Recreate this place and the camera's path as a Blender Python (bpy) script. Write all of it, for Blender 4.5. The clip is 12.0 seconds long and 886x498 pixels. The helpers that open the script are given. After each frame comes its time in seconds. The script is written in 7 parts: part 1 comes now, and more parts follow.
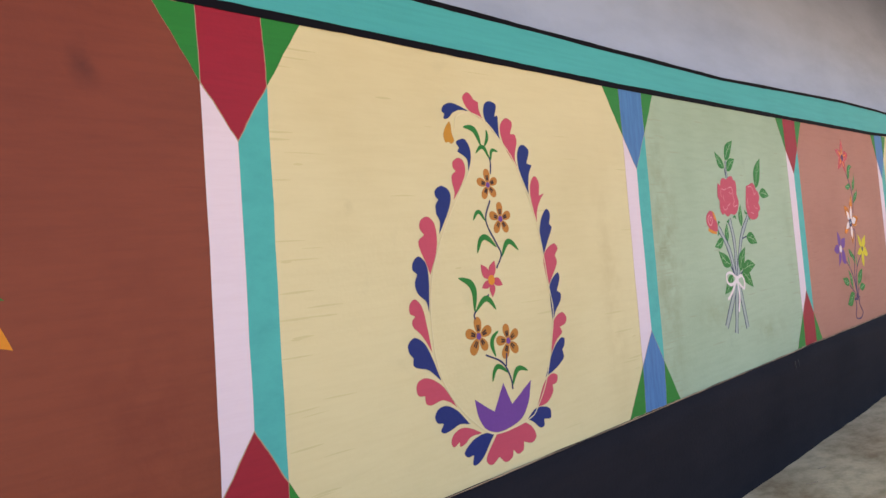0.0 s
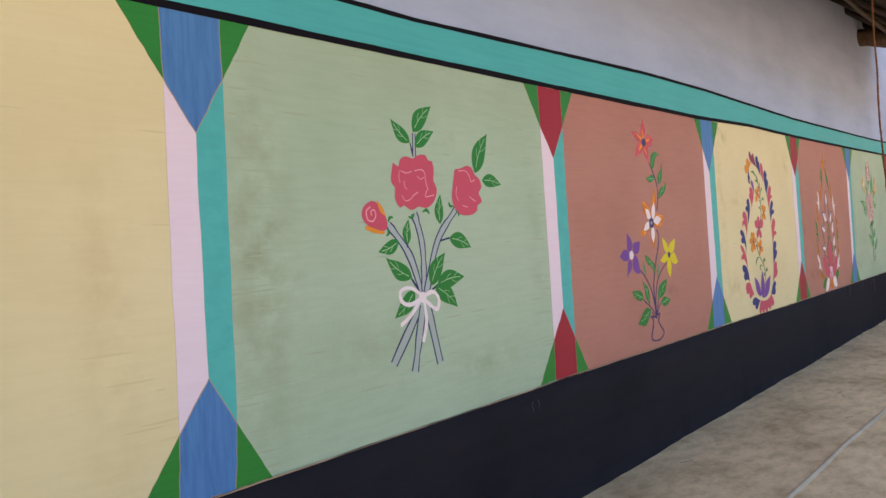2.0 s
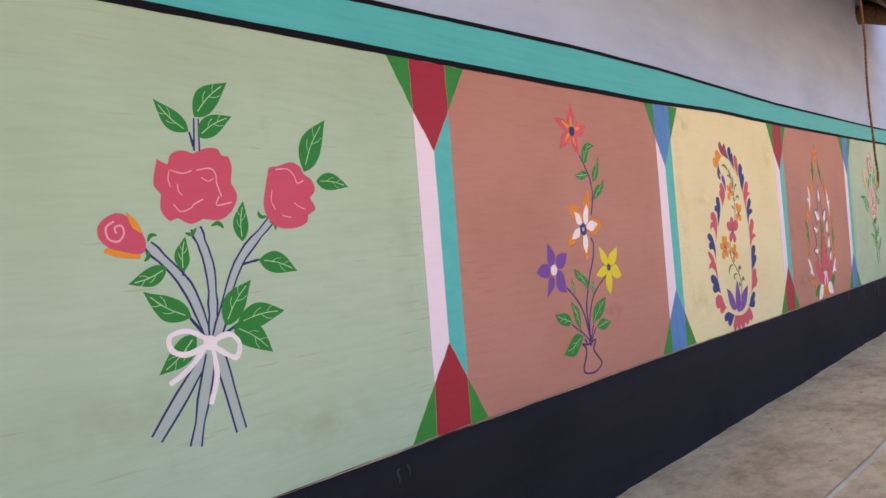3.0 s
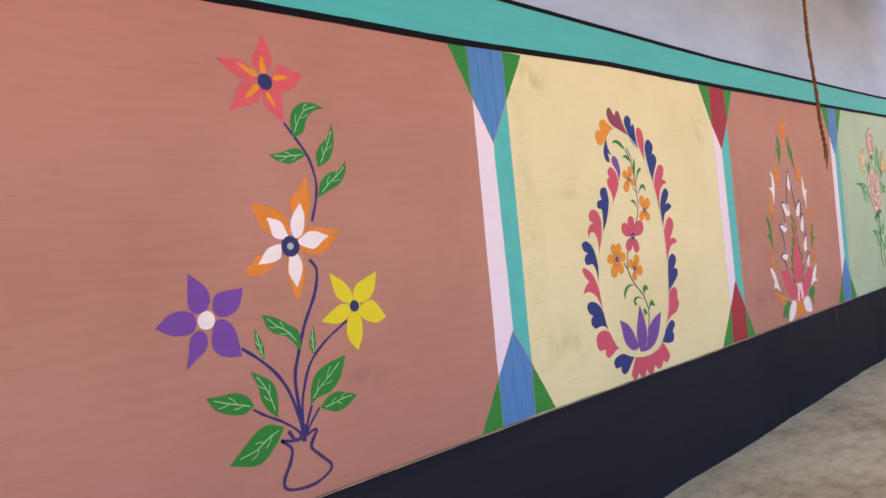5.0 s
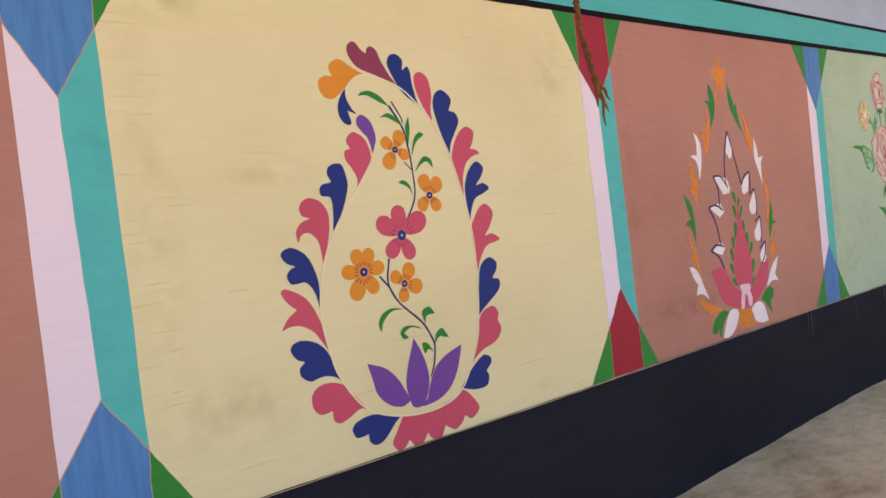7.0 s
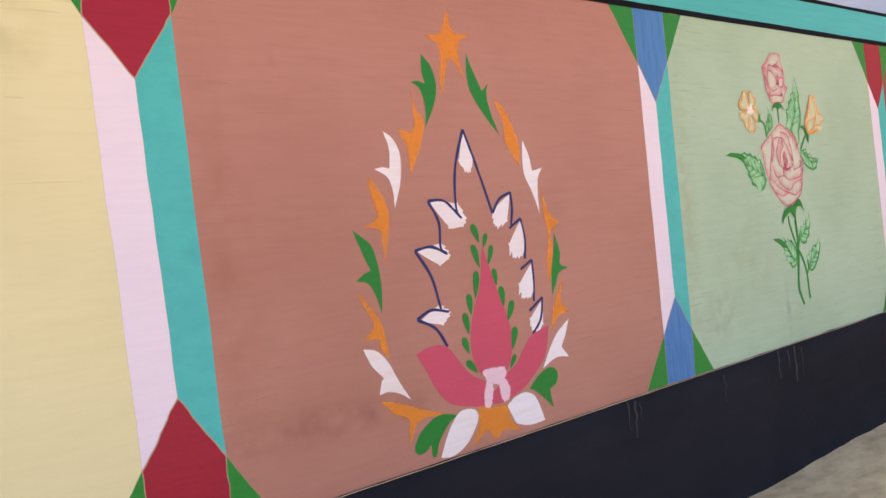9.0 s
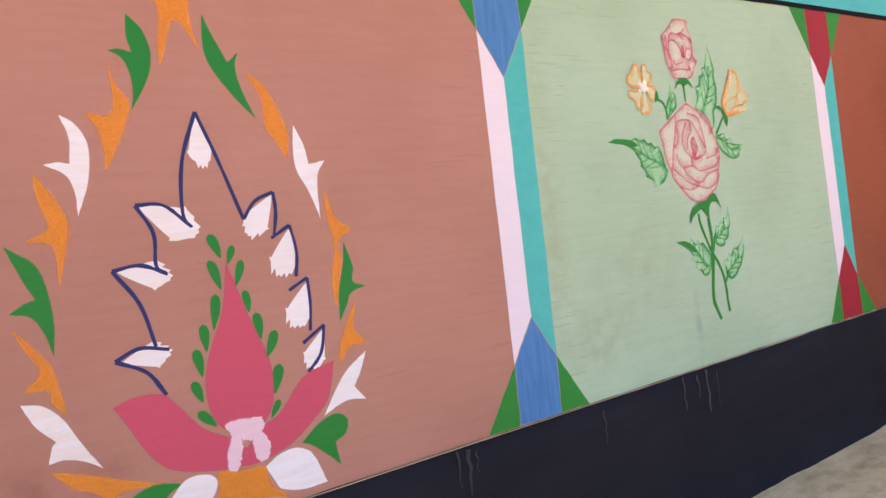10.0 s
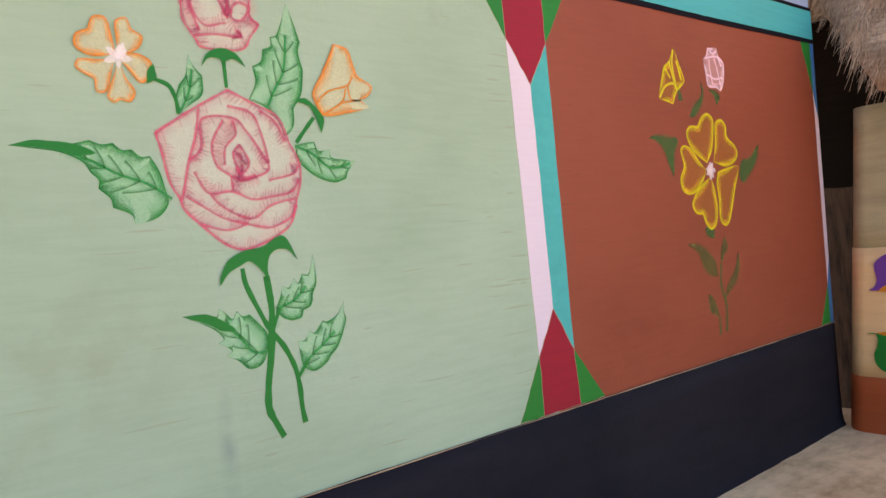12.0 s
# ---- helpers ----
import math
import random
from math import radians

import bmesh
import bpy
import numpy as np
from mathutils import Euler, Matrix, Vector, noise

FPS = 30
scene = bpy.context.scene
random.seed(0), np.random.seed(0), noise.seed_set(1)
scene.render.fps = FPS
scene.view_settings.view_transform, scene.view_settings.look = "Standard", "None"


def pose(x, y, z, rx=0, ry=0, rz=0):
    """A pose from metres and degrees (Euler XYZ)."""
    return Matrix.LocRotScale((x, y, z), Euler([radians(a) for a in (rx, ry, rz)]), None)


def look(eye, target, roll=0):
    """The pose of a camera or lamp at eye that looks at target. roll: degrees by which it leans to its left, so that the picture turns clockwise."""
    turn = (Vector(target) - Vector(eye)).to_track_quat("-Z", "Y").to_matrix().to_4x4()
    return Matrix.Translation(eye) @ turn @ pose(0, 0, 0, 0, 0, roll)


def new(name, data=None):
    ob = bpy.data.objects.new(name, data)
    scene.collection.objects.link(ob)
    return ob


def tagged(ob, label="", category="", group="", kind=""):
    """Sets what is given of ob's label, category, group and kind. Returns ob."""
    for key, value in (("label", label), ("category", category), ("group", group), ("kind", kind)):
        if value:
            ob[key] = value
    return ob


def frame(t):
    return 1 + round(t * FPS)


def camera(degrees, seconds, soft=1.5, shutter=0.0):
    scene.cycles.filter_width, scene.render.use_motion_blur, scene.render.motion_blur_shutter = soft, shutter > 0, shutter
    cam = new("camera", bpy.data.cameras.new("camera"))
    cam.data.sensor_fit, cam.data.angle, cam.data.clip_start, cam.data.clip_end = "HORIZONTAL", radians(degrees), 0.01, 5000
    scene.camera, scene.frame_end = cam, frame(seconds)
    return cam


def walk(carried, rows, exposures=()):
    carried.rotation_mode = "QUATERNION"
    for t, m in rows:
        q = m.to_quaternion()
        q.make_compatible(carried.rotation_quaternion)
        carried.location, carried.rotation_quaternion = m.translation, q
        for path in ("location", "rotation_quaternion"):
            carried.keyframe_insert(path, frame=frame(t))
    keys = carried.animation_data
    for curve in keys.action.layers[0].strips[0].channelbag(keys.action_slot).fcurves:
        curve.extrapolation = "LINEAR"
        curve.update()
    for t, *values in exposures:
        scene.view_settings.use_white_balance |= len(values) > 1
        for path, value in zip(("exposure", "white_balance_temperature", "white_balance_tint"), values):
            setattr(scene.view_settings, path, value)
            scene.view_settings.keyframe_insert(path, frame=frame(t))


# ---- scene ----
cam = camera(63.6, 12.0)
PATH = [
    (0, (-2.94, -1.709, 1.355), (-1.545, -0.276, 1.396), -5.6),
    (0.5, (-2.537, -1.821, 1.334), (-1.058, -0.475, 1.351), -5.2),
    (1, (-2.062, -1.856, 1.34), (-0.548, -0.549, 1.344), -4.6),
    (1.5, (-1.547, -1.975, 1.335), (-0.064, -0.633, 1.342), -4.5),
    (2, (-1.11, -1.981, 1.306), (0.374, -0.64, 1.3), -4.0),
    (2.5, (-0.657, -1.899, 1.334), (0.832, -0.564, 1.328), -4.2),
    (3, (-0.1, -1.937, 1.331), (1.358, -0.567, 1.327), -4.8),
    (3.5, (0.372, -1.968, 1.307), (1.825, -0.594, 1.29), -5.2),
    (5.5, (2.295, -1.833, 1.324), (3.651, -0.363, 1.312), -5.7),
    (6, (2.729, -1.848, 1.309), (4.033, -0.332, 1.286), -6.1),
    (6.5, (3.181, -1.947, 1.308), (4.411, -0.37, 1.27), -7.0),
    (7, (3.568, -1.897, 1.288), (4.812, -0.332, 1.227), -6.5),
    (7.5, (4.016, -1.841, 1.313), (5.265, -0.28, 1.258), -6.0),
    (9.5, (5.986, -1.794, 1.243), (7.144, -0.164, 1.211), -6.5),
    (10, (6.423, -1.794, 1.223), (7.56, -0.15, 1.19), -6.9),
    (10.5, (6.853, -1.725, 1.224), (8.058, -0.129, 1.178), -6.4),
    (11, (7.274, -1.724, 1.225), (8.487, -0.134, 1.167), -6.2),
    (11.5, (7.757, -1.782, 1.232), (8.964, -0.187, 1.203), -5.8),
    (12, (8.176, -1.71, 1.224), (9.454, -0.172, 1.197), -4.8),
]
EXPOSURES = [(t, stops, warmth, tint) for t, stops, warmth, tint in ((0, 1.56, 6750, 10), (0.5, 1.43, 6750, 10), (1.5, 1.41, 6750, 10), (2.5, 1.48, 6750, 11), (3.5, 1.69, 6650, 18), (5.5, 1.75, 6750, 11), (6.5, 1.60, 6800, 11), (7.5, 1.51, 6950, 12), (9.5, 1.88, 6750, 10), (10.2, 1.92, 6700, 10), (11, 1.82, 6700, 11), (12, 1.77, 6750, 11))]
walk(cam, [(t, look(eye, target, roll)) for t, eye, target, roll in PATH], EXPOSURES)

# ---- world and light ----
SUN_UP, SUN_TURN = 58, 20
world = bpy.data.worlds.new("sky")
scene.world = world
world.use_nodes = True
sky = world.node_tree.nodes.new("ShaderNodeTexSky")
sky.sky_type = "NISHITA"
sky.sun_disc = False
sky.sun_elevation, sky.sun_rotation = radians(SUN_UP), radians(SUN_TURN)
sky.dust_density, sky.air_density = 3.0, 1.0
back = world.node_tree.nodes["Background"]
back.inputs["Strength"].default_value = 0.15
world.node_tree.links.new(sky.outputs[0], back.inputs["Color"])
sun_data = bpy.data.lights.new("sun", "SUN")
sun_data.energy, sun_data.angle, sun_data.color = 4.2, radians(0.6), (1.0, 0.95, 0.88)
sun = new("sun", sun_data)
up, turn = radians(SUN_UP), radians(SUN_TURN)
sun_from = Vector((math.sin(turn) * math.cos(up), math.cos(turn) * math.cos(up), math.sin(up)))
sun.matrix_world = look(sun_from * 30, (0, 0, 0))

# ---- materials ----


def linear(code):
    parts = [int(code[i:i + 2], 16) / 255 for i in (0, 2, 4)]
    return tuple(c / 12.92 if c <= 0.04045 else ((c + 0.055) / 1.055) ** 2.4 for c in parts) + (1.0,)


def material(name, code, rough=0.7, dark=None, streak=(3, 3, 45), amount=0.5, coarse=1.3, blotch=0.35, bump=0.15, bump_scale=60, gloss=0.25, spots=0.0, stains=()):
    """A worn painted or earthen surface: fine streaks, broad blotches, relief."""
    mat = bpy.data.materials.new(name)
    mat.use_nodes = True
    nt = mat.node_tree
    nodes, links = nt.nodes, nt.links
    shader = nodes["Principled BSDF"]
    shader.inputs["Roughness"].default_value = rough
    shader.inputs["Specular IOR Level"].default_value = gloss
    base = linear(code)
    deep = linear(dark) if dark else tuple(c * 0.8 for c in base[:3]) + (1,)
    where = nodes.new("ShaderNodeTexCoord")
    maps = nodes.new("ShaderNodeMapping")
    maps.inputs["Scale"].default_value = streak
    links.new(where.outputs["Object"], maps.inputs["Vector"])
    fine = nodes.new("ShaderNodeTexNoise")
    fine.inputs["Scale"].default_value, fine.inputs["Detail"].default_value, fine.inputs["Roughness"].default_value = 1.0, 6, 0.65
    links.new(maps.outputs[0], fine.inputs["Vector"])
    wide = nodes.new("ShaderNodeTexNoise")
    wide.inputs["Scale"].default_value, wide.inputs["Detail"].default_value = coarse, 5
    links.new(where.outputs["Object"], wide.inputs["Vector"])

    def stretch(source, low, high, to):
        r = nodes.new("ShaderNodeMapRange")
        r.inputs["From Min"].default_value, r.inputs["From Max"].default_value = low, high
        r.inputs["To Max"].default_value = to
        links.new(source, r.inputs["Value"])
        return r.outputs[0]

    add = nodes.new("ShaderNodeMath")
    add.operation = "ADD"
    add.use_clamp = True
    links.new(stretch(fine.outputs[0], 0.42, 0.75, amount), add.inputs[0])
    links.new(stretch(wide.outputs[0], 0.45, 0.75, blotch), add.inputs[1])
    mix = nodes.new("ShaderNodeMix")
    mix.data_type = "RGBA"
    mix.inputs["A"].default_value, mix.inputs["B"].default_value = base, deep
    links.new(add.outputs[0], mix.inputs["Factor"])
    colour = mix.outputs["Result"]
    if spots:
        speck = nodes.new("ShaderNodeTexNoise")
        speck.inputs["Scale"].default_value, speck.inputs["Detail"].default_value = 7.0, 8
        links.new(where.outputs["Object"], speck.inputs["Vector"])
        over = nodes.new("ShaderNodeMix")
        over.data_type = "RGBA"
        over.inputs["B"].default_value = tuple(c * 0.45 for c in base[:3]) + (1,)
        links.new(stretch(speck.outputs[0], 0.64, 0.8, spots), over.inputs["Factor"])
        links.new(colour, over.inputs["A"])
        colour = over.outputs["Result"]
    for x, z, wide_x, wide_z, tone, strength in stains:
        place = nodes.new("ShaderNodeMapping")
        place.vector_type = "TEXTURE"
        place.inputs["Location"].default_value = (x, 0, z)
        place.inputs["Scale"].default_value = (wide_x, 1, wide_z)
        links.new(where.outputs["Object"], place.inputs["Vector"])
        ball = nodes.new("ShaderNodeTexGradient")
        ball.gradient_type = "SPHERICAL"
        links.new(place.outputs[0], ball.inputs["Vector"])
        torn = nodes.new("ShaderNodeTexNoise")
        torn.inputs["Scale"].default_value, torn.inputs["Detail"].default_value = 11.0, 7
        links.new(where.outputs["Object"], torn.inputs["Vector"])
        cut = nodes.new("ShaderNodeMath")
        cut.operation = "MULTIPLY"
        links.new(stretch(ball.outputs["Fac"], 0.0, 0.9, strength), cut.inputs[0])
        links.new(stretch(torn.outputs[0], 0.38, 0.66, 1.0), cut.inputs[1])
        over = nodes.new("ShaderNodeMix")
        over.data_type = "RGBA"
        over.inputs["B"].default_value = linear(tone)
        links.new(cut.outputs[0], over.inputs["Factor"])
        links.new(colour, over.inputs["A"])
        colour = over.outputs["Result"]
    links.new(colour, shader.inputs["Base Color"])
    grain = nodes.new("ShaderNodeTexNoise")
    grain.inputs["Scale"].default_value, grain.inputs["Detail"].default_value = bump_scale, 6
    links.new(where.outputs["Object"], grain.inputs["Vector"])
    lift = nodes.new("ShaderNodeMath")
    lift.operation = "ADD"
    links.new(grain.outputs[0], lift.inputs[0])
    links.new(fine.outputs[0], lift.inputs[1])
    relief = nodes.new("ShaderNodeBump")
    relief.inputs["Strength"].default_value, relief.inputs["Distance"].default_value = bump, 0.01
    links.new(lift.outputs[0], relief.inputs["Height"])
    links.new(relief.outputs[0], shader.inputs["Normal"])
    return mat


def paint(name, code, **more):
    given = dict(rough=0.55, gloss=0.3, streak=(6, 6, 70), amount=0.35, blotch=0.3, bump=0.1)
    given.update(more)
    return material(name, code, **given)


PAINT = {
    "pink": "C84A62", "royal": "0B2672", "orange": "DE8A22", "ochre": "BE7A2E", "tick": "3A1F1C", "amber": "C98A22",
    "purple": "713F95", "green": "1C7A2C", "navy": "23265F", "pale": "E9DAB0", "maroon": "8E3350",
    "lilac": "A9B2B0", "lilac2": "A8B3AC", "mint": "A5C79A", "rosewhite": "EAC0CB", "white": "EDE0E4",
    "plum": "3E2A62", "indigo": "2C2464", "orange_soft": "D5822E", "salmon": "CC5560", "yellow": "DDC81C",
    "leafwash": "8CBB8E", "rosewash": "CFC6B6", "rosepencil": "C4506C", "scuff": "2D2A30", "drip": "37333A", "rosehatch": "CDB0A5", "leafrim": "4F9A5A", "roseline": "E59AA6",
    "orangeterra": "C07E52", "salmonterra": "C06460", "budpink": "C98F8A", "leafdeep": "2E8440", "fadedbrown": "7F5334", "darkgreen": "3F6232", "fadedgreen": "5F5A30", "orangewash": "DE9A4C", "orangepale": "D2C49C", "yellowwash": "C68E28", "yellowpale": "A86430",
}
INK = {name: paint("paint_" + name, code, dark=("D9B49A" if name == "white" else None)) for name, code in PAINT.items()}



def thinned(mat):
    """The same paint where it thins out: its cover falls off over the brush's edge, broken by the bristles."""
    soft = mat.copy()
    soft.name = mat.name + "_thinned"
    nodes, links = soft.node_tree.nodes, soft.node_tree.links
    cover = nodes.new("ShaderNodeAttribute")
    cover.attribute_name = "cover"
    where = nodes.new("ShaderNodeTexCoord")
    grit = nodes.new("ShaderNodeTexNoise")
    grit.inputs["Scale"].default_value, grit.inputs["Detail"].default_value = 260, 3
    links.new(where.outputs["Object"], grit.inputs["Vector"])
    level = nodes.new("ShaderNodeMath")
    level.operation = "MULTIPLY_ADD"
    level.inputs[1].default_value = 0.4
    links.new(grit.outputs[0], level.inputs[0])
    links.new(cover.outputs["Fac"], level.inputs[2])
    ease = nodes.new("ShaderNodeMapRange")
    ease.inputs["From Min"].default_value, ease.inputs["From Max"].default_value = 0.2, 1.1
    links.new(level.outputs[0], ease.inputs["Value"])
    # light crosses a thin coat twice: once down to the wall, once back
    rest = nodes.new("ShaderNodeMath")
    rest.operation = "SUBTRACT"
    rest.inputs[0].default_value = 1.0
    links.new(ease.outputs[0], rest.inputs[1])
    root = nodes.new("ShaderNodeMath")
    root.operation = "SQRT"
    links.new(rest.outputs[0], root.inputs[0])
    once = nodes.new("ShaderNodeMath")
    once.operation = "SUBTRACT"
    once.inputs[0].default_value = 1.0
    links.new(root.outputs[0], once.inputs[1])
    gain = nodes.new("ShaderNodeMath")
    gain.operation = "ADD"
    gain.inputs[0].default_value = 1.0
    links.new(root.outputs[0], gain.inputs[1])
    shader = nodes["Principled BSDF"]
    lift = nodes.new("ShaderNodeVectorMath")
    lift.operation = "SCALE"
    links.new(shader.inputs["Base Color"].links[0].from_socket, lift.inputs[0])
    links.new(gain.outputs[0], lift.inputs["Scale"])
    links.new(lift.outputs[0], shader.inputs["Base Color"])
    links.new(once.outputs[0], shader.inputs["Alpha"])
    return soft


THIN = {name: thinned(mat) for name, mat in INK.items()}

CREAM = paint("cream_wall_paint", "E2D3A4", dark="CFBC8A", streak=(5, 5, 45), amount=0.22, blotch=0.5, spots=0.12, bump=0.1,
              stains=((4.22, 1.98, 0.14, 0.1, "A99F66", 0.6), (4.5, 1.5, 0.22, 0.05, "B7A56F", 0.5), (4.3, 0.85, 0.25, 0.14, "B5A676", 0.5), (4.14, 1.35, 0.1, 0.7, "BBA872", 0.4), (-1.66, 1.55, 0.03, 0.03, "A58F62", 0.6), (-0.3, 1.2, 0.12, 0.7, "C6B07E", 0.4), (5.7, 1.85, 0.12, 0.2, "B3A56E", 0.45)))
SAGE = paint("pale_green_wall_paint", "ACBFA4", dark="90A486", streak=(5, 5, 40), amount=0.3, blotch=0.5, spots=0.25, bump=0.12,
             stains=((8.3, 0.8, 0.22, 0.16, "8B8E6C", 0.6), (8.56, 1.02, 0.3, 0.2, "95997C", 0.45), (8.86, 0.74, 0.03, 0.2, "7E8A86", 0.6), (8.12, 1.3, 0.1, 0.7, "98946E", 0.5), (0.2, 1.3, 0.2, 0.8, "8D9270", 0.75), (0.65, 0.95, 0.3, 0.12, "8F9670", 0.4), (1.3, 0.8, 0.35, 0.1, "8F9670", 0.45), (1.75, 1.3, 0.1, 0.6, "8F9A78", 0.3)))
TERRA = paint("terracotta_wall_paint", "B57C6C", dark="9F6555", streak=(5, 5, 45), amount=0.28, blotch=0.5, spots=0.15, bump=0.1,
              stains=((3.23, 0.92, 0.12, 0.06, "6E4236", 0.45), (6.35, 0.8, 0.35, 0.08, "8A4F40", 0.6), (6.6, 0.78, 0.25, 0.05, "8A4F40", 0.5), (6.15, 1.3, 0.1, 0.8, "9A5F4C", 0.5), (3.7, 1.4, 0.16, 0.6, "A06656", 0.35)))
BROWN = paint("red_brown_wall_paint", "984C35", dark="7F3B2A", streak=(5, 5, 45), amount=0.3, blotch=0.5, spots=0.15, bump=0.1,
              stains=((10.6, 0.8, 0.3, 0.06, "7A3826", 0.6), (11.9, 1.0, 0.3, 0.4, "863F2B", 0.4)))
OXBLOOD = paint("oxblood_wall_paint", "87402B", dark="6E3022", streak=(5, 5, 45), amount=0.35, blotch=0.5, spots=0.15, bump=0.1,
                stains=((-2.36, 1.9, 0.05, 0.08, "4E2118", 0.7), (-2.3, 1.1, 0.2, 0.5, "742F20", 0.5)))
TEAL = paint("teal_wall_paint", "4CB2B2", dark="3C9B9D", streak=(2.5, 2.5, 50), amount=0.5, blotch=0.3)
DRY_BRUSH = {
    CREAM.name: paint("dry_brush_on_cream", "D8C996"), SAGE.name: paint("dry_brush_on_green", "A5B195"),
    TERRA.name: paint("dry_brush_on_terracotta", "AE7565"), BROWN.name: paint("dry_brush_on_brown", "914832"), OXBLOOD.name: paint("dry_brush_on_oxblood", "823C29"),
}
BLACK_LINE = paint("black_line_paint", "131119", dark="0D0B12", gloss=0.12, rough=0.8)
DADO = paint("black_dado_paint", "262329", dark="1D1B22", rough=0.85, streak=(2.0, 2.0, 12), amount=0.6, blotch=0.8, bump=0.2, gloss=0.12)
RED = paint("deep_red_paint", "A0182F", dark="881328", amount=0.5)
BLUE = paint("dusty_blue_paint", "4C80B8", dark="335F98", amount=0.7, streak=(45, 45, 5))
LEAF_GREEN = paint("corner_green_paint", "25822F", dark="1B6A26")
PINK_WHITE = paint("pink_white_paint", "EAD6E0", dark="DCC4CE", amount=0.3)
STRIP_TEAL = paint("strip_teal_paint", "4DB4AE", dark="3F9C9C", amount=0.6, streak=(10, 10, 16))
SKETCH = paint("sketch_line_paint", "B89A7E", dark="A08468")
LIMEWASH = material("grey_limewash", "ACB8D2", rough=0.9, dark="96A2BC", streak=(1.2, 1.2, 5), amount=0.6, coarse=0.8, blotch=0.6, bump=0.25, bump_scale=25)
MUD_FLOOR = material("swept_mud_floor", "EACBA0", rough=0.95, dark="B08E68", streak=(7, 12, 7), amount=0.7, coarse=1.6, blotch=0.7, bump=0.5, bump_scale=30, spots=0.45)
RIDGE = material("pale_mud_ridge", "D0BCA2", rough=0.9, dark="9E8A72", streak=(8, 8, 8), bump=0.5)
EARTH = material("courtyard_earth", "B5A088", rough=0.95, dark="967F68", streak=(2, 2, 2), amount=0.7, coarse=0.3, blotch=0.6, bump=0.6, bump_scale=12)
STRAW = material("old_thatch", "D8BC9E", rough=0.9, dark="8E6E58", streak=(40, 6, 40), amount=0.9, blotch=0.5, bump=0.6)
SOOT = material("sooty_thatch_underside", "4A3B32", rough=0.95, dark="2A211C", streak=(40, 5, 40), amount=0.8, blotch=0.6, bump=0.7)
# near-black in place of the deep shade inside the gap
GAP_SHADE = material("gap_shade_black", "241D18", rough=0.95, dark="15110E", gloss=0.05)
WOOD = material("weathered_wood", "6E5644", rough=0.85, dark="32261E", streak=(30, 30, 4), amount=0.9, blotch=0.5, bump=0.6)
BAMBOO = material("sooty_bamboo", "55463A", rough=0.7, dark="38302A", streak=(4, 30, 30), amount=0.6, blotch=0.4, bump=0.2)
ROPE = material("coir_rope", "8B5A33", rough=0.95, dark="5A3820", streak=(90, 90, 60), amount=0.8, bump=0.7, bump_scale=300)
OLIVE = material("olive_mud_plaster", "C0B28C", rough=0.9, dark="9C9070", streak=(2, 2, 12), amount=0.7, blotch=0.6, bump=0.35)
BUFF = paint("buff_wall_paint", "F0C892", dark="DCB07C", streak=(2, 2, 30), amount=0.5)
RUST = paint("rust_wall_paint", "B2562E", dark="964726", streak=(2, 2, 30), amount=0.5)

# ---- building helpers ----


def mesh_object(name, verts, faces, mat, parent=None, smooth=False):
    data = bpy.data.meshes.new(name)
    data.from_pydata(verts, [], faces)
    data.update()
    if smooth:
        for poly in data.polygons:
            poly.use_smooth = True
    data.materials.append(mat)
    ob = new(name, data)
    ob.parent = parent
    return ob


def part(name, bm, mat, parent=None, label="", smooth=False):
    bmesh.ops.recalc_face_normals(bm, faces=bm.faces)
    data = bpy.data.meshes.new(name)
    bm.to_mesh(data)
    bm.free()
    if smooth:
        for poly in data.polygons:
            poly.use_smooth = True
    data.materials.append(mat)
    ob = new(name, data)
    ob.parent = parent
    return tagged(ob, label)


def thing(name, label, category, group="", kind=""):
    return tagged(new(name), label, category, group, kind)


def block(name, low, high, mat, parent=None, bevel=0.0, label=""):
    bm = bmesh.new()
    bmesh.ops.create_cube(bm, size=1)
    for v in bm.verts:
        v.co = Vector([(a + b) / 2 + c * (b - a) for a, b, c in zip(low, high, v.co)])
    if bevel:
        bmesh.ops.bevel(bm, geom=bm.edges[:], offset=bevel, segments=3, affect="EDGES", profile=0.5)
    return part(name, bm, mat, parent, label)


def tube(name, points, radii, mat, parent=None, sides=10, rough=0.0, label=""):
    """A round bar along points, its radius given at each."""
    bm = bmesh.new()
    rings = []
    for i, p in enumerate(points):
        ahead = (Vector(points[min(i + 1, len(points) - 1)]) - Vector(points[max(i - 1, 0)])).normalized()
        side = ahead.orthogonal().normalized() if abs(ahead.z) > 0.95 else ahead.cross(Vector((0, 0, 1))).normalized()
        top = side.cross(ahead)
        ring = []
        for k in range(sides):
            a = math.tau * k / sides
            r = radii[i] * (1 + rough * noise.noise(Vector((i * 0.7, k * 1.3, radii[i] * 50))))
            ring.append(bm.verts.new(Vector(p) + side * r * math.cos(a) + top * r * math.sin(a)))
        rings.append(ring)
    for a, b in zip(rings, rings[1:]):
        for k in range(sides):
            bm.faces.new((a[k], a[(k + 1) % sides], b[(k + 1) % sides], b[k]))
    bm.faces.new(rings[0])
    bm.faces.new(rings[-1])
    return part(name, bm, mat, parent, label, smooth=True)


# paint lies on the wall's face, y = 0, each coat a hair over the one before
COAT = {"now": 0.0, "x": 0.0}
FILM = 0.000012


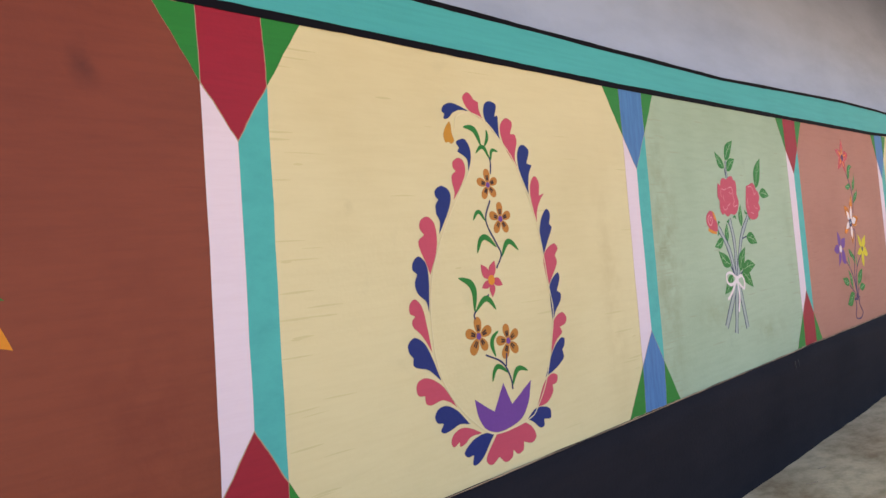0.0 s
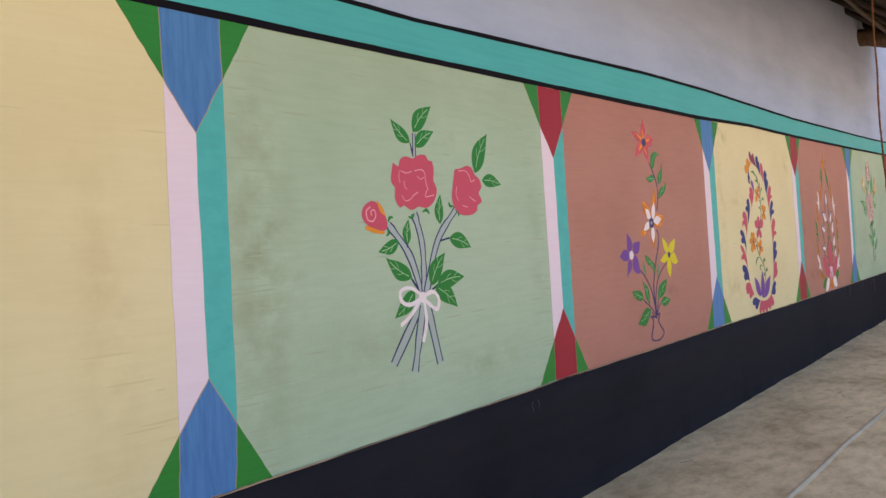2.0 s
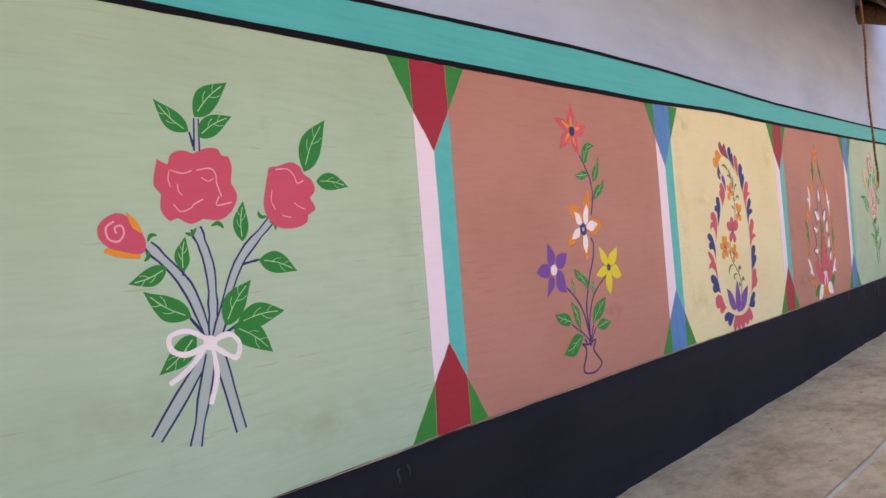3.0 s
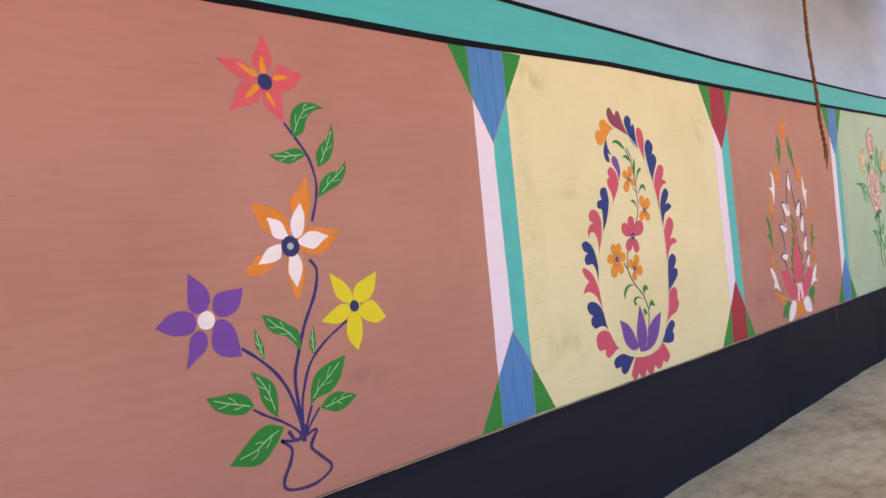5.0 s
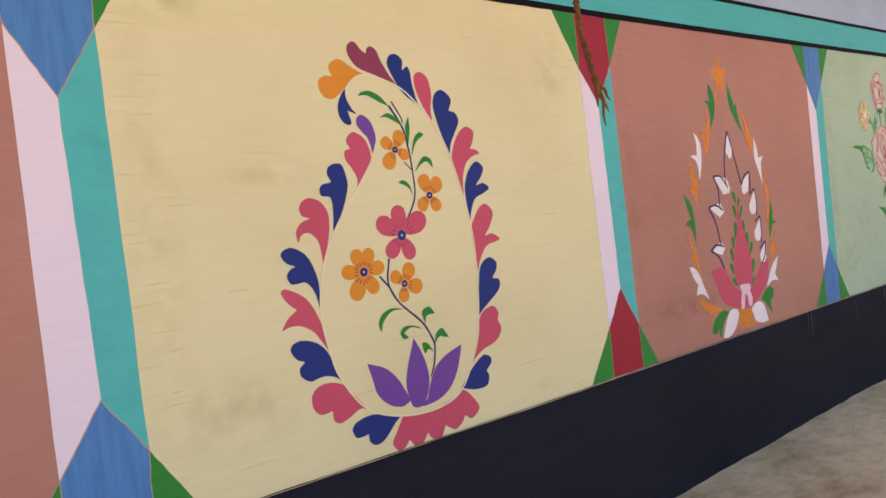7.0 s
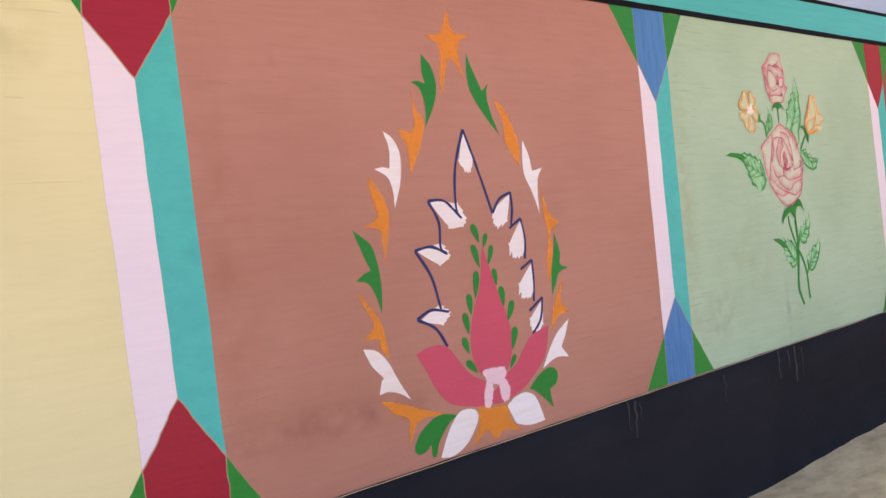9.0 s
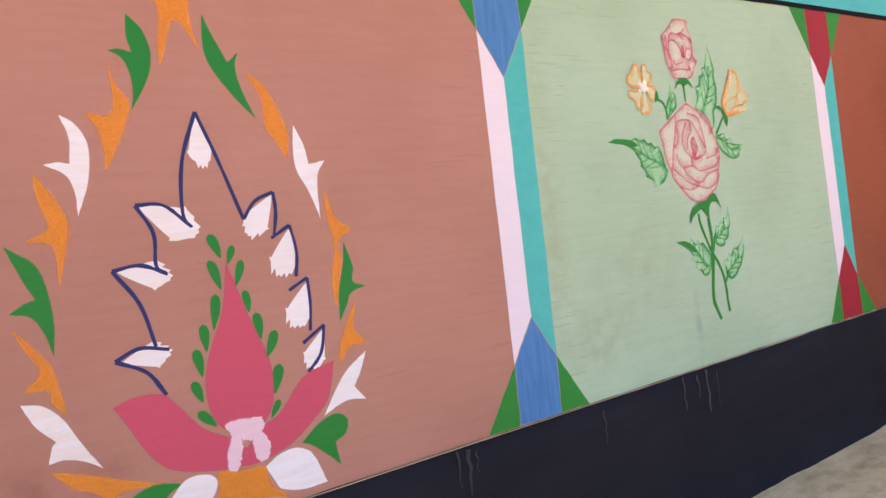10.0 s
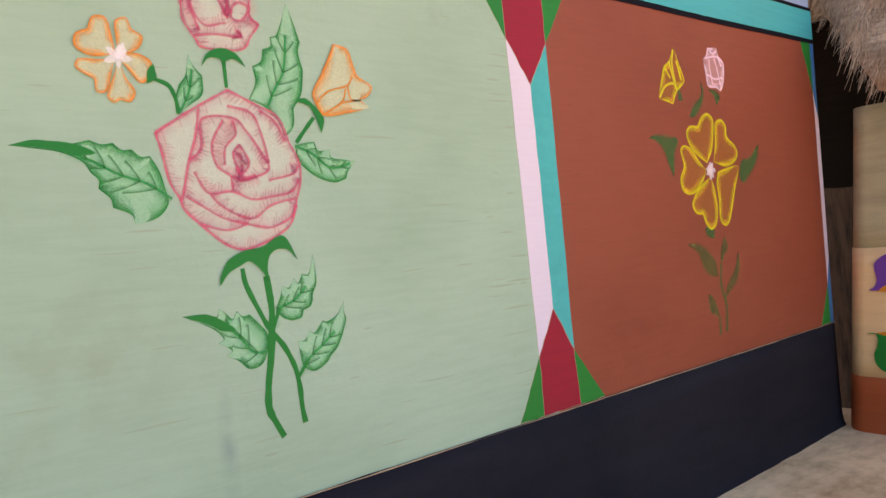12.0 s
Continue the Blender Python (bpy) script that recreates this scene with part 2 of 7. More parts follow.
def film(name, outline, mat, parent, base=None, wobble=0.0015, label=""):
    """A thin coat of paint with the given outline (x, z) on the wall's face."""
    if base is None:
        COAT["now"] += FILM
        base = 0.0027 + COAT["now"]
    pts = []
    for x, z in outline:
        x += COAT["x"]
        pts.append((x + wobble * noise.noise(Vector((x * 30, z * 30, 1.7))), z + wobble * noise.noise(Vector((x * 30, z * 30, 9.2)))))
    n = len(pts)
    verts = [(x, -base, z) for x, z in pts] + [(x, -base + 0.0012, z) for x, z in pts]
    faces = [tuple(range(n))] + [(i, i + n, (i + 1) % n + n, (i + 1) % n) for i in range(n)]
    ob = mesh_object(name, verts, faces, mat, parent)
    return tagged(ob, label)


def axis(a, b):
    a, b = Vector(a), Vector(b)
    d = b - a
    return a, d, Vector((-d.y, d.x))


def leaf(m, col, base, tip, w=0.4, vein=None, name="leaf", skew=0.75, bow=0.06, sharp=1.08):
    a, d, n = axis(base, tip)
    steps = [i / 12 for i in range(13)]
    half = [0.5 * w * math.sin(math.pi * s ** skew) ** sharp if 0 < s < 1 else 0 for s in steps]
    bend = [bow * math.sin(math.pi * s) for s in steps]
    out = [a + d * s + n * (h + b) for s, h, b in zip(steps, half, bend)]
    out += [a + d * s - n * (h - b) for s, h, b in zip(steps[-2:0:-1], half[-2:0:-1], bend[-2:0:-1])]
    ob = film(name, out, INK[col], m)
    if vein:
        line = [a + d * s + n * 0.06 * math.sin(math.pi * s) for s in (0.12, 0.4, 0.62, 0.85)]
        stroke(ob, vein, line, 0.0028, "vein")
        for s, g in ((0.32, 1), (0.5, -1), (0.6, 1)):
            p = a + d * s + n * 0.05
            stroke(ob, vein, [p, p + d * 0.1 + n * g * w * 0.2, p + d * 0.2 + n * g * w * 0.27], 0.0018, "vein")
    return ob


def dab(m, col, base, tip, w=0.6):
    return leaf(m, col, base, tip, w, None, "dab", 0.6, 0.02, 0.8)


def glow_dab(m, col, base, tip, w=0.6):
    """A soft tongue of colour in the heart of a petal."""
    a, d, n = axis(base, tip)
    steps = [k / 10 for k in range(11)]
    half = [0.5 * w * math.sin(math.pi * t ** 0.7) for t in steps]
    out = [a + d * t + n * h for t, h in zip(steps, half)] + [a + d * t - n * h for t, h in zip(steps[-2:0:-1], half[-2:0:-1])]
    return wash(m, col, out, 0.01, "petal_heart", 0.95)


def corner_dab(m, col, base, tip, w=0.6):
    """White filling a drawn corner, sharp at its tip and brushed out inwards."""
    a, d, n = axis(base, tip)
    out = [a + d]
    for t in (0.86, 0.66, 0.46, 0.3):
        out.append(a + d * t + n * 0.62 * w * (1 - t) ** 0.8)
    for i in range(13):
        k = 1 - i / 6
        out.append(a + d * (0.14 * noise.noise(Vector((i * 2.7, a.x * 9, 2))) + 0.07 * (i % 2) - 0.12 + 0.36 * k * k) + n * 0.55 * w * k)
    for t in (0.3, 0.46, 0.66, 0.86):
        out.append(a + d * t - n * 0.62 * w * (1 - t) ** 0.8)
    return wash(m, col, out, 0.005, "dab")


def crescent(m, col, base, tip, w=0.3, bend=0.3):
    """A comma-shaped leaf that swells past its middle and curls to its tip."""
    a, d, n = axis(base, tip)
    steps = [i / 14 for i in range(15)]
    mid = [a + d * s + n * bend * math.sin(math.pi * s ** 1.15) for s in steps]
    half = [0.32 * w * d.length * math.sin(math.pi * s ** 1.15) ** 0.8 + 0.002 if 0 < s < 1 else 0.0015 for s in steps]
    left, right = [], []
    for i, p in enumerate(mid):
        q = mid[min(i + 1, 14)] - mid[max(i - 1, 0)]
        q = Vector((-q.y, q.x)).normalized() * half[i]
        left.append(p + q)
        right.append(p - q)
    return film("leaf", left + right[::-1], INK[col], m)


def disc(m, col, centre, r, name="dot", rz=None):
    c = Vector(centre)
    out = [c + Vector((r * math.cos(math.tau * i / 16), (rz or r) * math.sin(math.tau * i / 16))) for i in range(16)]
    return film(name, out, INK[col], m)


def round_petal(parent, col, c, ang, r, w, name="petal"):
    d = Vector((math.cos(ang), math.sin(ang))) * r
    n = Vector((-d.y, d.x))
    out = []
    for i in range(16):
        t = math.tau * i / 16
        s = 0.56 - 0.44 * math.cos(t)
        out.append(Vector(c) + d * s + n * w * math.sin(t) * (0.55 + 0.45 * s))
    return film(name, out, INK[col], parent)


def flower(m, col, centre, r, n, mid="navy", marks=False, round=False):
    heart = disc(m, mid, centre, r * 0.19, "flower")
    turn = noise.noise(Vector((centre[0] * 7, centre[1] * 7, 0))) * 2
    for i in range(n):
        ang = math.pi / 2 + turn * 0.3 + math.tau * i / n
        long = r * (1 + 0.12 * noise.noise(Vector((i * 2.1, centre[0] * 5, centre[1] * 5))))
        p = round_petal(heart, col, centre, ang, long, 1.05 / n + 0.12)
        if round:
            d = Vector((math.cos(ang), math.sin(ang))) * long
            q = Vector((-d.y, d.x))
            ring = [Vector(centre) + d * (0.56 - 0.44 * math.cos(t)) + q * (1.05 / n + 0.12) * math.sin(t) * 0.75 for t in [math.tau * k / 10 for k in range(11)]]
            stroke(p, "orange_soft", ring, 0.007, "petal_edge")
        if marks:
            bold = mid == "purple"
            for k in (-0.17, 0.17) if bold else (-0.22, 0, 0.22):
                a = Vector(centre) + Vector((math.cos(ang + k), math.sin(ang + k))) * long * 0.28
                b = Vector(centre) + Vector((math.cos(ang + k * 0.7), math.sin(ang + k * 0.7))) * long * (0.6 if bold else 0.42)
                stroke(p, "tick" if bold else "maroon", [a, b], 0.0065 if bold else 0.003, "fleck")
    disc(heart, mid, centre, r * 0.17, "eye")
    if marks and mid != "purple":
        disc(heart, "rosewhite", centre, r * 0.04, "eye")
    return heart


def star_flower(m, col, centre, tips, w, mid=None, r=0.03, core=None, eye=None):
    c = Vector(centre)
    heart = disc(m, mid or col, centre, r, "flower")
    for tip in tips:
        p = leaf(heart, col, c.lerp(Vector(tip), 0.04), tip, w, None, "petal", 0.95, 0.05)
        if core:
            leaf(p, core, c.lerp(Vector(tip), 0.1), c.lerp(Vector(tip), 0.62), w * 0.75, None, "petal_heart", 0.85)
    if mid:
        disc(heart, mid, centre, r, "eye")
    if eye:
        disc(heart, eye, centre, r * 0.42, "eye")
    return heart


def stroke(m, col, points, width, name="stem", smooth=True):
    """A brush line through points."""
    pts = [Vector(p) for p in points]
    if smooth and len(pts) > 2:
        full = [2 * pts[0] - pts[1]] + pts + [2 * pts[-1] - pts[-2]]
        line = []
        for i in range(1, len(full) - 2):
            p0, p1, p2, p3 = full[i - 1:i + 3]
            for k in range(6):
                t = k / 6
                line.append(0.5 * (2 * p1 + (p2 - p0) * t + (2 * p0 - 5 * p1 + 4 * p2 - p3) * t * t + (3 * p1 - p0 - 3 * p2 + p3) * t ** 3))
        line.append(pts[-1])
    else:
        line = []
        for a, b in zip(pts, pts[1:]):
            line += [a.lerp(b, k / 4) for k in range(4)] if not smooth and len(pts) < 9 or len(pts) == 2 else [a]
        line.append(pts[-1])
    COAT["now"] += FILM * (0.25 if name in ("hatching", "vein", "fleck") else 1)
    y = -(0.0027 + COAT["now"])
    verts, faces = [], []
    for i, p in enumerate(line):
        d = line[min(i + 1, len(line) - 1)] - line[max(i - 1, 0)]
        d = d.normalized() if d.length > 1e-9 else Vector((1, 0))
        taper = 1.15 - 0.95 * i / len(line) if name == "hatching" else 1
        q = Vector((-d.y, d.x)) * width * 0.5 * taper * (1 + 0.35 * noise.noise(Vector((p.x * 40, p.y * 40, 5.5))))
        for e in (p + q, p - q):
            verts.append((e.x + COAT["x"], y, e.y))
    for i in range(len(line) - 1):
        faces.append((2 * i, 2 * i + 1, 2 * i + 3, 2 * i + 2))
    k = len(verts)
    verts += [(v[0], v[1] + 0.001, v[2]) for v in verts]
    for i in range(len(line) - 1):
        faces += [(2 * i, 2 * i + 2, 2 * i + 2 + k, 2 * i + k), (2 * i + 1, 2 * i + 1 + k, 2 * i + 3 + k, 2 * i + 3)]
    return mesh_object(name, verts, faces, INK[col], m)


def pencil(m, col, points, width, side=1, reach=0.04):
    """A drawn edge, soft shading to one side of it and strokes combed out of it."""
    line = smooth_line(points, 7)
    edge = fringe(m, col, line, width * 1.3, side, 1.0, "pencil_line")
    fringe(edge, col, line, width * 1.1, -side, 0.95, "pencil_line")
    fringe(edge, "rosepencil", line, reach, side, 0.4)
    for i in range(1, len(line) - 1):
        d = (line[i + 1] - line[i - 1]).normalized()
        v = noise.noise(Vector((line[i].x * 60, line[i].y * 60, 2.2)))
        if v > -0.05:
            way = Vector((-d.y, d.x)) * side + d * 0.35
            comb = [line[i] + way * reach * (0.4 + 0.7 * v) * k / 3 for k in range(4)]
            fringe(edge, "rosepencil", comb, 0.006, 1, 0.5, "hatching")
    return edge


def closed_line(anchors, steps=6):
    """A smooth closed line through anchors; a third value marks a sharp corner."""
    pts = [Vector(a[:2]) for a in anchors]
    sharp = [len(a) > 2 for a in anchors]
    n = len(pts)
    line = []
    for i in range(n):
        p1, p2 = pts[i], pts[(i + 1) % n]
        p0 = p1 * 2 - p2 if sharp[i] else pts[i - 1]
        p3 = p2 * 2 - p1 if sharp[(i + 1) % n] else pts[(i + 2) % n]
        span = (p2 - p1).length
        d1 = (p2 - p0) * (span / max(1e-6, (p1 - p0).length + span))
        d2 = (p3 - p1) * (span / max(1e-6, (p3 - p2).length + span))
        for k in range(steps):
            t = k / steps
            line.append(p1 * (2 * t ** 3 - 3 * t * t + 1) + d1 * (t ** 3 - 2 * t * t + t) + p2 * (3 * t * t - 2 * t ** 3) + d2 * (t ** 3 - t * t))
    return line


def inward(line, depth, cone=0.4):
    """How far, and which way, each point of a closed line may move inwards."""
    n = len(line)
    area = sum(line[i - 1].x * line[i].y - line[i].x * line[i - 1].y for i in range(n))
    turn = 1 if area > 0 else -1
    near = [a.lerp(b, k / 5) for a, b in zip(line, line[1:] + line[:1]) for k in range(5)]
    xs, ys = np.array([p.x for p in near]), np.array([p.y for p in near])
    ways, room = [], []
    for i, p in enumerate(line):
        d = line[(i + 1) % n] - line[i - 1]
        way = Vector((-d.y, d.x)).normalized() * turn if d.length > 1e-8 else Vector((0, 0))
        dx, dy = xs - p.x, ys - p.y
        far = np.hypot(dx, dy)
        ahead = far[(dx * way.x + dy * way.y) > cone * far + 1e-9]
        ways.append(way)
        room.append(min(depth, 0.38 * float(ahead.min())) if len(ahead) else 0.0)
    room = [min(room[i - 2], room[i - 1], room[i], room[(i + 1) % n], room[(i + 2) % n]) for i in range(n)]
    return [w * r for w, r in zip(ways, room)]


def thin_mesh(name, verts, faces, cover, col, parent):
    ob = mesh_object(name, verts, faces, THIN[col], parent)
    layer = ob.data.attributes.new("cover", "FLOAT", "POINT")
    layer.data.foreach_set("value", cover)
    return ob


def wash(m, col, line, feather, name="petal", strength=1.0):
    """Paint inside a closed line that thins out over the feather's width."""
    COAT["now"] += FILM
    y, n = -(0.0027 + COAT["now"]), len(line)
    inner = [p + q for p, q in zip(line, inward(line, feather))]
    verts = [(p.x + COAT["x"], y + 0.000005, p.y) for p in line] + [(p.x + COAT["x"], y, p.y) for p in inner]
    faces = [(i, (i + 1) % n, (i + 1) % n + n, i + n) for i in range(n)] + [tuple(range(n, 2 * n))]
    return thin_mesh(name, verts, faces, [0.0] * n + [strength] * n, col, m)


def fringe(m, col, line, reach, side, strength, name="shading"):
    """Shading drawn out from a line to one side of it."""
    COAT["now"] += FILM * 0.5
    y, n = -(0.0027 + COAT["now"]), len(line)
    verts, cover = [], []
    for i, p in enumerate(line):
        d = line[min(i + 1, n - 1)] - line[max(i - 1, 0)]
        way = Vector((-d.y, d.x)).normalized() * side if d.length > 1e-8 else Vector((0, 0))
        k = 0.75 + 0.5 * noise.noise(Vector((p.x * 70, p.y * 70, 3)))
        for u, c in ((-0.12, 0.0), (0.0, 1.0), (0.4, 0.4), (1.0, 0.0)):
            e = p + way * reach * u * (k if u > 0 else 1)
            verts.append((e.x + COAT["x"], y + 0.000004 * max(u, 0), e.y))
            cover.append(c * strength)
    faces = [(4 * i + j, 4 * i + j + 1, 4 * i + j + 5, 4 * i + j + 4) for i in range(n - 1) for j in range(3)]
    return thin_mesh(name, verts, faces, cover, col, m)


def rim(m, col, line, reach, strength, name):
    """Shading drawn inwards from the whole edge of a shape."""
    COAT["now"] += FILM
    y, n = -(0.0027 + COAT["now"]), len(line)
    steps = inward(line, reach, 0.86)
    rows = ((0.0, 1.0), (0.4, 0.45), (1.0, 0.0))
    verts = [(p.x + q.x * u + COAT["x"], y, p.y + q.y * u) for u, c in rows for p, q in zip(line, steps)]
    faces = [(j * n + i, j * n + (i + 1) % n, (j + 1) * n + (i + 1) % n, (j + 1) * n + i) for j in range(2) for i in range(n)]
    return thin_mesh(name, verts, faces, [c * strength for u, c in rows for p in line], col, m)


def smooth_line(points, steps=6):
    pts = [Vector(p) for p in points]
    if len(pts) < 3:
        return [pts[0].lerp(pts[-1], k / steps) for k in range(steps + 1)]
    full = [2 * pts[0] - pts[1]] + pts + [2 * pts[-1] - pts[-2]]
    line = []
    for p0, p1, p2, p3 in zip(full, full[1:], full[2:], full[3:]):
        for k in range(steps):
            t = k / steps
            line.append(0.5 * (2 * p1 + (p2 - p0) * t + (2 * p0 - 5 * p1 + 4 * p2 - p3) * t * t + (3 * p1 - p0 - 3 * p2 + p3) * t ** 3))
    return line + [pts[-1]]


def blot(m, col, anchors, name="petal", torn=0.0):
    """A filled brush shape; torn: how far a dry brush frays its edge."""
    line = closed_line(anchors)
    fray = torn or 0.0008
    line = [p + Vector((noise.noise(Vector((p.x * 170, p.y * 170, 1))), noise.noise(Vector((p.x * 170, p.y * 170, 7))))) * fray for p in line]
    return wash(m, col, line, 0.006 if torn else 0.0022, name)


def faint(m, col, anchors, name):
    return wash(m, col, closed_line(anchors), 0.008, name, 0.6)


def soft_blot(m, cols, anchors, name="petal"):
    """A shape rubbed in with a dry brush, thinning out towards its edge."""
    line = closed_line(anchors, 8)
    feather, strength, body = SOFTNESS[cols[-1]]
    ob = wash(m, cols[0], line, feather, name, strength)
    wash(ob, cols[0], [p + q for p, q in zip(line, inward(line, feather * 0.4))], feather * 0.8, name + "_body", body)
    return ob


# feather's width, cover of the first coat, cover of the second
SOFTNESS = {"orangeterra": (0.01, 0.85, 0.6), "salmonterra": (0.01, 0.9, 0.5), "fadedbrown": (0.022, 0.75, 0.35)}


def between(line, corners, s):
    """A point halfway between the two sides of an outline that runs from tip to tip."""
    a, b = corners
    n = len(line)
    i, j = a + (b - a) * s, a + n - (n - b + a) * s
    return (line[int(i) % n] + line[int(j) % n]) / 2


def veined_leaf(m, col, anchors):
    """A leaf with a scratched pale midrib and side veins, its stalk and tip the sharp anchors."""
    ob = blot(m, col, anchors, "leaf")
    line = closed_line(anchors)
    corners = [6 * i for i, a in enumerate(anchors) if len(a) > 2][:2]
    mid = lambda s: between(line, corners, s)
    stroke(ob, "mint", [mid(s) for s in (0.14, 0.4, 0.62, 0.84)], 0.0026, "vein")
    d = mid(0.8) - mid(0.2)
    n = Vector((-d.y, d.x))
    for s, g in ((0.3, 1), (0.45, -1), (0.58, 1)):
        stroke(ob, "mint", [mid(s), mid(s + 0.08) + n * g * 0.1, mid(s + 0.16) + n * g * 0.15], 0.0018, "vein")
    return ob


def washed_leaf(m, anchors, ribs):
    """A serrated leaf, dark along its rim and veins, washed out pale between them."""
    line = closed_line(anchors, 5)
    ob = wash(m, "leafwash", line, 0.006, "leaf", 0.5)
    rim(ob, "leafrim", line, 0.05, 0.85, "leaf_shade")
    rim(ob, "green", line, 0.016, 1.0, "leaf_edge")
    rib = smooth_line(ribs, 8)
    for g in (-1, 1):
        fringe(ob, "leafrim", rib, 0.022, g, 0.7, "leaf_shade")
    stroke(ob, "leafdeep", ribs, 0.006, "vein")
    for i in range(5, len(rib) - 3, 5):
        d = (rib[i + 1] - rib[i - 1]).normalized()
        for g in (-1, 1):
            way = (Vector((-d.y, d.x)) * g + d * 0.9).normalized()
            reach = min(((p - rib[i]).length for p in line if (p - rib[i]).dot(way) > 0.9 * (p - rib[i]).length), default=0.03)
            branch = [rib[i] + way * reach * k * 0.2 + d * 0.004 * k * k * 0.2 for k in range(5)]
            fringe(ob, "green", branch, 0.013, -g, 0.85, "vein")
    return ob


def outlined_petal(m, cols, anchors, name="petal"):
    """A petal drawn as a bold line, with the colour brushed inwards from it."""
    edge, base, inner = cols
    line = closed_line(anchors, 8)
    fine = edge == "orange_soft"
    ob = wash(m, inner, line, 0.004, name, 0.6 if fine else 0.75)
    rim(ob, base, line, 0.07 if fine else 0.1, 0.85, "petal_shade")
    rim(ob, edge, line, 0.02 if fine else 0.032, 1.0, "petal_edge")
    return ob


def rays(m, col, centre, tips):
    """A pale heart brushed outwards."""
    eye = disc(m, col, centre, 0.004, "flower_heart")
    c = Vector(centre)
    for tip in tips:
        d = Vector(tip) - c
        d = d * 0.85
        n = Vector((-d.y, d.x)) * 0.28
        wash(eye, col, [c - d * 0.1, c + d * 0.3 - n, c + d * 0.7 - n * 0.8, c + d, c + d * 0.7 + n * 0.8, c + d * 0.3 + n], 0.012, "ray", 0.6)


def bloom(m, col, mid, centre, tips):
    """A flower of round petals, each reaching to its own tip."""
    c = Vector(centre)
    reach = sum((Vector(t) - c).length for t in tips) / len(tips)
    heart = disc(m, mid, centre, reach * 0.17, "flower")
    for tip in tips:
        d = Vector(tip) - c
        p = round_petal(heart, col, centre, math.atan2(d.y, d.x), d.length, 0.42 if len(tips) < 5 else 0.36)
        n = Vector((-d.y, d.x))
        for k in (-0.1, 0.0, 0.1):
            stroke(p, "maroon", [c + d * 0.26 + n * k, c + d * 0.42 + n * k * 1.5], 0.003, "fleck")
    disc(heart, mid, centre, reach * 0.17, "eye")
    disc(heart, "rosewhite", centre, reach * 0.04, "eye")
    return heart


def vase_line(m, col, top, left, right):
    """The ruffled lip of the drawn vase."""
    t = Vector(top)
    stroke(m, col, [t + Vector((-0.03, 0.02)), t + Vector((0, -0.015)), t + Vector((0.035, 0.025))], 0.01, "lip")


# ---- setting ----
WALL_END, WALL_START, WALL_TOP = 12.405, -7.0, 3.85


# the painter's long lines are not quite level
def dado_line(x):
    return float(np.interp(x, (-2, 0, 2, 4, 5.7, 8, 12.4), (0.606, 0.606, 0.609, 0.603, 0.588, 0.583, 0.578)))


def panel_line(x):
    return float(np.interp(x, (-2, 0, 2, 3.8, 4.8, 6, 8, 11.3, 12.4), (2.081, 2.064, 2.066, 2.07, 2.095, 2.088, 2.096, 2.12, 2.14)))


def band_line(x):
    return float(np.interp(x, (-2, 0, 1, 3, 4, 5, 6, 9, 12.4), (2.26, 2.245, 2.24, 2.295, 2.3, 2.285, 2.272, 2.29, 2.34)))


block("wall_north", (WALL_START, 0, -0.3), (WALL_END, 0.45, WALL_TOP), LIMEWASH, bevel=0.02)
tagged(bpy.data.objects["wall_north"], "long grey limewashed mud wall with painted panels", "wall", kind="structure")

# painted black foot of the wall, rounding into the floor
bm = bmesh.new()
profile = [(0.02, 1.0), (-0.007, 1.0), (-0.009, 0.8), (-0.011, 0.4), (-0.013, 0.16), (-0.016, 0.08), (-0.02, 0.035), (-0.028, 0.012), (-0.034, -0.02), (0.02, -0.02)]
rows = []
steps = 420
for i in range(steps + 1):
    x = WALL_START + (WALL_END - 0.012 - WALL_START) * i / steps
    row = []
    for j, (y, z) in enumerate(profile):
        foot = 0.009 * noise.noise(Vector((x * 1.7, j * 0.1, 4))) + 0.006 * noise.noise(Vector((x * 7, j * 0.1, 8))) if 4 < j < 9 else 0
        edge = 0.003 * noise.noise(Vector((x * 6, 0, 2))) if j < 2 else 0
        row.append(bm.verts.new((x, y - foot, z * dado_line(x) + edge)))
    rows.append(row)
for a, b in zip(rows, rows[1:]):
    for j in range(len(profile) - 1):
        bm.faces.new((a[j], b[j], b[j + 1], a[j + 1]))
bm.faces.new(rows[0])
bm.faces.new(rows[-1])
dado = part("dado", bm, DADO, smooth=True)
tagged(dado, "black painted dado at the foot of the mud wall", "dado", kind="structure")


def band(name, low, high, mat, base, label):
    n = 320
    xs = [WALL_START + (WALL_END - 0.004 - WALL_START) * i / n for i in range(n + 1)]
    shake = lambda x, s: 0.0025 * noise.noise(Vector((x * 2.3, s, 3))) + 0.0018 * noise.noise(Vector((x * 14, s, 6)))
    out = [(x, low(x) + shake(x, 1)) for x in xs] + [(x, high(x) + shake(x, 8)) for x in reversed(xs)]
    COAT["x"] = 0.0
    ob = film(name, out, mat, None, base, 0.0)
    return tagged(ob, label, "painted band", kind="structure")


band("trim_teal", lambda x: panel_line(x) + 0.012, lambda x: band_line(x) - 0.008, TEAL, 0.0035, "teal painted band running along the wall")
band("trim_low", lambda x: panel_line(x) - 0.001, lambda x: panel_line(x) + 0.024, BLACK_LINE, 0.0055, "thin black line under the teal band")
band("trim_high", lambda x: band_line(x) - 0.019, lambda x: band_line(x), BLACK_LINE, 0.0055, "thin black line over the teal band")

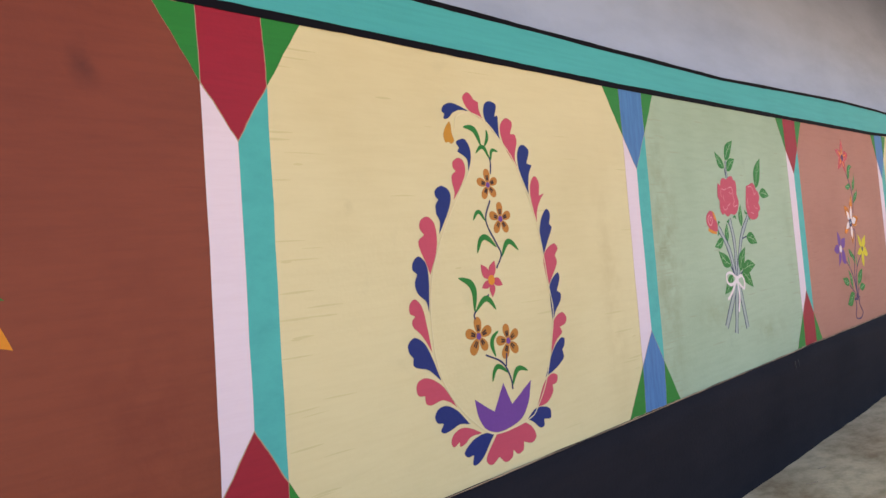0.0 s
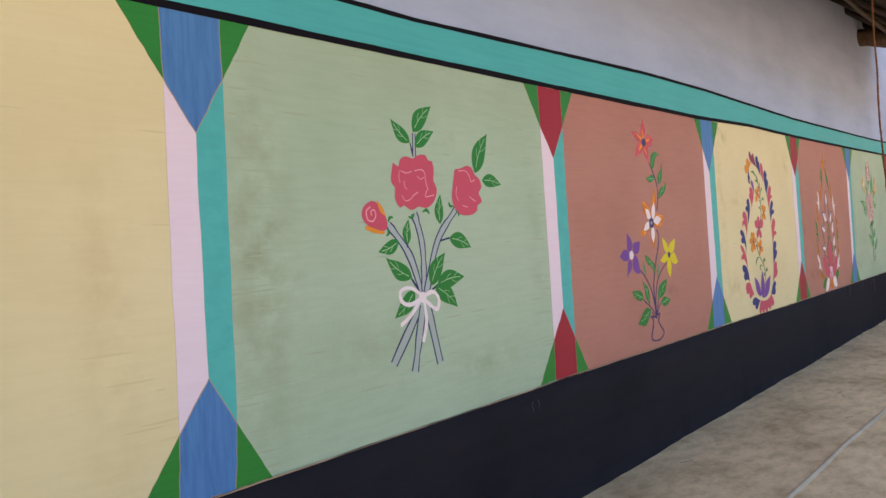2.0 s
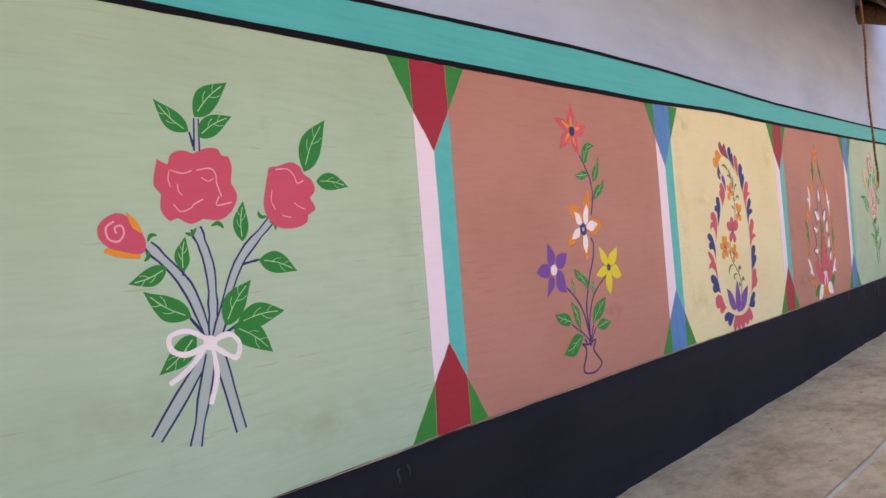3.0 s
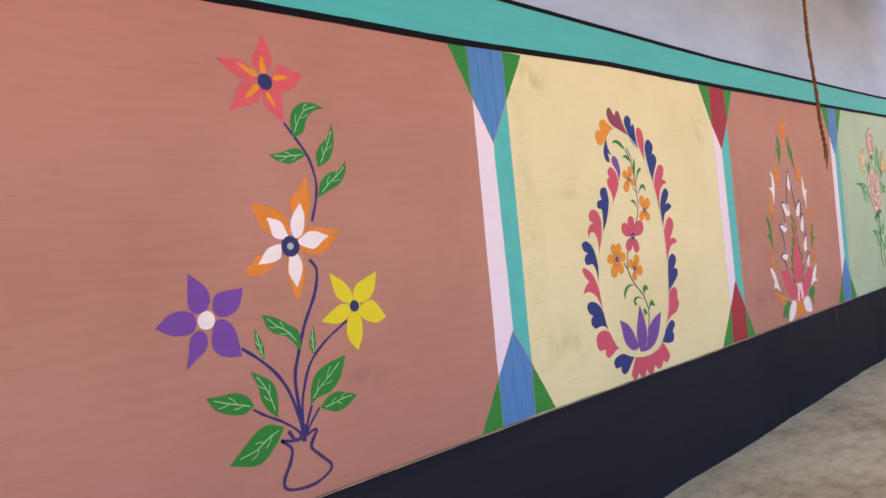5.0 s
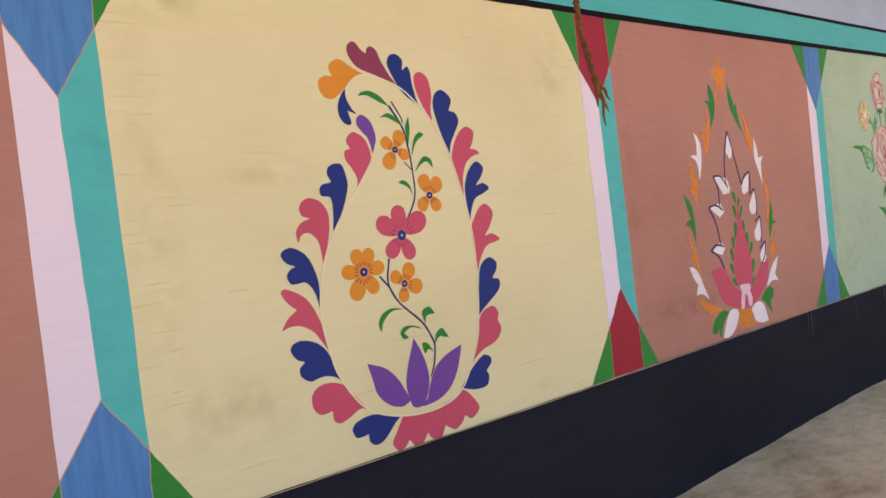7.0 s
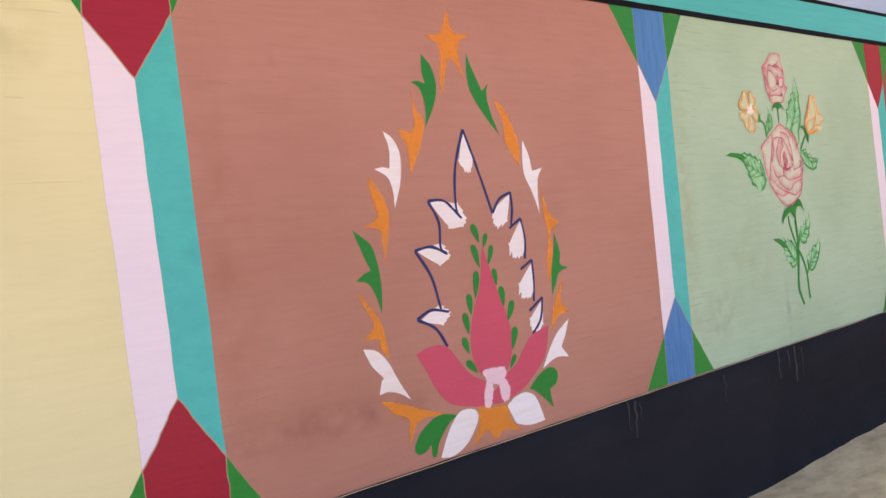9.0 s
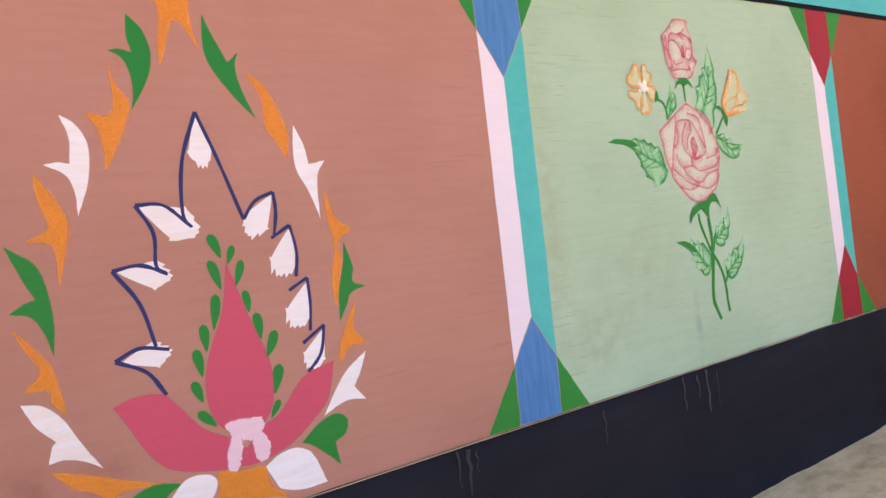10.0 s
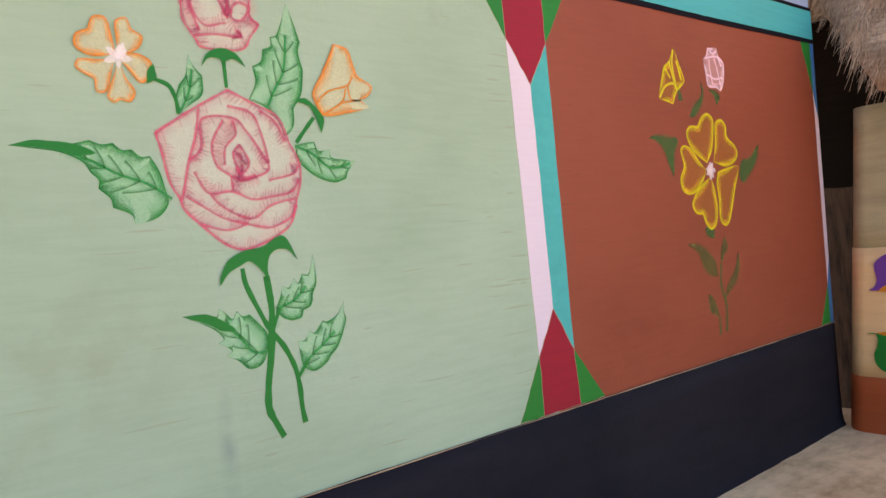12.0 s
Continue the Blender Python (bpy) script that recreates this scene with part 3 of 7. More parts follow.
band("trim_foot", lambda x: dado_line(x) - 0.002, lambda x: dado_line(x) + 0.0008, SKETCH, 0.0108, "thin pale line over the black dado")
CENTRES = (-4.05, -2.0, -0.004, 1.954, 3.96, 5.985, 7.984, 10.068, 12.46)
PANELS = ((SAGE, "pale green"), (OXBLOOD, "dark red-brown"), (CREAM, "cream"), (SAGE, "pale green"), (TERRA, "terracotta"), (CREAM, "cream"), (TERRA, "terracotta"), (SAGE, "pale green"), (BROWN, "red-brown"))


def brush_marks(panel, x0, x1, mat):
    """Thin dry-brush strokes, thickest along the panel's sides."""
    verts, faces = [], []
    for i in range(110 if mat == SAGE else 50):
        edge = random.random() < 0.7
        far = abs(random.gauss(0, 0.09)) if edge else random.uniform(0, x1 - x0 - 0.3)
        x = x0 + 0.1 + far if not edge or random.random() < 0.72 else x1 - 0.1 - far
        z = random.uniform(dado_line(x) + 0.03, panel_line(x) - 0.03)
        long, w = random.uniform(0.03, 0.16), random.uniform(0.001, 0.004)
        k = len(verts)
        for t in range(5):
            p = x - long / 2 + long * t / 4
            e = z + 0.004 * noise.noise(Vector((p * 8, z * 9, 3)))
            h = w * math.sin(math.pi * (t + 0.3) / 4.6)
            verts += [(p, -0.0023 - 0.000001 * i, e - h), (p, -0.0023 - 0.000001 * i, e + h)]
        faces += [(k + 2 * t, k + 2 * t + 2, k + 2 * t + 3, k + 2 * t + 1) for t in range(4)]
    tagged(mesh_object("brush_mark", verts, faces, DRY_BRUSH[mat.name], panel), kind="stuff")


def painted_panel(x0, x1, mat, tone):
    COAT["x"] = 0.0
    xs = [x0 + (x1 - x0) * k / 8 for k in range(9)]
    out = [(x, dado_line(x) - 0.006) for x in xs] + [(x, panel_line(x) + 0.004) for x in reversed(xs)]
    ob = tagged(film("painted_panel", out, mat, bpy.data.objects["wall_north"], 0.002, 0.0), tone + " brushed paint panel")
    brush_marks(ob, x0, x1, mat)


for i, (mat, tone) in enumerate(PANELS):
    left = CENTRES[i - 1] if i else WALL_START
    painted_panel(left + 0.001, min(CENTRES[i] - 0.001, WALL_END - 0.01), mat, tone)


def divider(x, jewel, tone, top=None, high=None, low=None, foot=None, cut=None):
    """A painted post between two panels: jewel ends, a pink and a teal strip, green corners.

    top and foot: where the corners and the jewel meet the lines, from the post's middle;
    high and low: each jewel's left shoulder, point and right shoulder."""
    COAT["x"], COAT["now"] = 0.0, 0.0
    T, B = panel_line(x) + 0.002, dado_line(x) + 0.001
    top, foot = top or (-0.219, -0.103, 0.103, 0.219), foot or (-0.219, -0.103, 0.103, 0.219)
    high = high or ((-0.103, 1.865), (0, 1.718), (0.103, 1.88))
    low = low or ((-0.103, 0.796), (0, 0.95), (0.103, 0.795))
    edge = (lambda k, z: (min(x + k, cut), z)) if cut else (lambda k, z: (x + k, z))
    t0, t1, t2, t3 = [edge(k, T) for k in top]
    f0, f1, f2, f3 = [edge(k, B) for k in foot]
    hl, hm, hr = [edge(*p) for p in high]
    ll, lm, lr = [edge(*p) for p in low]
    post = thing("painted_divider", "painted divider with %s diamond ends, pink and teal strips" % tone, "painted divider", "dividers between the panels")

    def patch(name, pts, mat, depth):
        """One coat, drawn in from its sketched edge by the width of a thin line."""
        mid = sum((Vector(p) for p in pts), Vector((0, 0))) / len(pts)
        pts = [Vector(p) + (mid - Vector(p)).normalized() * (0.0026 if name != "sketch_line" else 0.0) for p in pts]
        ring = []
        for a, b in zip(pts, pts[1:] + pts[:1]):
            ring += [a.lerp(b, k / 10) for k in range(10)]
        return film(name, ring, mat, post, depth, 0.0035)

    patch("sketch_line", [t0, t3, hr, lr, f3, f0, ll, hl], SKETCH, 0.0026)
    patch("pink_strip", [hl, hm, lm, ll], PINK_WHITE, 0.003)
    if not cut:
        patch("teal_strip", [hr, lr, lm, hm], STRIP_TEAL, 0.003)
    patch("diamond", [t1, t2, hr, hm, hl], jewel, 0.0034)
    patch("diamond", [f1, ll, lm, lr, f2], jewel, 0.0034)
    patch("corner", [t1, t0, hl], LEAF_GREEN, 0.0034)
    patch("corner", [f1, f0, ll], LEAF_GREEN, 0.0034)
    if not cut:
        patch("corner", [t2, t3, hr], LEAF_GREEN, 0.0034)
        patch("corner", [f2, f3, lr], LEAF_GREEN, 0.0034)
    return post


divider(CENTRES[0], BLUE, "blue")
divider(CENTRES[1], RED, "deep red", (-0.199, -0.082, 0.109, 0.238), ((-0.084, 1.878), (0.007, 1.731), (0.11, 1.888)),
        ((-0.127, 0.82), (-0.023, 0.97), (0.063, 0.815)), (-0.26, -0.13, 0.055, 0.19))
divider(CENTRES[2], BLUE, "blue", (-0.211, -0.081, 0.117, 0.226), ((-0.081, 1.85), (0.01, 1.7), (0.114, 1.872)),
        ((-0.108, 0.815), (-0.004, 0.961), (0.081, 0.807)), (-0.256, -0.123, 0.062, 0.196))
divider(CENTRES[3], RED, "deep red", (-0.219, -0.101, 0.103, 0.219), ((-0.1, 1.865), (0.001, 1.713), (0.103, 1.88)),
        ((-0.106, 0.81), (-0.004, 0.957), (0.088, 0.798)), (-0.246, -0.115, 0.085, 0.197))
divider(CENTRES[4], BLUE, "blue", (-0.217, -0.109, 0.1, 0.222), ((-0.102, 1.872), (-0.005, 1.7), (0.098, 1.873)),
        ((-0.107, 0.794), (0.004, 0.964), (0.1, 0.812)), (-0.227, -0.107, 0.09, 0.228))
divider(CENTRES[5], RED, "deep red", (-0.235, -0.101, 0.09, 0.205), ((-0.105, 1.864), (-0.005, 1.724), (0.097, 1.887)),
        ((-0.087, 0.797), (0.01, 0.948), (0.111, 0.781)), (-0.23, -0.089, 0.112, 0.224))
divider(CENTRES[6], BLUE, "blue", (-0.238, -0.092, 0.103, 0.233), ((-0.089, 1.873), (0.001, 1.723), (0.104, 1.889)),
        ((-0.098, 0.784), (-0.002, 0.927), (0.09, 0.779)), (-0.235, -0.1, 0.082, 0.217))
divider(CENTRES[7], RED, "deep red", (-0.269, -0.127, 0.076, 0.22), ((-0.119, 1.891), (-0.014, 1.739), (0.084, 1.892)),
        ((-0.082, 0.788), (0.011, 0.946), (0.105, 0.787)), (-0.198, -0.078, 0.118, 0.261))
divider(CENTRES[8], BLUE, "blue", cut=WALL_END - 0.006)


# ---- the murals ----


def paint_paisley_on_cream(m):
    blot(m, 'pink', [(-0.015, 1.854, 1), (-0.032, 1.893), (-0.033, 1.919, 1), (-0.056, 1.928, 1), (-0.07, 1.944), (-0.09, 1.951), (-0.114, 1.93), (-0.106, 1.905), (-0.081, 1.882)], 'border_petal')
    blot(m, 'royal', [(0.067, 1.787, 1), (0.005, 1.841), (-0.012, 1.878), (-0.001, 1.917), (0.03, 1.93), (0.063, 1.917), (0.05, 1.875, 1), (0.065, 1.877), (0.066, 1.842), (0.065, 1.813)], 'border_petal')
    blot(m, 'pink', [(0.153, 1.684, 1), (0.1, 1.746), (0.074, 1.799), (0.074, 1.843), (0.11, 1.873), (0.145, 1.857), (0.129, 1.814, 1), (0.155, 1.812), (0.162, 1.785), (0.147, 1.743), (0.143, 1.715)], 'border_petal')
    blot(m, 'royal', [(0.203, 1.586, 1), (0.158, 1.681), (0.156, 1.736), (0.174, 1.77), (0.201, 1.776), (0.229, 1.754), (0.209, 1.706, 1), (0.238, 1.698, 1), (0.218, 1.665), (0.207, 1.62)], 'border_petal')
    blot(m, 'pink', [(0.235, 1.472, 1), (0.212, 1.574), (0.215, 1.621), (0.235, 1.651), (0.255, 1.656), (0.272, 1.63), (0.266, 1.583, 1), (0.295, 1.589, 1), (0.266, 1.558), (0.244, 1.52)], 'border_petal')
    blot(m, 'royal', [(0.256, 1.35, 1), (0.244, 1.433), (0.264, 1.495), (0.302, 1.53), (0.323, 1.511), (0.312, 1.47, 1), (0.325, 1.455), (0.292, 1.403)], 'border_petal')
    blot(m, 'pink', [(0.267, 1.229, 1), (0.251, 1.33), (0.273, 1.369), (0.329, 1.393), (0.35, 1.373), (0.328, 1.346, 1), (0.337, 1.318), (0.307, 1.275)], 'border_petal')
    blot(m, 'royal', [(0.272, 1.089, 1), (0.269, 1.179), (0.276, 1.237), (0.332, 1.279), (0.344, 1.257), (0.319, 1.208, 1), (0.341, 1.193), (0.335, 1.167), (0.301, 1.132)], 'border_petal')
    blot(m, 'pink', [(0.243, 0.974, 1), (0.265, 1.059), (0.282, 1.1), (0.335, 1.122), (0.362, 1.098), (0.35, 1.074), (0.315, 1.065, 1), (0.324, 1.043), (0.286, 1.018)], 'border_petal')
    blot(m, 'royal', [(0.195, 0.891, 1), (0.255, 0.984), (0.31, 1.024), (0.336, 1.018), (0.33, 0.99), (0.316, 0.978, 1), (0.32, 0.945), (0.257, 0.909)], 'border_petal')
    blot(m, 'pink', [(0.129, 0.793, 1), (0.182, 0.872), (0.233, 0.898), (0.268, 0.885), (0.26, 0.86), (0.233, 0.854, 1), (0.233, 0.83), (0.198, 0.799), (0.161, 0.79)], 'border_petal')
    blot(m, 'royal', [(0.066, 0.76, 1), (0.115, 0.789), (0.171, 0.786), (0.205, 0.768), (0.201, 0.735), (0.162, 0.739, 1), (0.159, 0.716), (0.135, 0.712), (0.098, 0.741)], 'border_petal')
    blot(m, 'pink', [(-0.107, 0.745, 1), (-0.163, 0.689), (-0.17, 0.666), (-0.145, 0.648), (-0.104, 0.665, 1), (-0.072, 0.639), (-0.035, 0.648), (-0.027, 0.67, 1), (-0.005, 0.651), (0.028, 0.658), (0.034, 0.685, 1), (0.079, 0.671), (0.107, 0.688), (0.091, 0.725), (0.055, 0.752, 1), (-0.008, 0.747)], 'border_petal')
    blot(m, 'royal', [(-0.118, 0.751, 1), (-0.166, 0.764), (-0.228, 0.753), (-0.272, 0.722), (-0.259, 0.703), (-0.23, 0.703, 1), (-0.237, 0.674), (-0.221, 0.667), (-0.184, 0.683), (-0.144, 0.723)], 'border_petal')
    blot(m, 'pink', [(-0.179, 0.767, 1), (-0.224, 0.793), (-0.273, 0.806), (-0.311, 0.795), (-0.328, 0.77), (-0.316, 0.751), (-0.29, 0.761, 1), (-0.288, 0.747), (-0.262, 0.75), (-0.235, 0.765)], 'border_petal')
    blot(m, 'royal', [(-0.231, 0.809, 1), (-0.283, 0.866), (-0.329, 0.892), (-0.368, 0.89), (-0.389, 0.868), (-0.38, 0.845), (-0.354, 0.837, 1), (-0.368, 0.817), (-0.354, 0.805), (-0.322, 0.808), (-0.28, 0.818)], 'border_petal')
    blot(m, 'pink', [(-0.284, 0.876, 1), (-0.331, 0.948), (-0.374, 0.983), (-0.416, 0.998), (-0.448, 0.989), (-0.456, 0.962), (-0.447, 0.945), (-0.423, 0.94, 1), (-0.42, 0.915), (-0.397, 0.906), (-0.35, 0.912), (-0.312, 0.897)], 'border_petal')
    blot(m, 'royal', [(-0.344, 0.974, 1), (-0.371, 1.049), (-0.401, 1.106), (-0.443, 1.131), (-0.473, 1.112), (-0.472, 1.086), (-0.456, 1.067, 1), (-0.459, 1.045), (-0.445, 1.033), (-0.4, 1.02), (-0.372, 0.999)], 'border_petal')
    blot(m, 'pink', [(-0.372, 1.072, 1), (-0.383, 1.156), (-0.397, 1.222), (-0.424, 1.251), (-0.45, 1.238), (-0.453, 1.208), (-0.433, 1.196, 1), (-0.447, 1.181), (-0.443, 1.162), (-0.413, 1.134)], 'border_petal')
    blot(m, 'royal', [(-0.369, 1.2, 1), (-0.355, 1.313), (-0.362, 1.361), (-0.391, 1.387), (-0.419, 1.371), (-0.425, 1.345), (-0.407, 1.328, 1), (-0.42, 1.3), (-0.411, 1.266), (-0.378, 1.236)], 'border_petal')
    blot(m, 'pink', [(-0.348, 1.323, 1), (-0.315, 1.384), (-0.302, 1.434), (-0.308, 1.492), (-0.338, 1.515), (-0.37, 1.502), (-0.377, 1.476), (-0.36, 1.455, 1), (-0.386, 1.436), (-0.384, 1.408), (-0.365, 1.367)], 'border_petal')
    blot(m, 'royal', [(-0.29, 1.453, 1), (-0.242, 1.52), (-0.218, 1.572), (-0.225, 1.602), (-0.26, 1.617), (-0.292, 1.601), (-0.292, 1.58), (-0.28, 1.569, 1), (-0.295, 1.551), (-0.295, 1.521), (-0.283, 1.497)], 'border_petal')
    blot(m, 'pink', [(-0.206, 1.567, 1), (-0.164, 1.614), (-0.135, 1.663), (-0.137, 1.7), (-0.162, 1.715), (-0.193, 1.701), (-0.196, 1.68), (-0.184, 1.668, 1), (-0.205, 1.651), (-0.206, 1.625), (-0.199, 1.594)], 'border_petal')
    blot(m, 'royal', [(-0.119, 1.667, 1), (-0.098, 1.715), (-0.1, 1.753), (-0.12, 1.781), (-0.146, 1.781), (-0.169, 1.768), (-0.156, 1.749, 1), (-0.164, 1.736), (-0.141, 1.723), (-0.121, 1.708)], 'border_petal')
    blot(m, 'royal', [(-0.088, 1.882, 1), (-0.133, 1.899), (-0.178, 1.906), (-0.213, 1.893), (-0.223, 1.873), (-0.212, 1.863, 1), (-0.216, 1.847), (-0.195, 1.848), (-0.167, 1.87), (-0.133, 1.882)], 'border_petal')
    blot(m, 'amber', [(-0.191, 1.841, 1), (-0.212, 1.82), (-0.226, 1.789), (-0.218, 1.765), (-0.203, 1.766), (-0.191, 1.761), (-0.175, 1.773), (-0.183, 1.801), (-0.184, 1.827)], 'border_petal')
    blot(m, 'purple', [(-0.199, 0.885, 1), (-0.107, 0.826, 1), (-0.047, 0.915, 1), (-0.01, 0.833, 1), (0.107, 0.897, 1), (0.082, 0.821), (0.037, 0.771), (-0.04, 0.751), (-0.108, 0.752), (-0.162, 0.779), (-0.19, 0.826)], 'lotus')
    flower(m, 'ochre', (-0.024, 1.621), 0.057, 5, 'purple', marks=True)
    flower(m, 'ochre', (0.025, 1.497), 0.063, 5, 'purple', marks=True)
    flower(m, 'ochre', (-0.148, 1.093), 0.067, 5, 'purple', marks=True)
    flower(m, 'ochre', (0.002, 1.057), 0.064, 5, 'purple', marks=True)
    star_flower(m, 'pink', (-0.056, 1.281), [(-0.03, 1.348), (0.002, 1.258), (-0.057, 1.22), (-0.108, 1.256), (-0.102, 1.34)], 0.5, 'orange', 0.018)
    stroke(m, 'navy', [(-0.027, 1.755), (0, 1.713), (-0.005, 1.66)], 0.006)
    stroke(m, 'navy', [(-0.022, 1.565), (-0.054, 1.493), (-0.013, 1.414), (0.01, 1.368), (-0.022, 1.32)], 0.006)
    stroke(m, 'navy', [(-0.077, 1.231), (-0.155, 1.176), (-0.158, 1.153)], 0.006)
    stroke(m, 'navy', [(-0.123, 1.025), (-0.039, 0.984), (-0.003, 0.922), (0.001, 0.883)], 0.006)
    stroke(m, 'navy', [(-0.014, 1.015), (-0.021, 0.97)], 0.006)
    crescent(m, 'green', (-0.04, 1.76), (-0.124, 1.824), 0.26, -0.25)
    crescent(m, 'green', (-0.023, 1.761), (-0.006, 1.82), 0.26, -0.15)
    crescent(m, 'green', (-0.004, 1.719), (-0.071, 1.734), 0.26, -0.45)
    crescent(m, 'green', (0.003, 1.711), (0.046, 1.743), 0.26, 0.4)
    crescent(m, 'green', (-0.057, 1.493), (-0.118, 1.495), 0.26, -0.5)
    crescent(m, 'green', (-0.011, 1.397), (-0.114, 1.381), 0.26, -0.45)
    crescent(m, 'green', (0.012, 1.359), (0.108, 1.379), 0.26, 0.45)
    crescent(m, 'green', (-0.156, 1.18), (-0.22, 1.3), 0.26, -0.3)
    crescent(m, 'green', (-0.151, 1.179), (-0.047, 1.175), 0.26, 0.4)
    crescent(m, 'green', (-0.073, 1.012), (-0.047, 1.098), 0.26, 0.3)
    crescent(m, 'green', (-0.016, 0.947), (-0.1, 0.929), 0.26, -0.45)
    crescent(m, 'green', (0.003, 0.897), (0.092, 0.934), 0.26, 0.35)
    stroke(m, 'pale', [(-0.108, 1.675), (-0.193, 1.568), (-0.27, 1.46), (-0.337, 1.326), (-0.361, 1.204), (-0.361, 1.08), (-0.339, 0.982), (-0.281, 0.883), (-0.174, 0.782), (-0.092, 0.746), (0.077, 0.76), (0.134, 0.796), (0.207, 0.898), (0.277, 1.109), (0.267, 1.238), (0.234, 1.473), (0.144, 1.692), (0.065, 1.788), (-0.01, 1.854), (-0.087, 1.877), (-0.152, 1.858), (-0.17, 1.808)], 0.004)


def paint_rose_bouquet(m):
    stroke(m, 'navy', [(-0.196, 1.406), (-0.095, 1.285), (-0.038, 1.128)], 0.034)
    stroke(m, 'lilac', [(-0.196, 1.406), (-0.095, 1.285), (-0.038, 1.128)], 0.022)
    stroke(m, 'navy', [(-0.051, 1.448), (-0.017, 1.317), (-0.023, 1.126)], 0.034)
    stroke(m, 'lilac', [(-0.051, 1.448), (-0.017, 1.317), (-0.023, 1.126)], 0.022)
    stroke(m, 'navy', [(0.203, 1.462), (0.075, 1.332), (-0.014, 1.124)], 0.034)
    stroke(m, 'lilac', [(0.203, 1.462), (0.075, 1.332), (-0.014, 1.124)], 0.022)
    stroke(m, 'navy', [(-0.028, 1.672), (-0.022, 1.768)], 0.02)
    stroke(m, 'lilac', [(-0.028, 1.672), (-0.022, 1.768)], 0.01)
    stroke(m, 'navy', [(-0.036, 1.683), (-0.047, 1.727)], 0.007)
    stroke(m, 'navy', [(-0.051, 1.08), (-0.217, 0.873)], 0.04)
    stroke(m, 'lilac2', [(-0.051, 1.08), (-0.217, 0.873)], 0.028)
    stroke(m, 'navy', [(-0.037, 1.077), (-0.106, 0.826)], 0.04)
    stroke(m, 'lilac2', [(-0.037, 1.077), (-0.106, 0.826)], 0.028)
    stroke(m, 'navy', [(-0.01, 1.073), (0.041, 0.837)], 0.04)
    stroke(m, 'lilac2', [(-0.01, 1.073), (0.041, 0.837)], 0.028)
    stroke(m, 'navy', [(0.149, 1.342), (0.088, 1.331)], 0.008)
    stroke(m, 'navy', [(-0.092, 1.191), (-0.055, 1.142)], 0.008)
    stroke(m, 'navy', [(-0.099, 1.329), (-0.103, 1.313)], 0.008)
    stroke(m, 'navy', [(0.058, 1.154), (0.005, 1.127)], 0.008)
    leaf(m, 'green', (-0.049, 1.727), (-0.146, 1.814), 0.44, vein='mint')
    leaf(m, 'green', (-0.027, 1.773), (0.089, 1.886), 0.44, vein='mint')
    leaf(m, 'green', (-0.021, 1.714), (0.096, 1.783), 0.44, vein='mint')
    leaf(m, 'green', (0.347, 1.619), (0.449, 1.798), 0.42, vein='mint')
    leaf(m, 'green', (0.392, 1.588), (0.53, 1.569), 0.44, vein='mint')
    leaf(m, 'green', (-0.1, 1.324), (-0.086, 1.424), 0.44, vein='mint')
    leaf(m, 'green', (0.097, 1.401), (0.111, 1.524), 0.42, vein='mint')
    leaf(m, 'green', (-0.147, 1.34), (-0.259, 1.303), 0.44, vein='mint')
    leaf(m, 'green', (0.149, 1.341), (0.288, 1.295), 0.47, vein='mint')
    leaf(m, 'green', (-0.088, 1.193), (-0.22, 1.279), 0.44, vein='mint')
    leaf(m, 'green', (0.017, 1.154), (0.114, 1.282), 0.47, vein='mint')
    leaf(m, 'green', (0.056, 1.154), (0.227, 1.174), 0.44, vein='mint')
    leaf(m, 'green', (0.042, 1.148), (0.172, 1.051), 0.47, vein='mint')
    leaf(m, 'green', (-0.079, 1.143), (-0.195, 1.045), 0.44, vein='mint')
    crescent(m, 'green', (-0.195, 1.416), (-0.169, 1.431), 0.35, 0.3)
    crescent(m, 'green', (-0.202, 1.39), (-0.21, 1.362), 0.35, 0.3)
    crescent(m, 'green', (-0.051, 1.448), (-0.085, 1.435), 0.35, 0.3)
    crescent(m, 'green', (-0.002, 1.452), (0.037, 1.444), 0.35, 0.3)
    crescent(m, 'green', (0.19, 1.475), (0.16, 1.491), 0.35, 0.3)
    crescent(m, 'green', (0.198, 1.459), (0.218, 1.431), 0.35, 0.3)
    blot(m, 'pink', [(-0.041, 1.665, 1), (-0.001, 1.682), (0.037, 1.682), (0.051, 1.663, 1), (0.074, 1.658, 1), (0.082, 1.63), (0.075, 1.581, 1), (0.092, 1.539), (0.069, 1.493), (0.027, 1.468), (-0.026, 1.472, 1), (-0.065, 1.459), (-0.105, 1.477, 1), (-0.129, 1.47), (-0.152, 1.502), (-0.148, 1.546, 1), (-0.167, 1.573), (-0.151, 1.645, 1), (-0.122, 1.631, 1), (-0.109, 1.66), (-0.077, 1.673)], 'rose')
    blot(m, 'pink', [(0.213, 1.63), (0.243, 1.635, 1), (0.301, 1.65), (0.333, 1.634), (0.343, 1.614), (0.375, 1.591), (0.385, 1.558), (0.363, 1.532, 1), (0.381, 1.495), (0.35, 1.476, 1), (0.342, 1.452), (0.3, 1.435), (0.234, 1.437), (0.196, 1.465), (0.181, 1.509), (0.192, 1.563), (0.205, 1.611)], 'rose')
    blot(m, 'pink', [(-0.28, 1.496), (-0.25, 1.49), (-0.224, 1.462), (-0.201, 1.42), (-0.209, 1.385), (-0.26, 1.383), (-0.307, 1.407), (-0.328, 1.436), (-0.321, 1.47)], 'rose_bud')
    blot(m, 'orange', [(-0.25, 1.499, 1), (-0.223, 1.475), (-0.206, 1.436, 1), (-0.236, 1.454)], 'bud_leaf')
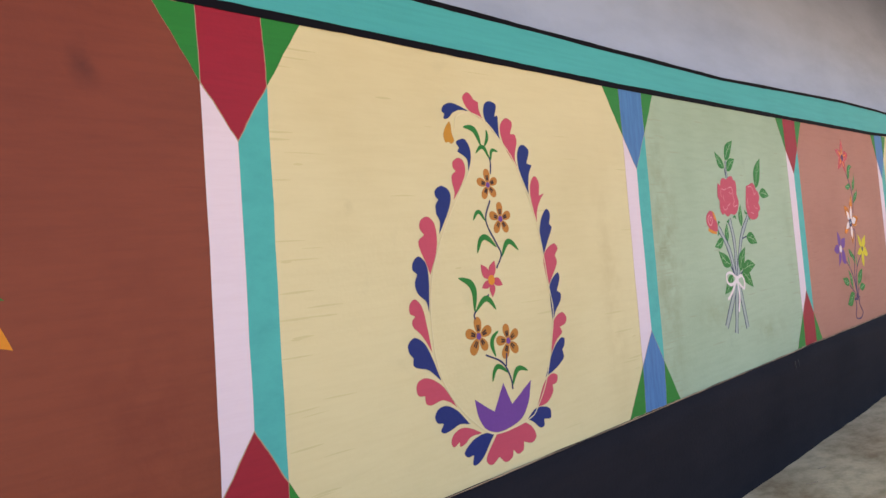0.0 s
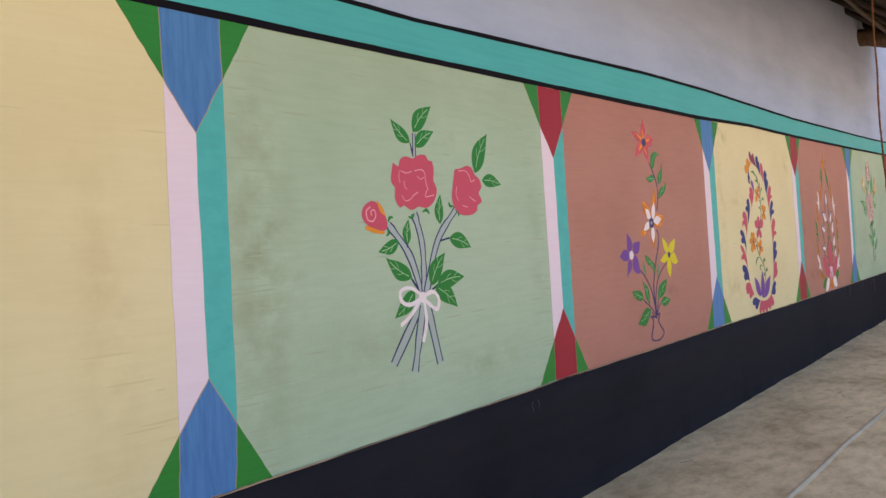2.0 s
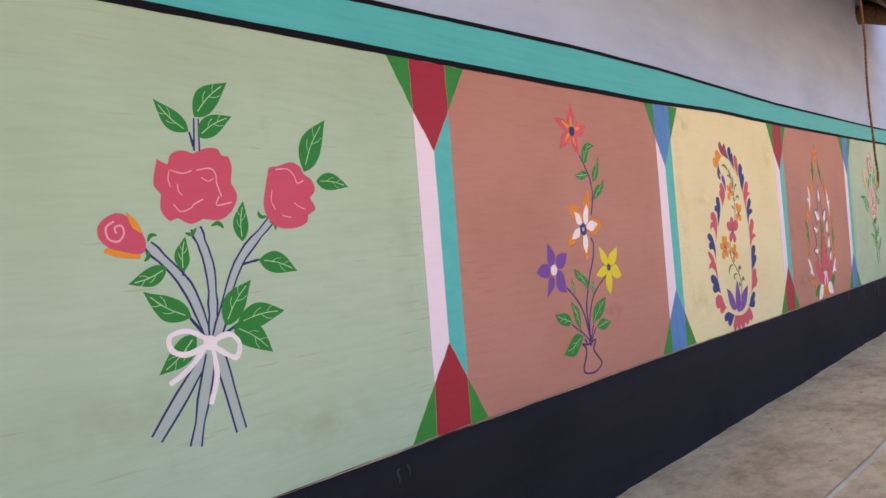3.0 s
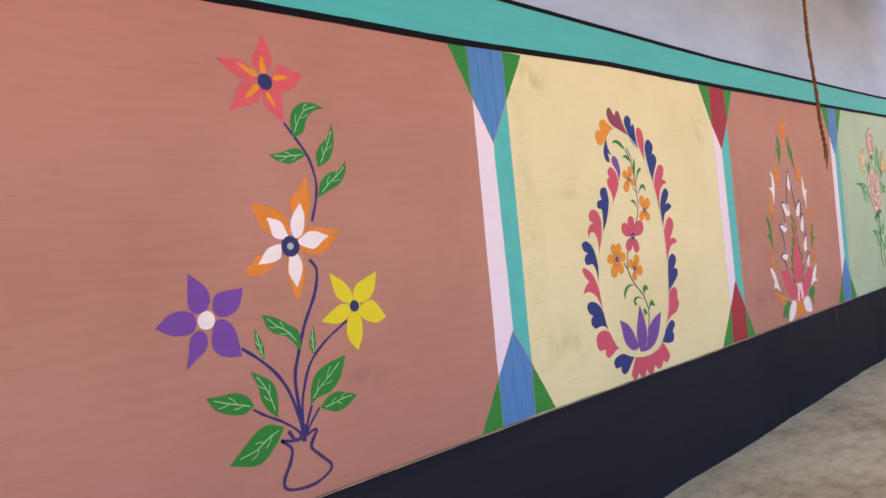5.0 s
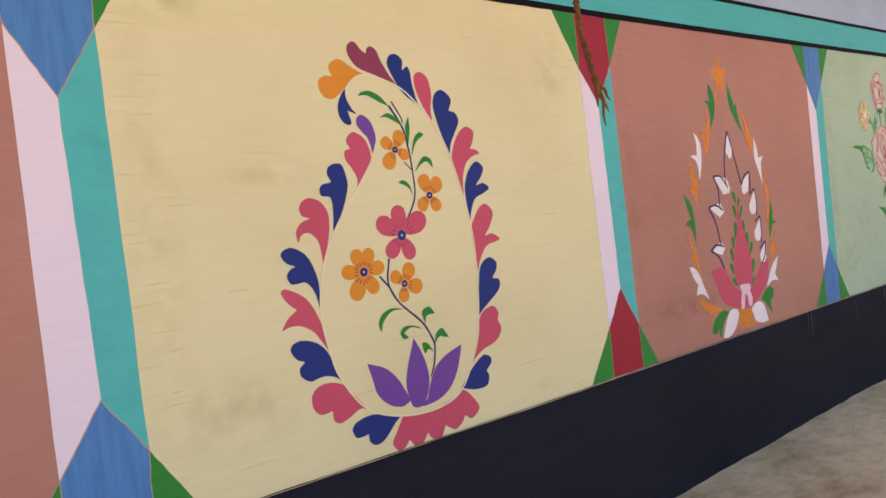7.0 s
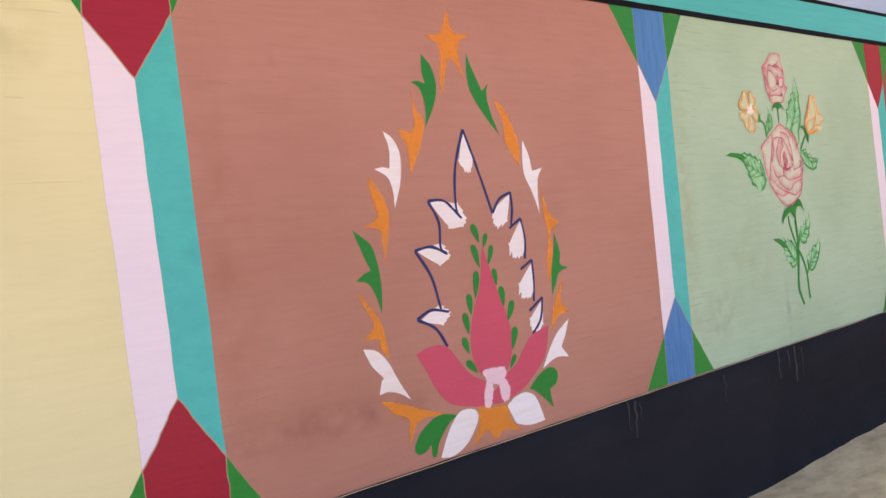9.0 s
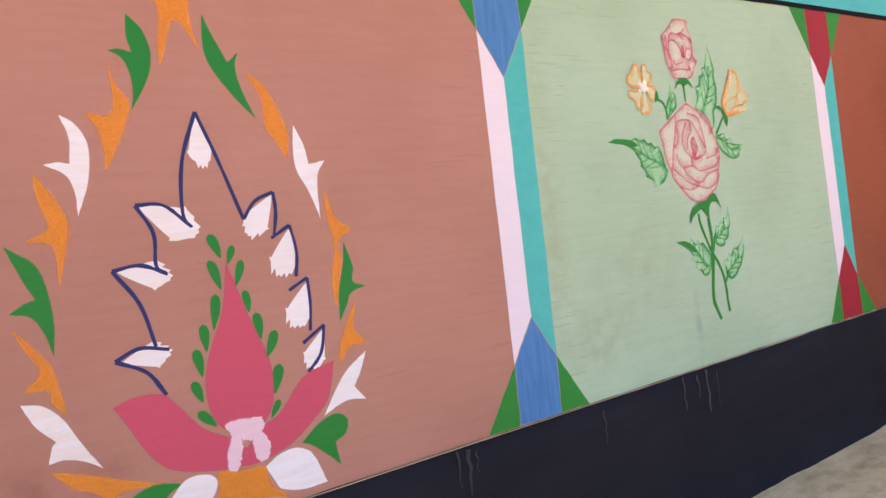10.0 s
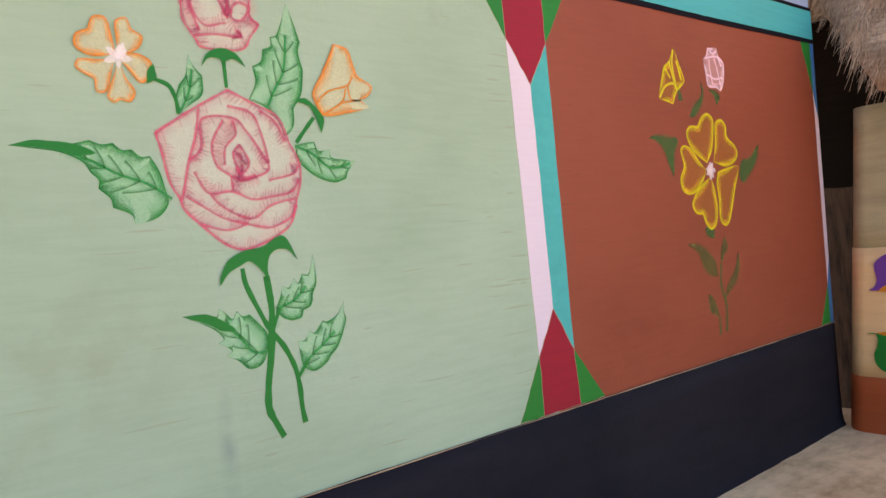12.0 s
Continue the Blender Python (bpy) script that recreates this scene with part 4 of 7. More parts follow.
    blot(m, 'orange', [(-0.315, 1.391, 1), (-0.31, 1.403), (-0.259, 1.391), (-0.218, 1.378), (-0.222, 1.369, 1), (-0.276, 1.375)], 'bud_leaf')
    stroke(m, 'roseline', [(-0.118, 1.614), (-0.123, 1.589), (-0.118, 1.567)], 0.0035, 'petal_line')
    stroke(m, 'roseline', [(-0.096, 1.575), (-0.095, 1.555), (-0.084, 1.542)], 0.0035, 'petal_line')
    stroke(m, 'roseline', [(-0.114, 1.614), (-0.078, 1.606), (-0.05, 1.614)], 0.004, 'petal_line')
    stroke(m, 'roseline', [(-0.035, 1.616), (0.008, 1.622), (0.025, 1.606), (0.027, 1.577), (0.039, 1.539)], 0.004, 'petal_line')
    stroke(m, 'roseline', [(-0.022, 1.595), (-0.001, 1.584), (0.018, 1.592)], 0.003, 'petal_line')
    stroke(m, 'roseline', [(-0.113, 1.517), (-0.093, 1.496), (-0.061, 1.506), (-0.05, 1.517), (-0.021, 1.531)], 0.004, 'petal_line')
    stroke(m, 'roseline', [(0.072, 1.521), (0.021, 1.513), (0.031, 1.539)], 0.004, 'petal_line')
    stroke(m, 'roseline', [(0.236, 1.624), (0.28, 1.626), (0.305, 1.605), (0.315, 1.581), (0.341, 1.59)], 0.004, 'petal_line')
    stroke(m, 'roseline', [(0.217, 1.557), (0.211, 1.525), (0.223, 1.496)], 0.0035, 'petal_line')
    stroke(m, 'roseline', [(0.296, 1.517), (0.319, 1.502), (0.34, 1.495)], 0.0035, 'petal_line')
    stroke(m, 'roseline', [(0.247, 1.477), (0.267, 1.472), (0.282, 1.47)], 0.0035, 'petal_line')
    stroke(m, 'roseline', [(-0.279, 1.441), (-0.282, 1.457), (-0.264, 1.461), (-0.259, 1.44), (-0.275, 1.42), (-0.3, 1.427), (-0.305, 1.457), (-0.283, 1.474)], 0.006)
    stroke(m, 'white', [(-0.033, 1.116), (-0.101, 1.154), (-0.156, 1.146), (-0.153, 1.107), (-0.107, 1.089), (-0.04, 1.111), (0.024, 1.128), (0.057, 1.096), (0.042, 1.056), (-0.011, 1.088), (-0.033, 1.114)], 0.015)
    stroke(m, 'white', [(-0.049, 1.105), (-0.105, 1.05), (-0.168, 1.014)], 0.017)
    stroke(m, 'white', [(-0.029, 1.098), (-0.024, 1.013), (-0.05, 0.934)], 0.015)
    disc(m, 'white', (-0.036, 1.111), 0.022)


def paint_flower_vase(m):
    stroke(m, 'indigo', [(0.058, 1.735), (0.103, 1.677), (0.134, 1.629), (0.151, 1.569), (0.151, 1.527), (0.142, 1.486), (0.123, 1.434)], 0.008)
    stroke(m, 'indigo', [(0.101, 1.319), (0.123, 1.283), (0.108, 1.214), (0.062, 1.126), (0.032, 1.047), (0.011, 0.974), (0.015, 0.881), (0.021, 0.793)], 0.011)
    stroke(m, 'indigo', [(-0.151, 1.088), (-0.097, 1.045), (-0.046, 0.992), (-0.01, 0.928), (0.015, 0.838), (0.021, 0.781)], 0.009)
    stroke(m, 'indigo', [(0.217, 1.114), (0.129, 1.063), (0.068, 1.005), (0.035, 0.926), (0.024, 0.861), (0.024, 0.78)], 0.008)
    stroke(m, 'indigo', [(0.085, 0.867), (0.05, 0.828), (0.026, 0.792)], 0.007)
    stroke(m, 'indigo', [(0.06, 0.881), (0.041, 0.839), (0.023, 0.781)], 0.007)
    stroke(m, 'indigo', [(-0.134, 0.911), (-0.098, 0.886), (-0.043, 0.854), (0.004, 0.816), (0.021, 0.781)], 0.008)
    f = disc(m, 'orange_soft', (0.039, 1.363), 0.029, "flower")
    soft_blot(f, ('orange_soft', 'orangeterra'), [(0.113, 1.573, 1), (0.129, 1.517), (0.118, 1.456), (0.074, 1.401), (0.052, 1.45), (0.048, 1.501), (0.082, 1.535)], 'petal')
    soft_blot(f, ('orange_soft', 'orangeterra'), [(-0.076, 1.494, 1), (-0.009, 1.487), (0.038, 1.451), (0.042, 1.388), (0.02, 1.39), (-0.041, 1.406), (-0.069, 1.452)], 'petal')
    soft_blot(f, ('orange_soft', 'orangeterra'), [(0.229, 1.396, 1), (0.161, 1.418), (0.086, 1.415), (0.049, 1.38), (0.077, 1.341), (0.12, 1.327), (0.168, 1.337)], 'petal')
    soft_blot(f, ('orange_soft', 'orangeterra'), [(-0.12, 1.294, 1), (-0.101, 1.325), (-0.067, 1.35), (0.002, 1.372), (0.04, 1.366), (0.006, 1.33), (-0.04, 1.294), (-0.082, 1.281)], 'petal')
    soft_blot(f, ('orange_soft', 'orangeterra'), [(0.044, 1.198, 1), (0.019, 1.253), (0.015, 1.304), (0.031, 1.352), (0.061, 1.35), (0.078, 1.322), (0.087, 1.27), (0.068, 1.229)], 'petal')
    blot(f, 'white', [(0.087, 1.492, 1), (0.099, 1.457), (0.085, 1.397), (0.057, 1.387), (0.044, 1.421), (0.057, 1.459)], 'petal_heart')
    blot(f, 'white', [(-0.032, 1.453, 1), (0.012, 1.441), (0.033, 1.401), (0.034, 1.382), (0.019, 1.383), (-0.014, 1.393), (-0.025, 1.423)], 'petal_heart')
    blot(f, 'white', [(0.18, 1.386, 1), (0.139, 1.403), (0.104, 1.403), (0.064, 1.375), (0.079, 1.361), (0.122, 1.349), (0.154, 1.369)], 'petal_heart')
    blot(f, 'white', [(-0.074, 1.318, 1), (-0.042, 1.36), (-0.007, 1.373), (0.017, 1.368), (0.008, 1.351), (0.002, 1.33), (-0.037, 1.318)], 'petal_heart')
    blot(f, 'white', [(0.048, 1.239, 1), (0.026, 1.277), (0.025, 1.307), (0.038, 1.344), (0.06, 1.342), (0.075, 1.302), (0.064, 1.264)], 'petal_heart')
    disc(f, 'navy', (0.039, 1.363), 0.032, "eye")
    disc(f, 'lilac', (0.039, 1.363), 0.011, "eye")
    f = disc(m, 'salmon', (0.003, 1.852), 0.02, "flower")
    soft_blot(f, ('salmon', 'salmonterra'), [(0.011, 1.995, 1), (0.031, 1.964), (0.043, 1.923), (0.023, 1.888), (0.007, 1.872), (-0.01, 1.88), (-0.03, 1.894), (-0.032, 1.922), (-0.01, 1.963)], 'petal')
    soft_blot(f, ('salmon', 'salmonterra'), [(-0.143, 1.909, 1), (-0.085, 1.917), (-0.048, 1.909), (-0.026, 1.883), (-0.009, 1.858), (-0.045, 1.852), (-0.083, 1.857)], 'petal')
    soft_blot(f, ('salmon', 'salmonterra'), [(-0.116, 1.761, 1), (-0.095, 1.819), (-0.064, 1.854), (-0.021, 1.854), (0.001, 1.837), (-0.004, 1.818), (-0.027, 1.787), (-0.068, 1.771)], 'petal')
    soft_blot(f, ('salmon', 'salmonterra'), [(0.058, 1.735, 1), (0.019, 1.758), (-0.007, 1.789), (-0.008, 1.826), (0.01, 1.848), (0.036, 1.839), (0.06, 1.828), (0.063, 1.782)], 'petal')
    soft_blot(f, ('salmon', 'salmonterra'), [(0.139, 1.885, 1), (0.098, 1.904), (0.055, 1.909), (0.036, 1.885), (0.011, 1.857), (0.035, 1.835), (0.067, 1.825), (0.114, 1.846)], 'petal')
    glow_dab(f, 'orange', (0.004, 1.87), (0.003, 1.935), 0.42)
    glow_dab(f, 'orange', (-0.017, 1.868), (-0.081, 1.904), 0.34)
    glow_dab(f, 'orange', (-0.015, 1.843), (-0.065, 1.799), 0.4)
    glow_dab(f, 'orange', (0.008, 1.826), (0.035, 1.777), 0.36)
    glow_dab(f, 'orange', (0.033, 1.867), (0.089, 1.875), 0.4)
    disc(f, 'navy', (0.007, 1.854), 0.025, "eye")
    f = disc(m, 'purple', (-0.246, 1.181), 0.016, "flower")
    blot(f, 'purple', [(-0.286, 1.313, 1), (-0.241, 1.274), (-0.229, 1.241), (-0.243, 1.209), (-0.275, 1.201), (-0.293, 1.221), (-0.293, 1.262)], 'petal')
    blot(f, 'purple', [(-0.129, 1.256, 1), (-0.148, 1.202), (-0.184, 1.182), (-0.213, 1.187), (-0.226, 1.21), (-0.217, 1.244), (-0.191, 1.255)], 'petal')
    blot(f, 'purple', [(-0.387, 1.179, 1), (-0.347, 1.211), (-0.307, 1.216), (-0.281, 1.203), (-0.274, 1.179), (-0.289, 1.152), (-0.334, 1.15), (-0.364, 1.162)], 'petal')
    blot(f, 'purple', [(-0.317, 1.057, 1), (-0.305, 1.099), (-0.297, 1.139), (-0.272, 1.158), (-0.249, 1.141), (-0.253, 1.104), (-0.287, 1.077)], 'petal')
    blot(f, 'purple', [(-0.152, 1.065, 1), (-0.208, 1.074), (-0.236, 1.101), (-0.234, 1.146), (-0.217, 1.178), (-0.185, 1.172), (-0.162, 1.137)], 'petal')
    disc(f, 'white', (-0.246, 1.181), 0.025, "eye")
    f = disc(m, 'yellow', (0.252, 1.156), 0.023, "flower")
    blot(f, 'yellow', [(0.168, 1.27, 1), (0.217, 1.241), (0.248, 1.2), (0.242, 1.169), (0.21, 1.174), (0.182, 1.2)], 'petal')
    blot(f, 'yellow', [(0.353, 1.259, 1), (0.341, 1.203), (0.311, 1.169), (0.274, 1.164), (0.247, 1.178), (0.264, 1.222), (0.302, 1.24)], 'petal')
    blot(f, 'yellow', [(0.377, 1.104, 1), (0.339, 1.089), (0.287, 1.107), (0.262, 1.139), (0.29, 1.162), (0.327, 1.167), (0.356, 1.138)], 'petal')
    blot(f, 'yellow', [(0.25, 1.014, 1), (0.216, 1.054), (0.214, 1.1), (0.235, 1.135), (0.265, 1.134), (0.277, 1.099), (0.272, 1.053)], 'petal')
    blot(f, 'yellow', [(0.121, 1.125, 1), (0.158, 1.15), (0.194, 1.168), (0.228, 1.166), (0.245, 1.146), (0.218, 1.119), (0.172, 1.109)], 'petal')
    disc(f, 'navy', (0.252, 1.156), 0.019, "eye")
    veined_leaf(m, 'green', [(0.084, 1.693, 1), (0.078, 1.732), (0.09, 1.774), (0.127, 1.801), (0.164, 1.804), (0.209, 1.788, 1), (0.166, 1.775), (0.14, 1.747), (0.127, 1.713), (0.108, 1.698)])
    veined_leaf(m, 'green', [(0.124, 1.638, 1), (0.104, 1.659), (0.073, 1.658), (0.032, 1.645), (-0.004, 1.637, 1), (0.021, 1.62), (0.063, 1.61), (0.101, 1.625)])
    veined_leaf(m, 'green', [(0.165, 1.601, 1), (0.161, 1.638), (0.178, 1.67), (0.209, 1.697), (0.232, 1.741, 1), (0.237, 1.703), (0.229, 1.658), (0.206, 1.621)])
    veined_leaf(m, 'green', [(0.155, 1.507, 1), (0.165, 1.55), (0.196, 1.581), (0.242, 1.595), (0.272, 1.622, 1), (0.269, 1.585), (0.242, 1.549), (0.201, 1.527)])
    veined_leaf(m, 'green', [(0.041, 1.045, 1), (0.039, 1.109), (0.003, 1.136), (-0.037, 1.161), (-0.079, 1.173, 1), (-0.068, 1.137), (-0.042, 1.112), (-0.002, 1.095)])
    veined_leaf(m, 'green', [(-0.084, 1.042, 1), (-0.082, 1.085), (-0.106, 1.139, 1), (-0.109, 1.091), (-0.099, 1.065)])
    veined_leaf(m, 'green', [(0.082, 1.028, 1), (0.07, 1.065), (0.09, 1.12, 1), (0.096, 1.069)])
    veined_leaf(m, 'green', [(0.055, 0.881, 1), (0.062, 0.933), (0.087, 0.974), (0.132, 0.996), (0.199, 1.009, 1), (0.175, 0.946), (0.132, 0.907), (0.084, 0.897)])
    veined_leaf(m, 'green', [(0.088, 0.866, 1), (0.121, 0.896), (0.16, 0.902), (0.231, 0.876, 1), (0.193, 0.851), (0.143, 0.841)])
    veined_leaf(m, 'green', [(-0.058, 0.871, 1), (-0.052, 0.931), (-0.064, 0.974), (-0.093, 0.998), (-0.132, 1.02, 1), (-0.113, 0.971), (-0.105, 0.928), (-0.084, 0.894)])
    veined_leaf(m, 'green', [(-0.131, 0.923, 1), (-0.146, 0.951), (-0.182, 0.97), (-0.226, 0.971), (-0.27, 0.972, 1), (-0.244, 0.933), (-0.202, 0.911), (-0.159, 0.904)])
    veined_leaf(m, 'green', [(-0.041, 0.84, 1), (-0.092, 0.859), (-0.133, 0.847), (-0.167, 0.821), (-0.223, 0.774, 1), (-0.13, 0.753), (-0.07, 0.797)])
    vase_line(m, 'plum', (0, 0.804), (-0.057, 0.661), (0.103, 0.664))
    stroke(m, 'plum', [(-0.056, 0.802), (-0.024, 0.771), (-0.032, 0.733), (-0.057, 0.689), (-0.052, 0.66), (-0.001, 0.647), (0.06, 0.651), (0.109, 0.682), (0.071, 0.727), (0.043, 0.761), (0.067, 0.806), (0.022, 0.796), (-0.014, 0.792), (-0.056, 0.802)], 0.01)


def paint_paisley_with_plum_tip(m):
    blot(m, 'maroon', [(-0.006, 1.765, 1), (-0.037, 1.807), (-0.058, 1.843), (-0.072, 1.875), (-0.092, 1.887), (-0.108, 1.879), (-0.114, 1.862, 1), (-0.133, 1.877), (-0.147, 1.894), (-0.16, 1.898), (-0.178, 1.887), (-0.184, 1.867), (-0.173, 1.838), (-0.147, 1.813), (-0.086, 1.793)], 'border_petal')
    blot(m, 'orange', [(-0.13, 1.795, 1), (-0.171, 1.815), (-0.206, 1.836), (-0.226, 1.838), (-0.249, 1.825), (-0.256, 1.807), (-0.247, 1.785, 1), (-0.273, 1.785), (-0.296, 1.768), (-0.296, 1.741), (-0.281, 1.719), (-0.256, 1.713), (-0.227, 1.729), (-0.199, 1.754), (-0.164, 1.78)], 'border_petal')
    blot(m, 'royal', [(-0.197, 1.753, 1), (-0.219, 1.734), (-0.238, 1.697), (-0.239, 1.667), (-0.224, 1.641), (-0.201, 1.634), (-0.194, 1.644), (-0.198, 1.66), (-0.203, 1.678, 1), (-0.187, 1.672), (-0.171, 1.669, 1), (-0.187, 1.685), (-0.199, 1.71), (-0.203, 1.734)], 'border_petal')
    blot(m, 'purple', [(-0.13, 1.543, 1), (-0.111, 1.59), (-0.116, 1.626), (-0.131, 1.654), (-0.158, 1.668), (-0.176, 1.657), (-0.179, 1.636), (-0.165, 1.616), (-0.143, 1.591)], 'border_petal')
    blot(m, 'pink', [(-0.202, 1.441, 1), (-0.166, 1.486), (-0.138, 1.527), (-0.14, 1.559), (-0.156, 1.594), (-0.193, 1.614), (-0.216, 1.601), (-0.224, 1.582), (-0.212, 1.562, 1), (-0.233, 1.554), (-0.234, 1.529), (-0.215, 1.501), (-0.199, 1.466)], 'border_petal')
    blot(m, 'royal', [(-0.305, 1.312, 1), (-0.266, 1.366), (-0.235, 1.443), (-0.237, 1.482), (-0.249, 1.514), (-0.273, 1.518), (-0.299, 1.507), (-0.304, 1.485), (-0.293, 1.462, 1), (-0.325, 1.456), (-0.337, 1.439), (-0.331, 1.421), (-0.302, 1.414), (-0.299, 1.369)], 'border_petal')
    blot(m, 'pink', [(-0.352, 1.214, 1), (-0.323, 1.291), (-0.313, 1.354), (-0.32, 1.383), (-0.339, 1.407), (-0.372, 1.419), (-0.397, 1.411), (-0.411, 1.389), (-0.403, 1.366), (-0.379, 1.358, 1), (-0.41, 1.347), (-0.429, 1.322), (-0.428, 1.299), (-0.424, 1.29, 1), (-0.41, 1.311), (-0.385, 1.313), (-0.362, 1.29), (-0.355, 1.258)], 'border_petal')
    blot(m, 'royal', [(-0.38, 1.08, 1), (-0.373, 1.165), (-0.39, 1.227), (-0.411, 1.258), (-0.449, 1.279), (-0.478, 1.273), (-0.487, 1.258), (-0.472, 1.234), (-0.445, 1.222, 1), (-0.465, 1.214), (-0.475, 1.195), (-0.464, 1.172), (-0.443, 1.17), (-0.419, 1.171), (-0.4, 1.153), (-0.387, 1.121)], 'border_petal')
    blot(m, 'pink', [(-0.362, 0.951, 1), (-0.373, 1.017), (-0.396, 1.085), (-0.426, 1.13), (-0.483, 1.162), (-0.499, 1.156), (-0.495, 1.138), (-0.475, 1.112), (-0.456, 1.097, 1), (-0.487, 1.076), (-0.51, 1.043, 1), (-0.482, 1.05), (-0.449, 1.047), (-0.411, 1.024), (-0.387, 0.99)], 'border_petal')
    blot(m, 'royal', [(-0.336, 0.862, 1), (-0.351, 0.906), (-0.37, 0.956), (-0.402, 0.99), (-0.451, 1.007), (-0.482, 1), (-0.491, 0.982), (-0.475, 0.954), (-0.451, 0.942, 1), (-0.469, 0.926), (-0.467, 0.902), (-0.438, 0.881), (-0.415, 0.884), (-0.386, 0.886), (-0.358, 0.877)], 'border_petal')
    blot(m, 'pink', [(-0.254, 0.753, 1), (-0.279, 0.786), (-0.302, 0.815), (-0.325, 0.845), (-0.37, 0.865), (-0.414, 0.863), (-0.44, 0.84), (-0.44, 0.801), (-0.417, 0.777), (-0.379, 0.779, 1), (-0.377, 0.75), (-0.357, 0.736), (-0.322, 0.745), (-0.282, 0.762)], 'border_petal')
    blot(m, 'royal', [(-0.137, 0.706, 1), (-0.208, 0.729), (-0.254, 0.736), (-0.303, 0.726), (-0.32, 0.707), (-0.309, 0.679), (-0.286, 0.675), (-0.265, 0.678, 1), (-0.264, 0.656), (-0.244, 0.638), (-0.211, 0.643), (-0.165, 0.683)], 'border_petal')
    blot(m, 'pink', [(-0.131, 0.701, 1), (-0.16, 0.661), (-0.181, 0.626), (-0.161, 0.596), (-0.137, 0.599), (-0.116, 0.619, 1), (-0.089, 0.588), (-0.061, 0.597), (-0.041, 0.622, 1), (-0.027, 0.601), (0.011, 0.591), (0.035, 0.627, 1), (0.075, 0.603), (0.111, 0.62), (0.123, 0.639, 1), (0.151, 0.621), (0.19, 0.644), (0.186, 0.668), (0.145, 0.717), (0.124, 0.73, 1), (0.08, 0.71), (0.008, 0.696), (-0.075, 0.693)], 'border_petal')
    blot(m, 'royal', [(0.12, 0.735, 1), (0.174, 0.789), (0.235, 0.827), (0.267, 0.814), (0.27, 0.794), (0.244, 0.769, 1), (0.253, 0.748), (0.239, 0.717), (0.192, 0.713), (0.146, 0.724)], 'border_petal')
    blot(m, 'pink', [(0.171, 0.797, 1), (0.21, 0.871), (0.229, 0.941), (0.256, 0.978), (0.307, 0.989), (0.329, 0.962), (0.322, 0.936, 1), (0.335, 0.901), (0.305, 0.864), (0.237, 0.843), (0.198, 0.821)], 'border_petal')
    blot(m, 'royal', [(0.232, 0.964, 1), (0.25, 1.074), (0.269, 1.14), (0.312, 1.164), (0.345, 1.144), (0.344, 1.119), (0.319, 1.088, 1), (0.351, 1.079), (0.346, 1.045), (0.289, 1.003), (0.257, 0.982)], 'border_petal')
    blot(m, 'pink', [(0.248, 1.109, 1), (0.248, 1.179), (0.244, 1.255), (0.245, 1.277), (0.258, 1.301), (0.29, 1.342), (0.322, 1.355), (0.355, 1.323), (0.335, 1.275), (0.306, 1.241, 1), (0.339, 1.247), (0.374, 1.224), (0.357, 1.215), (0.313, 1.206), (0.279, 1.171)], 'border_petal')
    blot(m, 'royal', [(0.243, 1.294, 1), (0.234, 1.383), (0.237, 1.426), (0.261, 1.476), (0.301, 1.507), (0.333, 1.483), (0.318, 1.451), (0.29, 1.423, 1), (0.325, 1.429), (0.349, 1.409), (0.322, 1.391), (0.28, 1.375), (0.258, 1.338)], 'border_petal')
    blot(m, 'pink', [(0.229, 1.38, 1), (0.192, 1.503), (0.198, 1.547), (0.229, 1.602), (0.27, 1.63), (0.304, 1.613), (0.296, 1.575), (0.281, 1.553, 1), (0.312, 1.546), (0.322, 1.533, 1), (0.284, 1.522), (0.252, 1.495), (0.233, 1.445)], 'border_petal')
    blot(m, 'royal', [(0.184, 1.529, 1), (0.161, 1.59), (0.136, 1.675), (0.135, 1.717), (0.153, 1.748), (0.183, 1.756), (0.218, 1.724), (0.203, 1.685, 1), (0.23, 1.678), (0.242, 1.649), (0.217, 1.604), (0.197, 1.571)], 'border_petal')
    blot(m, 'pink', [(0.125, 1.642, 1), (0.084, 1.71), (0.065, 1.768), (0.069, 1.802), (0.094, 1.814), (0.124, 1.794), (0.134, 1.74), (0.125, 1.688)], 'border_petal')
    blot(m, 'royal', [(0.076, 1.697, 1), (0.009, 1.745), (-0.029, 1.809), (-0.037, 1.838), (-0.022, 1.863), (0.005, 1.868), (0.027, 1.849), (0.023, 1.817, 1), (0.043, 1.829), (0.054, 1.814), (0.057, 1.777), (0.066, 1.731)], 'border_petal')
    blot(m, 'purple', [(-0.241, 0.894, 1), (-0.175, 0.866), (-0.13, 0.819), (-0.093, 0.743, 1), (-0.125, 0.731), (-0.173, 0.746), (-0.215, 0.789), (-0.229, 0.843)], 'lotus_petal')
    blot(m, 'purple', [(0.141, 0.882, 1), (0.074, 0.862), (0.022, 0.83), (-0.012, 0.774), (-0.026, 0.736, 1), (-0.05, 0.714), (0.01, 0.716), (0.066, 0.74), (0.104, 0.783), (0.131, 0.843)], 'lotus_petal')
    blot(m, 'purple', [(-0.055, 0.94, 1), (-0.03, 0.893), (-0.011, 0.829), (-0.011, 0.784), (-0.027, 0.739), (-0.05, 0.714), (-0.084, 0.718), (-0.097, 0.746), (-0.105, 0.791), (-0.094, 0.847), (-0.072, 0.902)], 'lotus_petal')
    stroke(m, 'navy', [(-0.048, 1.698), (-0.006, 1.633), (0.009, 1.575), (0.018, 1.485), (0.015, 1.396), (-0.034, 1.312)], 0.006)
    stroke(m, 'navy', [(-0.036, 1.711), (-0.006, 1.663), (0, 1.642)], 0.005)
